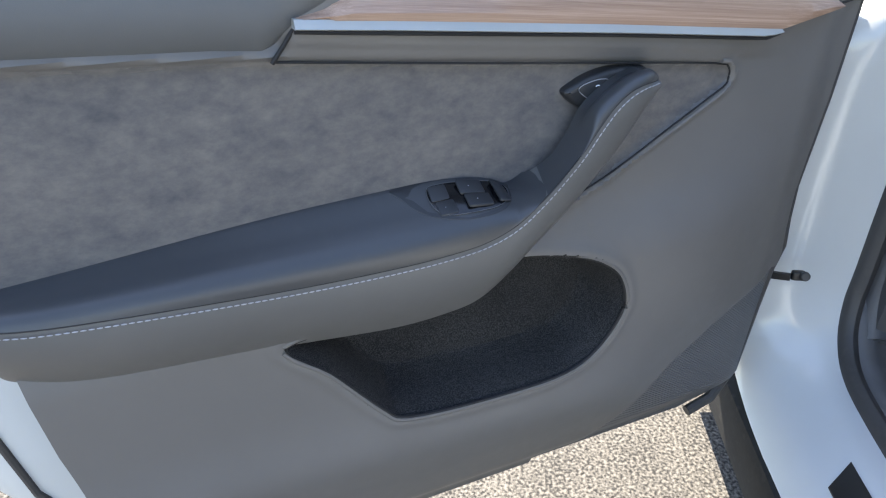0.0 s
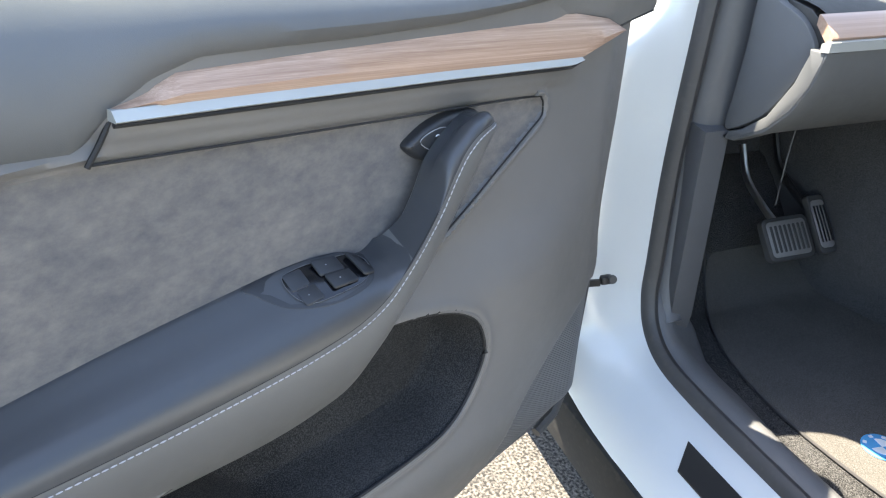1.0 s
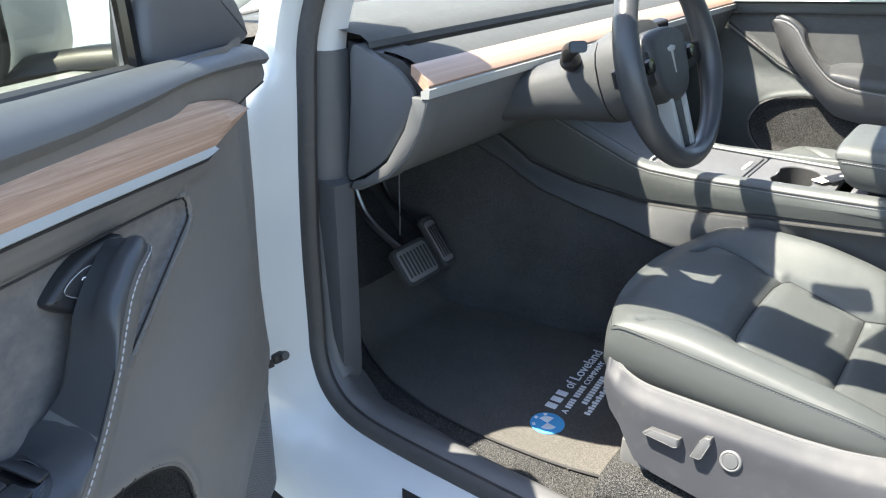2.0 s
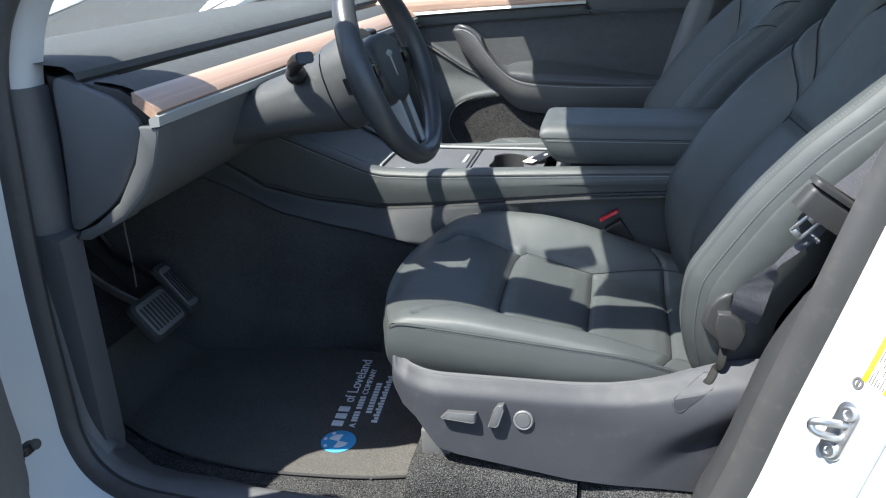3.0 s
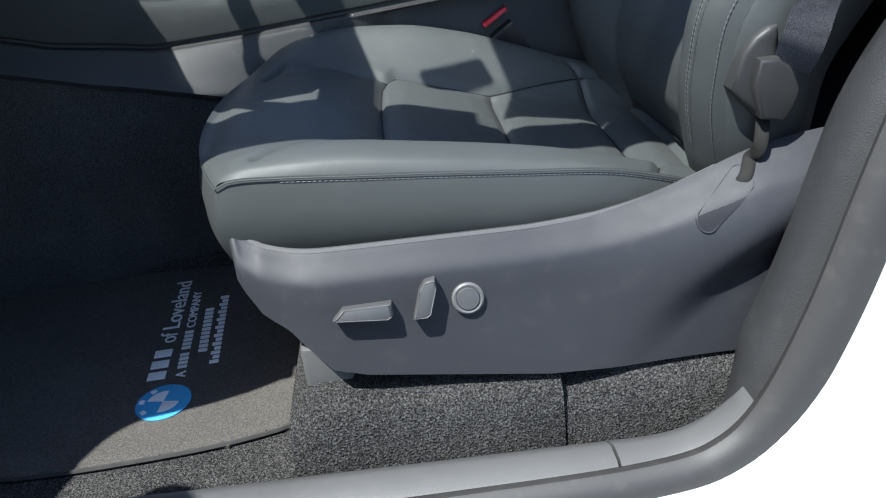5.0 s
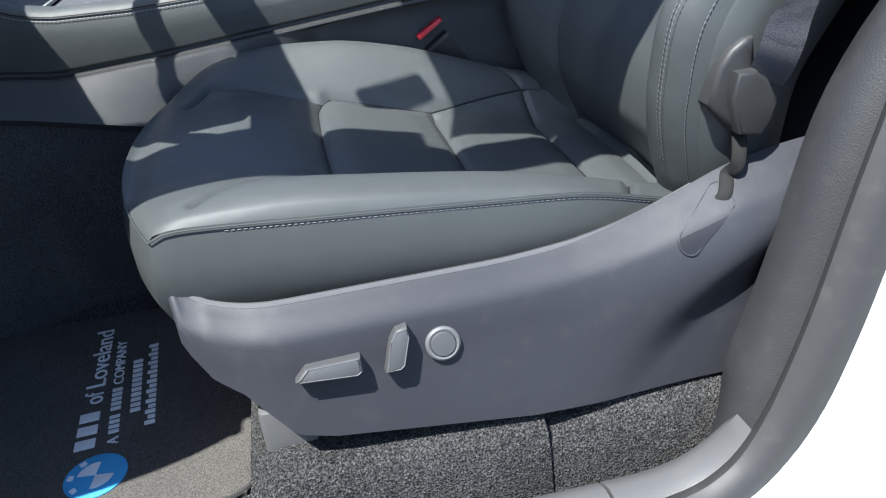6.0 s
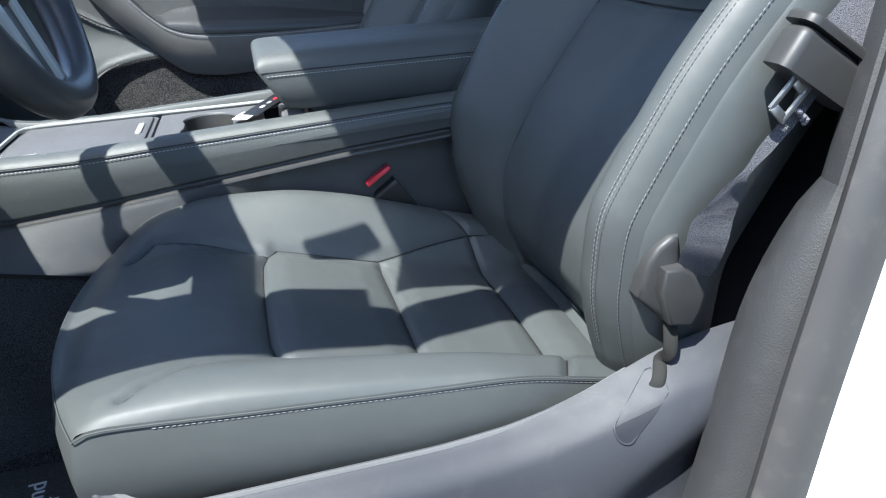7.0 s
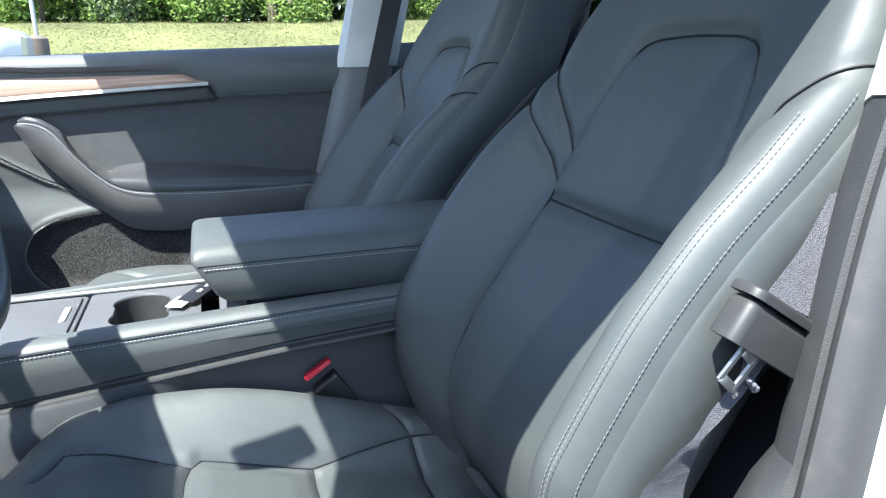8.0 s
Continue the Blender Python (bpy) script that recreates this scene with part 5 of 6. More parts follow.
bm = quilt(np.linspace(0.012, 0.72, 150), np.linspace(0, 1, 60), valance, [])["rest"]
bmesh.ops.solidify(bm, geom=bm.faces[:], thickness=-0.004)
part("side_valance", bm, SEAT_PLASTIC, driver, "grey grained plastic seat side cover")
part("valance_edge", tube([(x, -0.6345 + 0.034 * float(1 - sm(x, 0.0, 0.12)) ** 2, float(smooth_between(VAL_TOP, x)) + 0.0005) for x in np.linspace(0.016, 0.48, 60)], 0.0026, 6), PLASTIC_LIGHT, driver, "pale thin upper edge")


def on_valance(x, z):
    lo, hi = along(VAL_LOW, x), float(smooth_between(VAL_TOP, x))
    return float(valance(np.array([[x, (z - lo) / (hi - lo)]]), None)[0, 1])


def val_put(a, b, c):
    return (a - 0.002, on_valance(0.17, 0.585) + 0.3 * (b - 0.585) - c * 0.957, b + c * 0.287 + 0.002)


SWITCH_EDGE = surface("satin grey switch edge", (0.15, 0.152, 0.155), 0.5, metal=0.1, grain=600, bump=0.05, var=0.05)
SWITCH_GREY = surface("grey switch plastic", (0.075, 0.075, 0.077), 0.5, grain=1100, bump=0.3, var=0.06)


def switch(outline, high, text):
    sw = part("seat_switch", slab(outline, -0.004, high, val_put, 0.004, 3), SWITCH_GREY, driver, text)
    o = np.array(outline)
    c = o.mean(0)
    part("switch_face", slab((c + (o - c) * 0.86).tolist(), high - 0.001, high + 0.0006, val_put, 0.0005), PLASTIC, sw)
    part("switch_rim", tube([val_put(*(c + (q - c) * 0.9), high + 0.0002) for q in o], 0.0006, 5, True), SWITCH_EDGE, sw)


switch([(0.106, 0.578), (0.116, 0.588), (0.163, 0.5895), (0.164, 0.577), (0.160, 0.5745)], 0.019, "long grey seat position switch")
switch([(0.182, 0.571), (0.190, 0.598), (0.196, 0.606), (0.206, 0.608), (0.207, 0.600), (0.199, 0.574), (0.195, 0.571)], 0.019, "upright grey backrest switch")
bc = Vector(val_put(0.236, 0.5835, 0.0))
knob = part("lumbar_button", lathe([(0.0115, 0.0), (0.0115, 0.008), (0.0105, 0.0095), (0.0, 0.010)], bc, (0, -0.957, 0.287), 28), PLASTIC, driver, "round lumbar button")
part("button_ring", lathe([(0.0116, 0.0), (0.0118, 0.008), (0.0138, 0.0088), (0.0155, 0.0075), (0.0162, 0.0)], bc, (0, -0.957, 0.287), 28), SWITCH_EDGE, knob, "silver ring")
part("seat_rail", block(0.088, -0.640, 0.515, 0.05, 0.03, 0.045, 0.003), PLASTIC_LIGHT, driver, "grey seat rail end cap")
def on_slot(a, b, c):
    x, z = 0.480 + a * 0.75 - b * 0.66, 0.662 + a * 0.66 + b * 0.75
    return (x, on_valance(x, min(z, float(smooth_between(VAL_TOP, x)) - 0.003)) - 0.0052 - c, z)


part("belt_anchor_slot", loft([[on_slot(a, k * 0.0078 * math.sqrt(max(0.0, 1 - max(0.0, (abs(a) - 0.0265) / 0.0085) ** 2)), 0.0008) for k in np.linspace(-1, 1, 7)] for a in np.linspace(-0.0349, 0.0300, 25)], closed=False), SLOT, driver, "dark slot for the belt anchor")
part("slot_rim", tube([on_slot(a, b, 0.0002) for a, b in rounded(0.066, 0.0165, 0.008, 6, -0.002)], 0.0012, 6, True), SEAT_PLASTIC, driver, "rounded slot edge")

row, size = along_row((-0.157, -0.463), (-0.175, -0.202))
letter_bars(row, 0.0, 0.076, 0.0235, 3)
part("printed_word", lettering("of", row, 0.090, 0.115, 0.0235), WHITE_INK, mat)
part("printed_word", lettering("Loveland", row, 0.126, size, 0.0235), WHITE_INK, mat)
row, size = along_row((-0.131, -0.459), (-0.152, -0.238))
part("printed_word", lettering("A", row, 0.0, 0.013, 0.0125), WHITE_INK, mat)
letter_bars(row, 0.019, 0.056, 0.0125, 4)
letter_bars(row, 0.063, 0.112, 0.0125, 5)
part("printed_word", lettering("COMPANY", row, 0.120, size, 0.0125), WHITE_INK, mat)
row, size = along_row((-0.112, -0.407), (-0.123, -0.291))
letter_bars(row, 0.0, size, 0.0125, 11)
row, size = along_row((-0.091, -0.437), (-0.106, -0.259))
letter_bars(row, 0.0, size, 0.0125, 17, 0.72)
BADGE = (-0.147, -0.508)
print_on("badge_ring", disc(0.0345, *BADGE), BLUE_INK)
for a0 in (82, 262):
    part("badge_quarter", slab(wedge_of(0.0205, *BADGE, a0, a0 + 90), 0, 0.0016, lambda a, b, c: (a, b, mat_z(a) + 0.0042 + c), 0.0003), WHITE_INK, mat)
for g in (128, 175, 222):
    c0, s0 = math.cos(radians(g)), math.sin(radians(g))
    part("badge_mark", slab(rounded(0.0065, 0.0075, 0.001, 2), 0, 0.0014, lambda a, b, c: (BADGE[0] + 0.0275 * c0 + a * c0 - b * s0, BADGE[1] + 0.0275 * s0 + a * s0 + b * c0, mat_z(BADGE[0]) + 0.0042 + c), 0.0003), WHITE_INK, mat)

# ---- centre console ----
console = thing("centre_console", "black vinyl centre console with a tray, cup holders and padded armrest", "console", (0.2, 0.0, 0.4))
CON_TOP = [(-0.95, 1.05), (-0.62, 1.0), (-0.49, 0.955), (-0.36, 0.905), (-0.26, 0.860), (-0.19, 0.829), (-0.15, 0.820), (-0.05, 0.819), (0.07, 0.825), (0.38, 0.838), (0.6, 0.845)]
CON_SEAM = [(-0.95, 1.0), (-0.62, 0.93), (-0.49, 0.842), (-0.41, 0.788), (-0.3, 0.757), (-0.16, 0.738), (-0.02, 0.748), (0.1, 0.760), (0.3, 0.780), (0.6, 0.80)]
CON_LOW = [(-0.95, 0.94), (-0.62, 0.86), (-0.47, 0.788), (-0.37, 0.733), (-0.25, 0.700), (-0.1, 0.668), (0.1, 0.62), (0.6, 0.56)]


def con_side(s):
    """Upper padded side, seam ledge and lower side, for one side."""
    xs = np.linspace(-0.95, 0.6, 70)
    upper, ledge, lower, base = [], [], [], []
    for x in xs:
        t, m, l = along(CON_TOP, x), along(CON_SEAM, x), along(CON_LOW, x)
        w = along([(-0.6, 0.20), (-0.45, 0.17), (-0.2, 0.135), (0.6, 0.135)], x)
        upper.append([(x, s * y, z) for y, z in ((w - 0.037, 0.805 if x > -0.17 else t), (w - 0.035, t - 0.003), (w - 0.032, t + 0.0005), (w - 0.02, t + 0.0015), (w - 0.008, t - 0.002), (w - 0.001, t - 0.010), (w + 0.002, t - 0.03), (w + 0.002, m + 0.03), (w - 0.002, m + 0.006), (w - 0.008, m + 0.001))])
        ledge.append([(x, s * y, z) for y, z in ((w - 0.008, m + 0.002), (w - 0.007, m - 0.002), (w - 0.001, m - 0.003), (w + 0.002, m - 0.004), (w + 0.003, m - 0.007))])
        k = w + 0.003 - 0.04 * float(sm(x, 0.12, 0.30)) + 0.030 * float(1 - sm(x, -0.10, 0.10))       # the side steps in beside the seats
        lower.append([(x, s * y, z) for y, z in ((w + 0.0025, m - 0.006), (min(k, w + 0.006), m - 0.013), (0.45 * w + 0.55 * k, 0.5 * (m + l)), (k - 0.002, l + 0.004), (k - 0.008, l - 0.004), (k - 0.02, l - 0.006))])
        base.append([(x, s * y, z) for y, z in ((k - 0.012, l + 0.002), (k - 0.018, l - 0.03), (k - 0.02, 0.36))])
    part("padded_side", loft(upper, closed=False), VINYL, console, "padded black vinyl console side")
    part("ledge", loft(ledge, closed=False), POD_GREY, console, "dark groove under the padded side")
    part("lower_side", loft(lower, closed=False), LOWER_SIDE, console, "grey plastic lower console side")
    part("console_base", loft(base, closed=False), POCKET, console, "black felt base of the console")
    line = [(x, s * (along([(-0.6, 0.20), (-0.45, 0.17), (-0.2, 0.135), (0.6, 0.135)], x) + 0.001), along(CON_TOP, x) - 0.013) for x in xs[22:]]
    part("stitching", stitches(line, 0.0052, 0.0036, 0.0006), THREAD, console, "grey stitching")
    seam = [(x, y - s * 0.0006, z + 0.005) for x, y, z in line]
    part("seam", tube(seam, 0.0008, 5), SEAM, console)


con_side(-1)
con_side(1)
part("console_ramp", loft([[(x, y, along(CON_TOP, x) + 0.0 - 0.010 * (1 - (y / 0.2) ** 2)) for y in np.linspace(-along([(-0.6, 0.17), (-0.2, 0.103)], x), along([(-0.6, 0.17), (-0.2, 0.103)], x), 9)] for x in np.linspace(-0.6, -0.165, 14)], closed=False), VINYL, console, "black vinyl slope below the dash")
part("tray_plate", block(-0.064, 0, 0.802, 0.205, 0.202, 0.018, 0.004), PLASTIC, console, "grey console top plate")
part("rear_plate", block(0.41, 0, 0.802, 0.37, 0.202, 0.018, 0.004), PLASTIC, console, "grey console top plate")
part("tray_lid", block(-0.06, 0.0, 0.8125, 0.185, 0.17, 0.006, 0.003), PLASTIC, console, "grey sliding lid")
for s in (-1, 1):
    part("silver_edge", tube([(-0.10 if s < 0 else 0.24, s * 0.097, 0.8165), (-0.14, s * 0.099, 0.8155), (-0.158, s * 0.09, 0.8155), (-0.164, s * 0.07, 0.8155), (-0.165, 0, 0.8155)], 0.003, 8), SILVER, console, "satin silver edging")
part("lid_pull", block(0.020, 0.0, 0.8165, 0.009, 0.062, 0.003, 0.0014), SILVER, console, "silver lid pull")
def cup_plate():
    """Plate with one opening the shape of two joined rounds, and its wall."""
    two = [(0.118 + 0.040 * math.cos(g), -0.034 + 0.040 * math.sin(g)) for g in np.linspace(radians(-205), radians(25), 22)] + [(0.118 + 0.040 * math.cos(g), 0.034 + 0.040 * math.sin(g)) for g in np.linspace(radians(-25), radians(205), 22)]
    frame_pts = []
    for x, y in two:
        dx, dy = x - 0.118, y
        k = min((0.082 if dx > 0 else 0.075) / (abs(dx) + 1e-9), 0.101 / (abs(dy) + 1e-9))
        frame_pts.append((0.118 + dx * k, dy * k))
    ring_of = lambda pts, z: [(x, y, z) for x, y in pts]
    small = [(0.118 + (x - 0.118) * 0.965, y * 0.98) for x, y in two]
    low = [(0.118 + (x - 0.118) * 0.85, y * 0.92) for x, y in two]
    top = loft([ring_of(frame_pts, 0.800), ring_of(frame_pts, 0.8125), ring_of(two, 0.8125), ring_of(small, 0.8105), ring_of(small, 0.802)], caps=False)
    well = loft([ring_of(small, 0.8095), ring_of(low, 0.742), [(0.118, y * 0.6, 0.741) for x, y in two]], caps=False)
    part("cup_plate", top, PLASTIC, console, "grey cup holder surround")
    part("cup_holder", well, POD_GREY, console, "dark joined pair of round cup wells")


cup_plate()
part("cup_floor", block(0.118, 0, 0.737, 0.16, 0.17, 0.006, 0.002), BLACK, console)
# armrest lid
loops = []
for x, g in ((0.196, 0.0), (0.1975, 0.45), (0.201, 0.75), (0.208, 0.93), (0.22, 1), (0.26, 1), (0.3, 1), (0.36, 1), (0.45, 1), (0.57, 1), (0.60, 0.9), (0.606, 0.5)):
    h = 0.012 * (1 - g)
    slant = 0.036 * (1 - float(sm(x, 0.22, 0.44)))
    rows = ((-0.086, 0.836 + h), (-0.102, 0.840 + h), (-0.1095, 0.852), (-0.112, 0.870), (-0.1125, 0.893), (-0.1115, 0.8965), (-0.110, 0.904 - 0.3 * h), (-0.102, 0.9145 - h), (-0.085, 0.919 - h), (-0.05, 0.921 - h))
    loops.append([(x + slant * (0.90 - z) / 0.06 * (z < 0.90), y * (1 - 1.6 * h), z) for y, z in rows + tuple((-y, z) for y, z in reversed(rows))])
rest = part("armrest", loft(loops), VINYL, console, "padded black vinyl armrest lid")
part("stitching", stitches([(x, -0.1132, 0.8895) for x in np.linspace(0.208, 0.6, 30)], 0.0052, 0.0036, 0.0006), THREAD, rest, "grey stitching")
part("seam", tube([(x, -0.1122, 0.8950) for x in np.linspace(0.203, 0.6, 20)], 0.0008, 5), SEAM, rest)
part("armrest_base", block(0.43, 0, 0.826, 0.34, 0.17, 0.034, 0.004), BLACK, console, "black armrest bin")

# key tag lying at the cup holder
tag = thing("key_tag", "black printed key tag with a pale paper label", "key tag", (0.19, 0.02, 0.82))
part("card", slab(rounded(0.100, 0.030, 0.003, 3), 0, 0.0015, lambda a, b, c: (0.205 + a * 0.55 - b * 0.84, 0.028 + a * 0.84 + b * 0.55, 0.824 + 0.10 * a + c), 0.0005), BLACK, tag, "black printed card")
part("paper", slab(rounded(0.04, 0.026, 0.002, 2), 0, 0.001, lambda a, b, c: (0.172 + a * 0.45 - b * 0.89, -0.012 + a * 0.89 + b * 0.45, 0.8195 + 0.05 * a + c), 0.0003), CREAM, tag, "pale paper label")
for k in range(3):
    part("printed_bar", slab(rounded(0.010, 0.006, 0.001, 2, -0.01 + 0.02 * k, 0), 0.0012, 0.0019, lambda a, b, c: (0.205 + a * 0.55 - b * 0.84, 0.028 + a * 0.84 + b * 0.55, 0.824 + 0.10 * a + c), 0.0002), (WHITE_INK, THREAD, RED)[k], tag)

# seat belt buckle beside the console
buckle = thing("belt_buckle", "black belt buckle with a red release button", "belt buckle", (0.38, -0.12, 0.7))


def tilted(cx, cy, cz, dx, dz):
    k = math.hypot(dx, dz)
    ex, ez = dx / k, dz / k
    return lambda a, b, c: (cx + a * ex - c * ez, cy + b, cz + a * ez + c * ex)


T = tilted(0.381, -0.118, 0.677, -0.42, 0.6)
part("housing", slab(rounded(0.095, 0.026, 0.006, 4), -0.020, 0.020, T, 0.004), BLACK, buckle, "black buckle housing")
T2 = tilted(0.347, -0.120, 0.734, 0.42, 0.28)
part("release_button", slab(rounded(0.043, 0.016, 0.003, 3), -0.002, 0.004, T2, 0.002), RED, buckle, "red release button")

# ---- dashboard ----
dash = thing("dashboard", "dark dashboard with a wood strip and silver edge", "dashboard", (-0.5, 0.0, 0.9))
ys = np.linspace(-0.715, 0.74, 25)


def across(rows, closed=False, ends=1.0):
    return loft([[(x, y * ends, z) for x, z in rows] for y in ys], closed=closed)


part("lower_dash", across([(-0.282, 1.050), (-0.283, 1.035), (-0.296, 0.995), (-0.322, 0.953), (-0.36, 0.915), (-0.41, 0.884), (-0.46, 0.872), (-0.60, 0.87), (-0.80, 0.88)]), DASH_SOFT, dash, "dark grey soft lower dash")
part("wood_trim", loft([[(x, max(y, -0.712 + 0.22 * (-0.277 - x)), z) for x, z in ((-0.279, 1.065), (-0.277, 1.069), (-0.281, 1.075), (-0.298, 1.087), (-0.316, 1.0955), (-0.319, 1.095), (-0.320, 1.08), (-0.29, 1.06))] for y in ys]), WOOD_DASH, dash, "open-pore brown wood strip")
part("silver_edge", loft([[(x, y, z) for x, z in ((-0.274, 1.050), (-0.273, 1.064), (-0.279, 1.0655), (-0.29, 1.06), (-0.29, 1.048))] for y in np.linspace(-0.716, 0.743, 25)]), SILVER, dash, "satin silver edge")
part("vent_slot", across([(-0.336, 1.098), (-0.345, 1.070), (-0.40, 1.070), (-0.405, 1.118)], ends=0.965), BLACK, dash, "black full-width vent slot")
part("vent_shelf", across([(-0.3185, 1.0945), (-0.335, 1.101), (-0.36, 1.106), (-0.385, 1.108), (-0.387, 1.098), (-0.335, 1.09)], ends=0.965), DASH_TOP, dash, "dark smooth shelf above the wood")
part("top_pad", across([(-0.402, 1.112), (-0.405, 1.122), (-0.42, 1.131), (-0.50, 1.138), (-0.8, 1.125), (-1.1, 1.06)], ends=0.985), DASH_TOP, dash, "soft dark dash top")
cap = spline([(-0.436, 1.114), (-0.391, 1.100), (-0.351, 1.085), (-0.322, 1.060), (-0.316, 1.040), (-0.334, 0.998), (-0.374, 0.936), (-0.42, 0.900), (-0.458, 0.886), (-0.452, 0.95), (-0.444, 1.03)], 4, True)
part("end_cap", slab([tuple(q) for q in cap], -0.66, -0.702, lambda a, b, c: (a, c - 0.08 * (-0.32 - a), b), -0.004), DASH_SOFT, dash, "removable dark side cover")
part("end_frame", slab([(-0.46, 1.118), (-0.345, 1.098), (-0.29, 1.066), (-0.284, 1.046), (-0.30, 0.998), (-0.33, 0.95), (-0.37, 0.91), (-0.43, 0.876), (-0.47, 0.872)], -0.62, -0.694, lambda a, b, c: (a, c, b), -0.003), BLACK, dash, "dark gap round the side cover")
part("end_lip", slab([(-0.277, 1.048), (-0.290, 1.0), (-0.320, 0.948), (-0.364, 0.905), (-0.43, 0.870), (-0.452, 0.868), (-0.446, 0.883), (-0.418, 0.894), (-0.368, 0.931), (-0.327, 0.994), (-0.310, 1.040), (-0.311, 1.048)], -0.68, -0.714, lambda a, b, c: (a, c, b), -0.003), DASH_SOFT, dash, "grey edge of the lower dash")
part("knee_panel", across([(-0.45, 0.872), (-0.5, 0.86), (-0.7, 0.86), (-0.9, 0.9)]), BLACK, dash)

# unseen plate, added only to throw a small shadow on the driver's seat
caster = thing("shadow_caster", "small unseen plate added under the header to cast a patch of shade", "sun visor", (-0.03, -0.47, 1.41))
part("caster_plate", slab(rounded(0.084, 0.034, 0.006, 4), 0, 0.012, lambda a, b, c: (-0.034 + a * 0.98 - b * 0.12, -0.468 + a * 0.2 + b, 1.405 + 0.3 * a + c), 0.004), LINER, caster)

# ---- steering column and wheel ----
column = thing("steering_column", "grey steering column shroud with a stalk", "steering column", (-0.2, -0.37, 1.0))
ax = Vector((math.cos(radians(20)), 0, math.sin(radians(20))))          # towards the driver
HUB = Vector((-0.052, -0.37, 1.077))
upw = Vector((-math.sin(radians(20)), 0, math.cos(radians(20))))


def at_wheel(f, s, u):
    return HUB + ax * f + Vector((0, s, 0)) + upw * u


def oval(f, w, h, du=0.0, n=20, k=2.6):
    out = []
    for i in range(n):
        g = 2 * math.pi * i / n
        c, s = math.cos(g), math.sin(g)
        out.append(at_wheel(f, w * math.copysign(abs(c) ** (2 / k), c), du + h * math.copysign(abs(s) ** (2 / k), s)))
    return out


part("shroud", loft([oval(-0.30, 0.085, 0.045, 0.012), oval(-0.18, 0.085, 0.054, 0.0), oval(-0.10, 0.088, 0.070, -0.006), oval(-0.075, 0.089, 0.077, -0.005)]), COLUMN_GREY, column, "grey column shroud")
part("gap_ring", loft([oval(-0.077, 0.084, 0.072, -0.005), oval(-0.070, 0.084, 0.072, -0.005)]), BLACK, column)
part("shroud_collar", loft([oval(-0.072, 0.089, 0.078, -0.004), oval(-0.03, 0.092, 0.082, 0.0), oval(-0.018, 0.088, 0.078, 0.0), oval(-0.012, 0.07, 0.06, 0.0)]), COLUMN_GREY, column, "grey column collar")


def stalk(s, reach):
    """Control stalk on one side of the column: -1 for the door side."""
    def at(x, y, z):
        return Vector((x, -0.37 + s * y, z))
    part("stalk_base", lathe([(0.0, -0.016), (0.016, -0.012), (0.018, 0.0), (0.014, 0.011), (0.009, 0.016)], at(-0.176, 0.088, 1.081), (0.1, s, 0.1), 18), BLACK, column, "black stalk ball")
    arm = [at(-0.176, 0.098, 1.083), at(-0.168, 0.112, 1.094), at(-0.156, 0.128, 1.105), at(-0.140, 0.128 + 0.55 * (reach - 0.128), 1.1135), at(-0.126, reach, 1.118)]
    lever = part("stalk", sweep(arm, lambda t: [(a * (0.5 + 0.5 * min(1, 1.6 * t)), b * (0.6 + 0.4 * t)) for a, b in rounded(0.030, 0.018, 0.006, 3)]), BLACK, column, "black control stalk")
    part("stalk_tip", sweep([arm[-1], arm[-1].lerp(arm[-2], -0.10)], [(0.86 * a, 0.86 * b) for a, b in rounded(0.030, 0.018, 0.005, 3)]), GLOSS, lever, "glossy end of the stalk")


stalk(-1, 0.160)
stalk(1, 0.178)

wheel = thing("steering_wheel", "dark grey leather steering wheel with silver spokes", "steering wheel", tuple(HUB))
rim_path = [at_wheel(0.02, 0.163 * math.sin(g), 0.162 * math.cos(g)) for g in np.linspace(0, 2 * math.pi, 61)[:-1]]
part("rim", sweep(rim_path, lambda t: ring(0.0175 + 0.002 * abs(math.sin(2 * math.pi * t)) ** 6, 14, 0.0185 + 0.004 * abs(math.sin(2 * math.pi * t)) ** 6), tuple(ax), True), VINYL_REST, wheel, "dark leather rim")
part("airbag_cover", slab([tuple(q) for q in spline([(-0.07, 0.045), (0.0, 0.058), (0.07, 0.045), (0.072, -0.01), (0.05, -0.055), (0.0, -0.068), (-0.05, -0.055), (-0.072, -0.01)], 4, True)], -0.03, 0.022, lambda a, b, c: at_wheel(c, a, b), 0.016, 4), POD_GREY, wheel, "dark round hub cover")
for s in (-1, 1):
    part("spoke", slab([(s * 0.055, 0.03), (s * 0.16, 0.012), (s * 0.16, -0.014), (s * 0.055, -0.03)], -0.012, 0.014, lambda a, b, c: at_wheel(c, a, b), 0.004), BLACK, wheel, "black side spoke")
    part("scroll_button", lathe([(0.0, 0.01), (0.012, 0.009), (0.013, 0.0)], at_wheel(0.014, s * 0.088, 0.004), tuple(ax), 16), GLOSS, wheel, "round scroll button")
    part("lower_spoke_trim", slab([(s * 0.022, -0.055), (s * 0.034, -0.055), (s * 0.03, -0.158), (s * 0.018, -0.158)], -0.008, 0.018, lambda a, b, c: at_wheel(c, a, b), 0.003), SILVER, wheel, "satin silver spoke trim")
part("lower_spoke", slab([(-0.025, -0.05), (0.025, -0.05), (0.02, -0.158), (-0.02, -0.158)], -0.01, 0.012, lambda a, b, c: at_wheel(c, a, b), 0.004), BLACK, wheel, "black lower spoke")
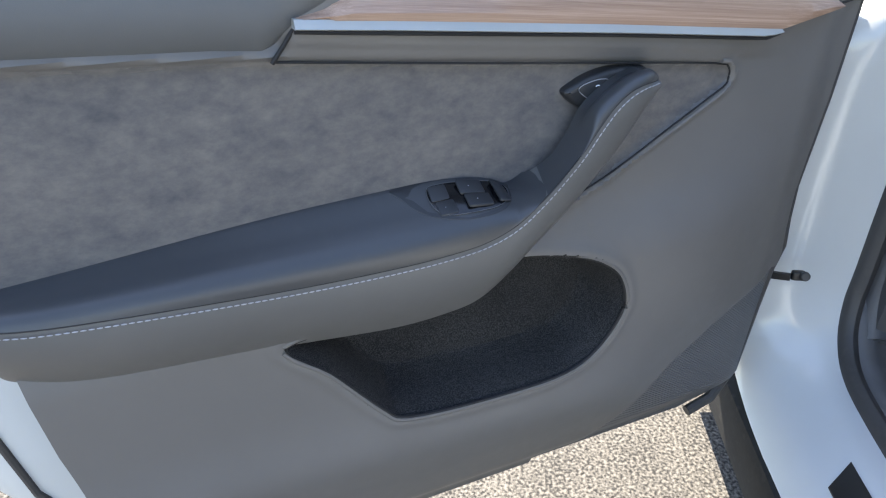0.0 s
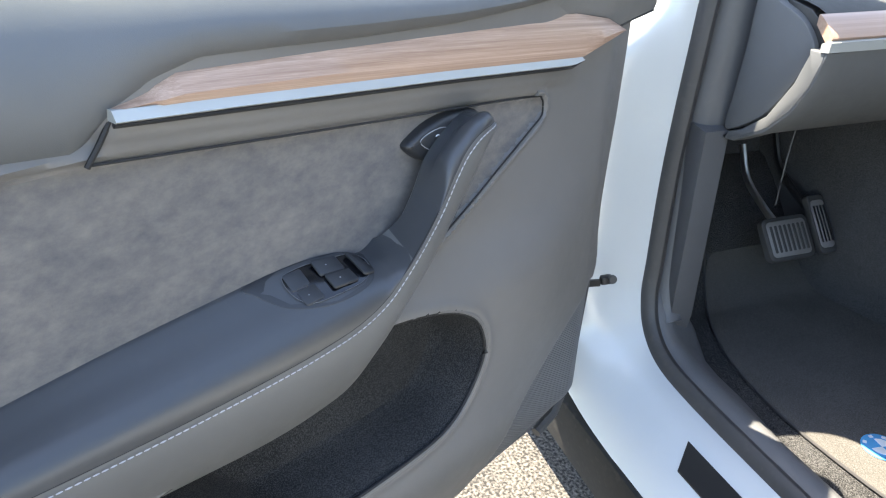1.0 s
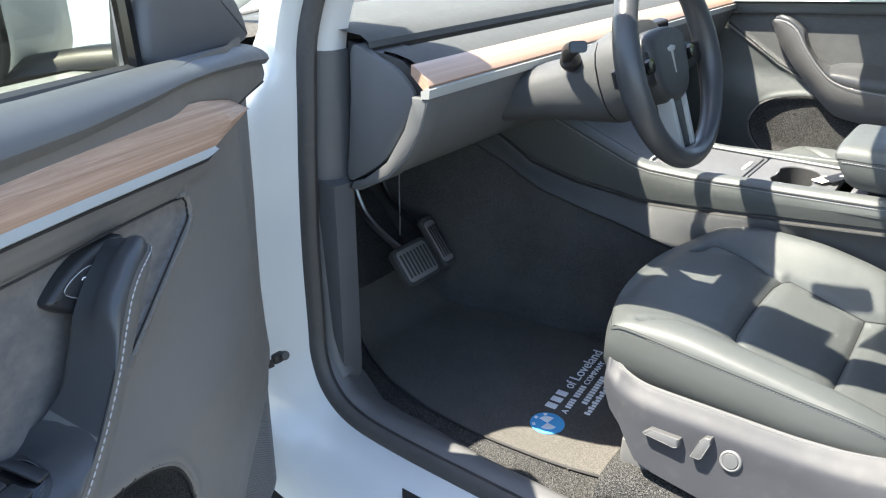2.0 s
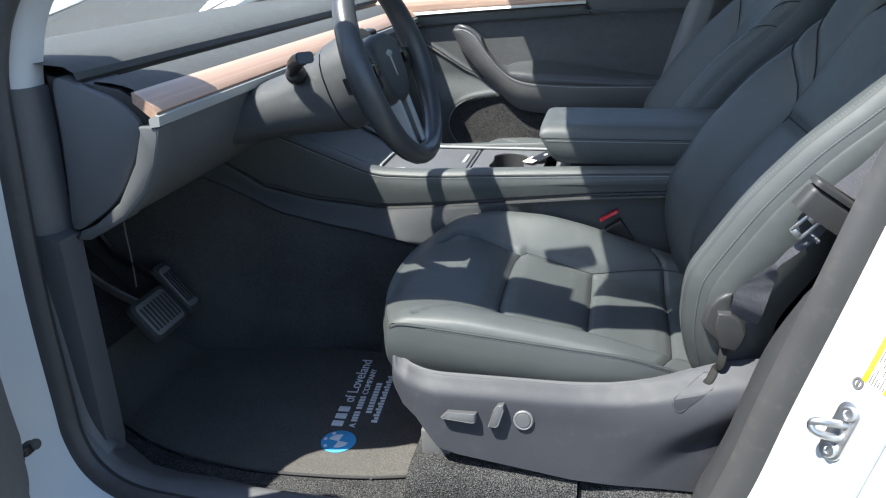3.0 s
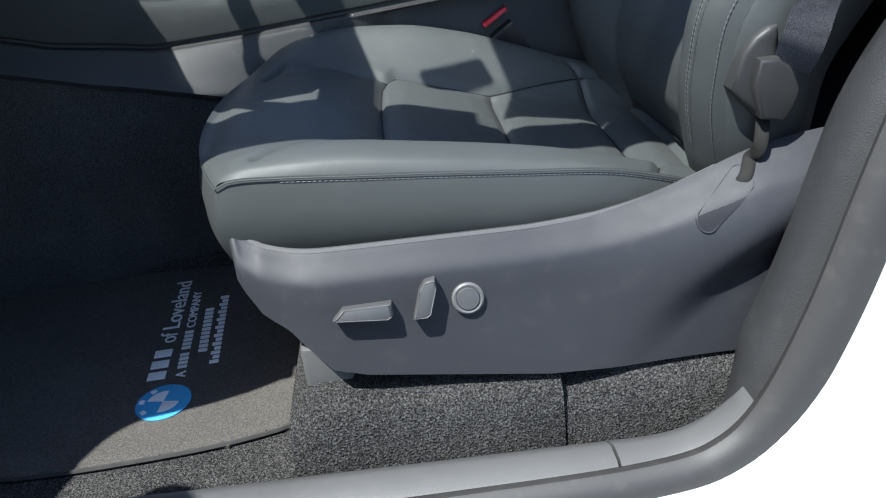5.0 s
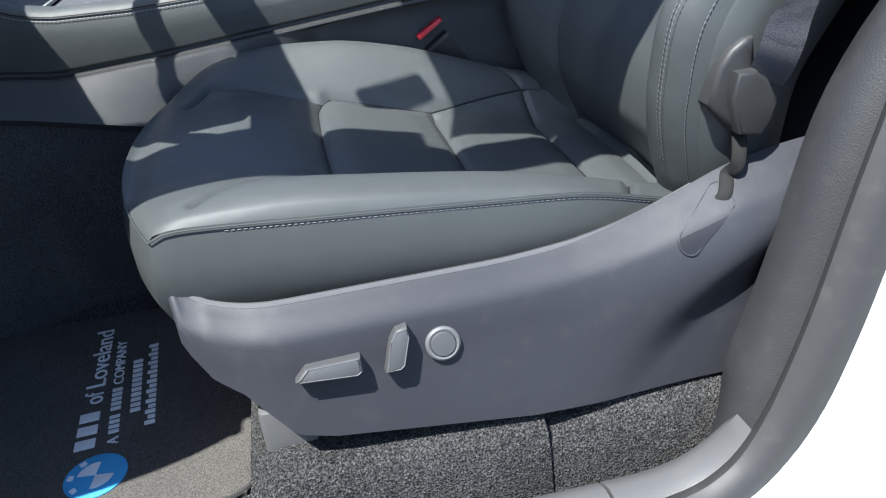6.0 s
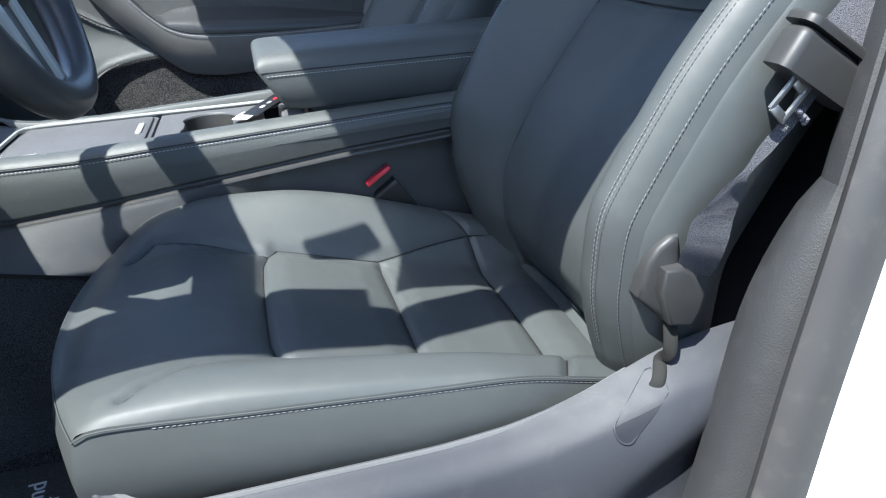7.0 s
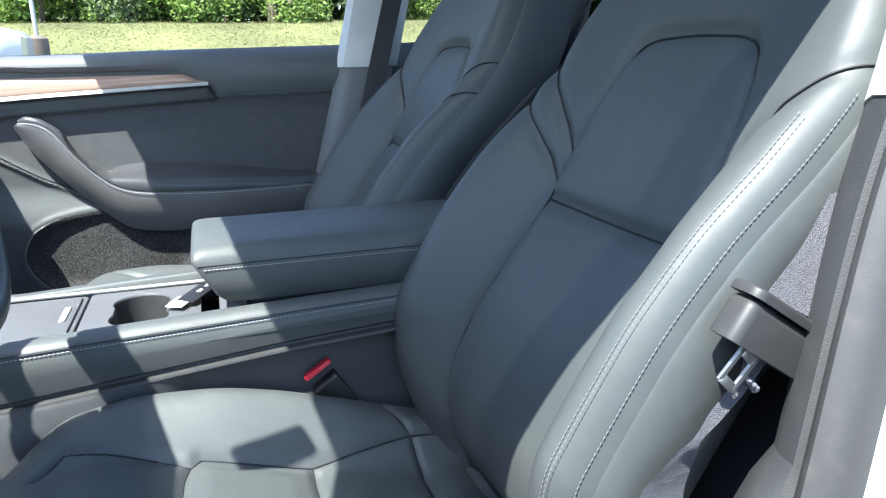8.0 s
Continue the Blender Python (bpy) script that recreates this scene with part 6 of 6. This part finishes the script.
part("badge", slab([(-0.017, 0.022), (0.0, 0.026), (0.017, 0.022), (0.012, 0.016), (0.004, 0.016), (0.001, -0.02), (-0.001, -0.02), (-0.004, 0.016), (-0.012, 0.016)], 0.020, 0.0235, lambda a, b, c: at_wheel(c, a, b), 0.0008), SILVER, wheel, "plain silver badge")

# ---- pedals ----
def pedal(name, cy, cx, cz, w, h, tilt, label, ribs):
    p = thing(name, label, "pedal", (cx, cy, cz), group="pedals")
    ex, ez = math.sin(radians(tilt)), math.cos(radians(tilt))
    put = lambda a, b, c: (cx - b * ex + c * ez, cy + a, cz + b * ez + c * ex)
    part("pad", slab(rounded(w, h, 0.016 if w > 0.06 else 0.01, 5), -0.012, 0.004, put, 0.004), RUBBER, p, "black rubber pad")
    part("metal_face", slab(rounded(w * 0.84, h * 0.82, 0.010, 4), 0.003, 0.0055, put, 0.0015), PEDAL, p, "grey metal face")
    for k in range(ribs):
        a = (k - (ribs - 1) / 2) * w * 0.78 / ribs
        part("rib", slab(rounded(w * 0.05, h * 0.62, 0.002, 2, a, 0), 0.005, 0.0075, put, 0.001), RUBBER, p)
    arm = [put(0, 0.02, -0.012), put(-0.006, 0.08, -0.04), put(-0.004, 0.16, -0.07), put(0, 0.24, -0.06)]
    part("arm", sweep(spline(arm, 5), ring(0.006, 8, 0.011)), STEEL if ribs > 5 else BLACK, p, "bent steel arm")
    return p


PEDAL = surface("worn grey metal", (0.32, 0.31, 0.30), 0.45, metal=0.6, grain=300, bump=0.1, var=0.15)
pedal("brake_pedal", -0.358, -0.600, 0.552, 0.125, 0.098, 38, "wide grey ribbed brake pedal on a bent arm", 8)
pedal("accelerator_pedal", -0.255, -0.615, 0.565, 0.046, 0.135, 38, "narrow grey ribbed accelerator pedal", 4)
part("wire", tube(spline([(-0.60, -0.40, 0.86), (-0.60, -0.412, 0.78), (-0.59, -0.425, 0.70), (-0.60, -0.415, 0.64)], 6), 0.0016, 6), PLASTIC_LIGHT, None, "thin grey wire hanging in the footwell", category="wire")

# ---- striker, label, check strap on the body ----
fr = min(range(count), key=lambda n: (AP[n] - Vector((0.585, -0.755, 0.73))).length)


def on_pillar(n_share, a, lift=0.0):
    """A place on the painted centre pillar: station as a height, share across the face."""
    n = min(range(step_b - 20, lowest_b), key=lambda k: abs(AP[k].z - n_share))
    m = n + 1 if AP[n].z > n_share else n - 1
    def at(k, b):
        b = min(b, 0.16)
        pr = paint_profile(k)
        q = float(np.interp(b, [0.02, 0.062, 0.105, 0.14], [0, 1, 2, 3]))
        a0, a1 = pr[1 + int(min(q, 2.999))], pr[2 + int(min(q, 2.999))]
        w = q - int(min(q, 2.999))
        ab = [a0[0] * (1 - w) + a1[0] * w, a0[1] * (1 - w) + a1[1] * w]
        return AP[k] + ab[0] * outward(k) + Vector((0, ab[1], 0))
    t = (n_share - AP[n].z) / ((AP[m].z - AP[n].z) or 1)
    p = at(n, a).lerp(at(m, a), t)
    u = (at(m, a) - at(n, a)).normalized() * (1 if AP[m].z > AP[n].z else -1)
    v = (at(n, 0.10) - at(n, 0.03)).normalized()
    nrm = u.cross(v)
    nrm = nrm if nrm.x < 0 or nrm.y < 0 and abs(nrm.y) > abs(nrm.x) else -nrm
    if nrm.dot(Vector((-0.4, -0.9, 0.1))) < 0:
        nrm = -nrm
    v = nrm.cross(u) if nrm.cross(u).dot(v) > 0 else u.cross(nrm)
    return p + nrm * lift, u, v.normalized(), nrm


striker = thing("door_striker", "bright steel door striker bolted to the white pillar", "striker", (0.63, -0.80, 0.70))
sp, su, sv, sn = on_pillar(0.744, 0.078)


def S(a, b, c):
    return sp + sv * a + su * b + sn * c


part("plate", slab(rounded(0.031, 0.076, 0.014, 6), -0.002, 0.004, S, 0.0015), STEEL, striker, "rounded steel plate")
for b in (-0.025, 0.025):
    bolt = part("bolt", lathe([(0.009, 0.0), (0.009, 0.004), (0.008, 0.006), (0.005, 0.006), (0.004, 0.004), (0.0, 0.004)], S(0.003, b, 0.004), tuple(sn), 16), STEEL, striker, "socket-head bolt")
part("loop", tube(spline([S(0.004, -0.008, 0.002), S(-0.002, -0.008, 0.024), S(-0.008, -0.006, 0.034), S(-0.012, 0.0, 0.036), S(-0.008, 0.006, 0.034), S(-0.002, 0.009, 0.024), S(0.004, 0.011, 0.002)], 4), 0.005, 10), STEEL, striker, "bent steel loop")
placard = thing("tyre_placard", "yellow and white tyre information label on the pillar", "label", (0.68, -0.80, 0.83))
lp, lu, lv, ln = on_pillar(0.858, 0.088)


def PL(a, b, c):
    return lp + lv * a + lu * b + ln * c


part("paper", slab(rounded(0.034, 0.106, 0.001, 2), 0.0006, 0.0014, PL, 0.0003), CREAM, placard, "pale paper")
part("yellow_band", slab(rounded(0.007, 0.106, 0.001, 2, -0.0135, 0.0), 0.001, 0.0018, PL, 0.0003), YELLOW, placard, "yellow title band")
part("yellow_band", slab(rounded(0.004, 0.106, 0.001, 2, 0.015, 0), 0.001, 0.0018, PL, 0.0003), YELLOW, placard, "yellow edge band")
rnd = random.Random(5)
for r0 in range(6):
    b = -0.052
    while b < 0.046:
        w = rnd.uniform(0.006, 0.02)
        part("printed_bar", slab(rounded(0.0014, w, 0.0005, 2, -0.0075 + r0 * 0.0037, b + w / 2), 0.001, 0.0017, PL, 0.0002), INK, placard)
        b += w + rnd.uniform(0.004, 0.014)
text = bpy.data.curves.new("title", "FONT")
text.body, text.size, text.align_x, text.align_y = "TIRE AND LOADING INFORMATION", 0.005, "CENTER", "CENTER"
text.extrude = 0.0001
title = new("title_text", text)
title.data.materials.append(INK)
mtx = Matrix((lu, -lv, ln)).transposed().to_4x4()
mtx.translation = PL(-0.0135, 0, 0.0021)
title.parent = placard
title.matrix_basis = WORLD_OF[placard].inverted() @ mtx
dot_p, dot_u, dot_v, dot_n = on_pillar(0.800, 0.068)
part("warning_dot", lathe([(0.0042, 0.0004), (0.0045, 0.0014), (0.0072, 0.0014), (0.0074, 0.0004)], dot_p, tuple(dot_n), 24, caps=False), INK, placard, "round dark pictogram")
part("pictogram_bar", slab(rounded(0.003, 0.008, 0.001, 3), 0.0004, 0.0013, lambda a, b, c: dot_p + dot_v * a + dot_u * b + dot_n * c, 0.0002), INK, placard)

strap = thing("check_strap", "black door check strap bolted to the front pillar", "check strap", (-0.42, -0.92, 0.63))
part("arm", sweep([(-0.47, -0.99, 0.622), (-0.448, -0.965, 0.627), (-0.434, -0.935, 0.632)], [(-0.003, -0.006), (0.003, -0.006), (0.003, 0.006), (-0.003, 0.006)]), BLACK, strap, "black strap arm")
part("bracket", block(-0.44, -0.92, 0.633, 0.014, 0.024, 0.014, 0.003), BLACK, strap, "black bracket")
part("bolt", lathe([(0.008, 0), (0.008, 0.005), (0.006, 0.007), (0.0, 0.007)], (-0.434, -0.912, 0.635), (1, -0.2, 0.3), 14), RUBBER, strap, "pivot bolt")

# ---- driver's seat belt ----
belt = thing("seat_belt", "grey woven seat belt hanging slack beside the seat", "seat belt", (0.6, -0.66, 0.9))


def ribbon(path, widths, ways, name="webbing"):
    """A strap: path points, half-widths and the direction of its width at each."""
    rows = []
    for q, w, d in zip(path, widths, ways):
        q, d = Vector(tuple(map(float, q))), Vector(tuple(map(float, d))).normalized()
        rows.append([q - d * w, q - d * w * 0.5, q, q + d * w * 0.5, q + d * w])
    bm = loft(rows, closed=False)
    bmesh.ops.solidify(bm, geom=bm.faces[:], thickness=0.0014)
    return part(name, bm, WEBBING, belt, "grey woven webbing")


def strap_path(pts, widths, ways, n=6):
    pp = spline(pts, n)
    ww = [float(x[0]) for x in spline([(w,) for w in widths], n)]
    dd = spline(ways, n)
    return ribbon(pp, ww, dd)


strap_path([(0.90, -0.60, 1.36), (0.843, -0.61, 1.25), (0.772, -0.63, 1.13), (0.682, -0.656, 1.013), (0.636, -0.664, 0.966)], [0.023, 0.023, 0.021, 0.020, 0.020], [(0.7, -0.7, -0.2)] * 2 + [(0.8, -0.5, -0.35), (0.82, -0.35, -0.45), (0.82, -0.3, -0.5)])
strap_path([(0.619, -0.660, 0.935), (0.611, -0.660, 0.921), (0.604, -0.660, 0.907), (0.582, -0.660, 0.884), (0.565, -0.659, 0.863), (0.556, -0.655, 0.848), (0.545, -0.652, 0.825), (0.541, -0.652, 0.806), (0.539, -0.646, 0.785), (0.538, -0.638, 0.770)],
           [0.010, 0.008, 0.006, 0.0055, 0.004, 0.016, 0.0225, 0.0225, 0.0225, 0.021],
           [(0.75, -0.3, -0.5), (0.72, -0.3, -0.6), (0.7, -0.3, -0.65), (0.7, -0.3, -0.65), (0.7, -0.1, -0.3), (0.85, 0.1, 0.1), (0.96, 0.15, -0.12), (0.96, 0.1, -0.2), (0.94, 0.1, -0.3), (0.92, 0.1, -0.35)])
part("webbing_knot", join(*[tube(spline([(0.602 + d, -0.664, 0.913 - 0.6 * d), (0.606 + d, -0.668, 0.909 - d), (0.608 + 0.6 * d, -0.664, 0.905 - d)], 4), 0.0022, 6) for d in (-0.003, 0.001, 0.004)]), WEBBING, belt, "frayed bunched webbing below the tongue")
TG = tilted(0.622, -0.664, 0.9475, 0.83, -0.55)
grip = part("tongue_grip", slab(rounded(0.086, 0.030, 0.009, 5), -0.022, 0.013, TG, 0.008, 3), POD_GREY, belt, "dark plastic tongue grip")
part("grip_lip", slab(rounded(0.092, 0.034, 0.010, 5), 0.0135, 0.0215, TG, 0.003, 3), POD_GREY, grip, "raised lip round the webbing")
TQ = lambda a, b, c: (0.603 + a * 0.66 + b * 0.62, -0.668 - c, 0.937 - a * 0.66 + b * 0.70)
part("tongue_plate", join(*[slab(o, -0.0013, 0.0013, TQ, 0.0005) for o in ([(-0.011, 0), (-0.0065, 0), (-0.0065, -0.033), (-0.011, -0.036)], [(0.0065, 0), (0.011, 0), (0.011, -0.036), (0.0065, -0.033)], [(-0.0065, -0.029), (0.0065, -0.029), (0.0085, -0.037), (-0.0085, -0.037)], [(-0.0065, 0.0), (0.0065, 0.0), (0.0065, -0.010), (-0.0065, -0.010)])]), STEEL, belt, "bright steel tongue")
def at_depth(a, b, c):
    return (a, c, b)


horn = [(0.484, 0.758), (0.487, 0.775), (0.491, 0.790), (0.500, 0.803), (0.511, 0.811), (0.519, 0.812), (0.521, 0.800), (0.521, 0.786), (0.534, 0.775), (0.545, 0.757), (0.541, 0.738), (0.531, 0.727), (0.509, 0.731)]
part("pretensioner_cover", slab(horn, -0.60, -0.645, at_depth, -0.005, 3), POD_GREY, belt, "dark plastic anchor cover")
part("cover_face", slab([(0.5015, 0.786), (0.5190, 0.7865), (0.5220, 0.783), (0.5295, 0.7785), (0.5420, 0.757), (0.5385, 0.740), (0.5305, 0.7275), (0.5095, 0.7315), (0.4985, 0.764)], -0.640, -0.656, at_depth, -0.004, 3), POD_GREY, belt, "faceted front of the anchor cover")
SLEEVE = surface("dark clear-sleeved strap", (0.016, 0.016, 0.015), 0.7, spec=0.15, grain=300, bump=0.3, var=0.25)
anchor_run = [(0.519, -0.636, 0.736), (0.515, -0.648, 0.716), (0.512, -0.652, 0.702)] + [(x, on_valance(x, z) - 0.0088, z) for x, z in ((0.508, 0.692), (0.504, 0.686), (0.499, 0.679))] + [(0.493, on_valance(0.493, 0.671) - 0.002, 0.671)]
part("anchor_strap", sweep(spline(anchor_run, 3), ring(0.0062, 12, 0.0014), up=(-0.45, -0.75, 0.5)), SLEEVE, belt, "dark strap in a clear sleeve")

# ---- far side of the cabin ----
part("centre_pillar_lining", loft([[(x + 0.55 * (z - 0.85) * 0.5, y, z) for x, y in ((0.47, 0.745), (0.485, 0.72), (0.51, 0.71), (0.60, 0.71), (0.63, 0.745))] for z in (0.36, 0.6, 0.85, 1.0, 1.128)], closed=False), PLASTIC_LIGHT, None, "grey plastic lining of the far centre pillar", kind="structure", category="pillar")
part("centre_pillar_fabric", loft([[(x + 0.55 * (z - 0.85) * 0.42, y - 0.001, z) for x, y in ((0.478, 0.745), (0.49, 0.718), (0.515, 0.708), (0.60, 0.708), (0.63, 0.745))] for z in (1.129, 1.25, 1.36, 1.48)], closed=False), PILLAR_FABRIC, None, "pale fabric upper lining of the far centre pillar", kind="structure", category="pillar")
part("rear_door_lining", loft([[(0.62, y, z), (1.4, y, z + 0.03), (2.3, y, z + 0.08)] for y, z in ((0.76, 0.36), (0.75, 0.9), (0.755, 1.13), (0.78, 1.18), (0.86, 1.17), (0.95, 0.9), (0.93, 0.4))], closed=False), PLASTIC, None, "dark lining of the far rear door", kind="structure", category="wall")
far_belt = thing("far_seat_belt", "dark seat belt hanging by the far pillar", "seat belt", (0.57, 0.69, 1.0))
bm = loft([[(x, 0.70, z), (x + 0.046, 0.698, z)] for x, z in ((0.56, 0.9), (0.58, 1.0), (0.62, 1.15), (0.66, 1.3))], closed=False)
bmesh.ops.solidify(bm, geom=bm.faces[:], thickness=0.0015)
part("webbing", bm, PLASTIC, far_belt, "dark webbing")
part("tongue", block(0.592, 0.69, 1.0, 0.03, 0.014, 0.03, 0.005), STEEL, far_belt, "steel tongue")

# ---- outside, beyond the far window ----
def leaf(name, col, var):
    """Leaves that let light through."""
    m, nodes, links, b = shader(name, 0.6)
    out = nodes["Material Output"]
    geo, ramp = nodes.new("ShaderNodeNewGeometry"), nodes.new("ShaderNodeMapRange")
    ramp.inputs["To Min"].default_value, ramp.inputs["To Max"].default_value = 1 - var, 1 + var
    links.new(geo.outputs["Random Per Island"], ramp.inputs["Value"])
    tint = nodes.new("ShaderNodeMix")
    tint.data_type, tint.blend_type = "RGBA", "MULTIPLY"
    tint.inputs["Factor"].default_value, tint.inputs[6].default_value = 1.0, (*col, 1)
    links.new(ramp.outputs["Result"], tint.inputs[7])
    links.new(tint.outputs[2], b.inputs["Base Color"])
    tr, mix = nodes.new("ShaderNodeBsdfTranslucent"), nodes.new("ShaderNodeMixShader")
    links.new(tint.outputs[2], tr.inputs["Color"])
    mix.inputs[0].default_value = 0.45
    links.new(b.outputs[0], mix.inputs[1])
    links.new(tr.outputs[0], mix.inputs[2])
    links.new(mix.outputs[0], out.inputs["Surface"])
    return m


LEAF = leaf("green foliage", (0.17, 0.26, 0.055), 0.4)
LEAF_DARK = leaf("dark green foliage", (0.075, 0.115, 0.04), 0.4)
BLADE = leaf("dry grass blades", (0.135, 0.138, 0.05), 0.2)
GRASS = surface("dry summer grass", (0.115, 0.12, 0.042), 0.9, grain=30, bump=0.0, var=0.35, big=0.35)
BARK = surface("grey bark", (0.12, 0.09, 0.07), 0.9, grain=40, bump=0.5, var=0.3)


def cards(n, spot, size, seed, rise=1.0):
    """Many small bent leaves in one bmesh."""
    rnd = random.Random(seed)
    verts, faces = [], []
    for _ in range(n):
        c, s = Vector(spot(rnd)), size * rnd.uniform(0.6, 1.4)
        a = Vector((rnd.gauss(0, 1), rnd.gauss(0, 1), rise * rnd.gauss(0, 1))).normalized()
        b = a.orthogonal().normalized() if rise > 0.9 else a.cross(Vector((0, 0, 1))).normalized()
        k = len(verts)
        verts += [c - a * s, c + b * s * 0.45, c + a * s, c - b * s * 0.45]
        faces.append((k, k + 1, k + 2, k + 3))
    me = bpy.data.meshes.new("scratch")
    me.from_pydata([tuple(v) for v in verts], [], faces)
    bm = bmesh.new()
    bm.from_mesh(me)
    bpy.data.meshes.remove(me)
    return bm


def tree(x, y, h, r, seed, leaf):
    z0 = float(ground_height(x, y))
    t = thing("tree", "leafy green tree behind the grass bank", "tree", (x, y, z0), group="trees behind the grass")
    rnd = random.Random(seed)
    trunk = [tube([(x, y, z0), (x + 0.05, y, z0 + 0.35 * h), (x + rnd.uniform(-0.3, 0.3), y, z0 + 0.8 * h)], 0.035 * h, 8)]
    clumps = []
    for _ in range(11):
        g, k = rnd.uniform(0, 6.28), rnd.uniform(0.08, 0.9)
        c = (x + r * 0.7 * math.cos(g), y + r * 0.7 * math.sin(g), z0 + h * k)
        clumps.append((c, r * rnd.uniform(0.35, 0.6)))
        trunk.append(tube([(x, y, z0 + h * 0.3), c], 0.012 * h, 6))
    part("trunk", join(*trunk), BARK, t, "grey trunk and limbs")

    def spot(q):
        c, s = q.choice(clumps)
        v = Vector((q.gauss(0, 1), q.gauss(0, 1), q.gauss(0, 0.8))).normalized() * s * q.uniform(0.4, 1.0)
        return Vector(c) + v
    part("crown", cards(7000, spot, 0.105, seed + 1), leaf, t, "uneven leafy crown", smooth=False)


for n, x in enumerate(np.linspace(-24, 34, 34)):
    tree(float(x) + 0.8 * math.sin(7 * n), 36.0 + 3.0 * math.sin(3.1 * n), 5.2 + 1.6 * math.sin(1.7 * n), 2.2, 10 + n, LEAF if n % 3 else LEAF_DARK)


def grass_spot(q):
    x, y = q.uniform(-22, 36), q.uniform(23.5, 34)
    return (x, y, float(ground_height(x, y)) + q.uniform(0.0, 0.07))


def woods_spot(q):
    x, y = q.uniform(-45, 70), q.uniform(44, 50)
    return (x, y, float(ground_height(x, y)) + q.uniform(0.0, 9.0) * (0.75 + 0.25 * math.sin(0.9 * x)))


part("far_woods", cards(60000, woods_spot, 0.42, 8), LEAF_DARK, None, "dense dark green woods behind the trees", smooth=False, kind="stuff", category="woods")
part("grass", cards(70000, grass_spot, 0.045, 3, 0.15), BLADE, None, "dry yellow-green grass on a bank", smooth=False, kind="stuff", category="grass")
bank = loft([[(x, y, float(ground_height(x, y)) + 0.02) for x in np.linspace(-40, 55, 12)] for y in np.linspace(23.5, 60, 24)], closed=False)
part("grass_bank", bank, GRASS, None, "sloping bank of dry grass", kind="structure", category="ground")

white_car = thing("parked_car", "white sedan parked beside the grass", "car", (-6.3, 21.5, 1.02))


def sedan(x):
    low, top = 0.35, along([(-2.3, 0.75), (-2.2, 0.92), (-1.3, 1.0), (-0.55, 1.38), (0.5, 1.43), (1.25, 1.1), (1.9, 1.02), (2.25, 0.95), (2.3, 0.8)], x)
    w = along([(-2.3, 0.7), (-1.9, 0.88), (1.9, 0.9), (2.3, 0.75)], x)
    return [(-6.3 + x, 21.5 + y, 1.02 + z) for y, z in ((-w * 0.9, low), (-w, 0.6), (-w * 0.97, min(top, 0.92)), (-w * 0.72, top), (w * 0.72, top), (w * 0.97, min(top, 0.92)), (w, 0.6), (w * 0.9, low))]


part("body", loft([sedan(x) for x in np.linspace(-2.3, 2.3, 30)]), PAINT, white_car, "white painted body")
part("side_window", slab([(-1.0, 0.98), (-0.5, 1.32), (0.45, 1.36), (1.1, 1.0)], 0.0, 0.02, lambda a, b, c: (-6.3 + a, 21.5 - 0.90 + 0.55 * (b - 0.92) - c, 1.02 + b), 0.005), GLOSS, white_car, "dark side windows")
for x in (-1.4, 1.4):
    part("wheel", lathe([(0.0, 0.1), (0.2, 0.1), (0.22, 0.12), (0.32, 0.11), (0.34, 0.0), (0.32, -0.1), (0.0, -0.1)], (-6.3 + x, 21.5 - 0.82, 1.02 + 0.34), (0, -1, 0), 24), BLACK, white_car, "black tyre and rim")
CONCRETE = surface("pale concrete", (0.13, 0.105, 0.085), 0.9, grain=60, bump=0.4)
block_post = thing("bollard", "short pale concrete bollard with a thin pole", "bollard", (-4.0, 22.9, 1.08))
part("base", lathe([(0.28, 0), (0.28, 0.75), (0.2, 0.82), (0, 0.82)], (-4.0, 22.9, 1.08), n=16), CONCRETE, block_post, "concrete base")
part("pole", tube([(-4.0, 22.9, 1.8), (-4.0, 22.9, 6.0)], 0.06, 8), SILVER, block_post, "thin metal pole")
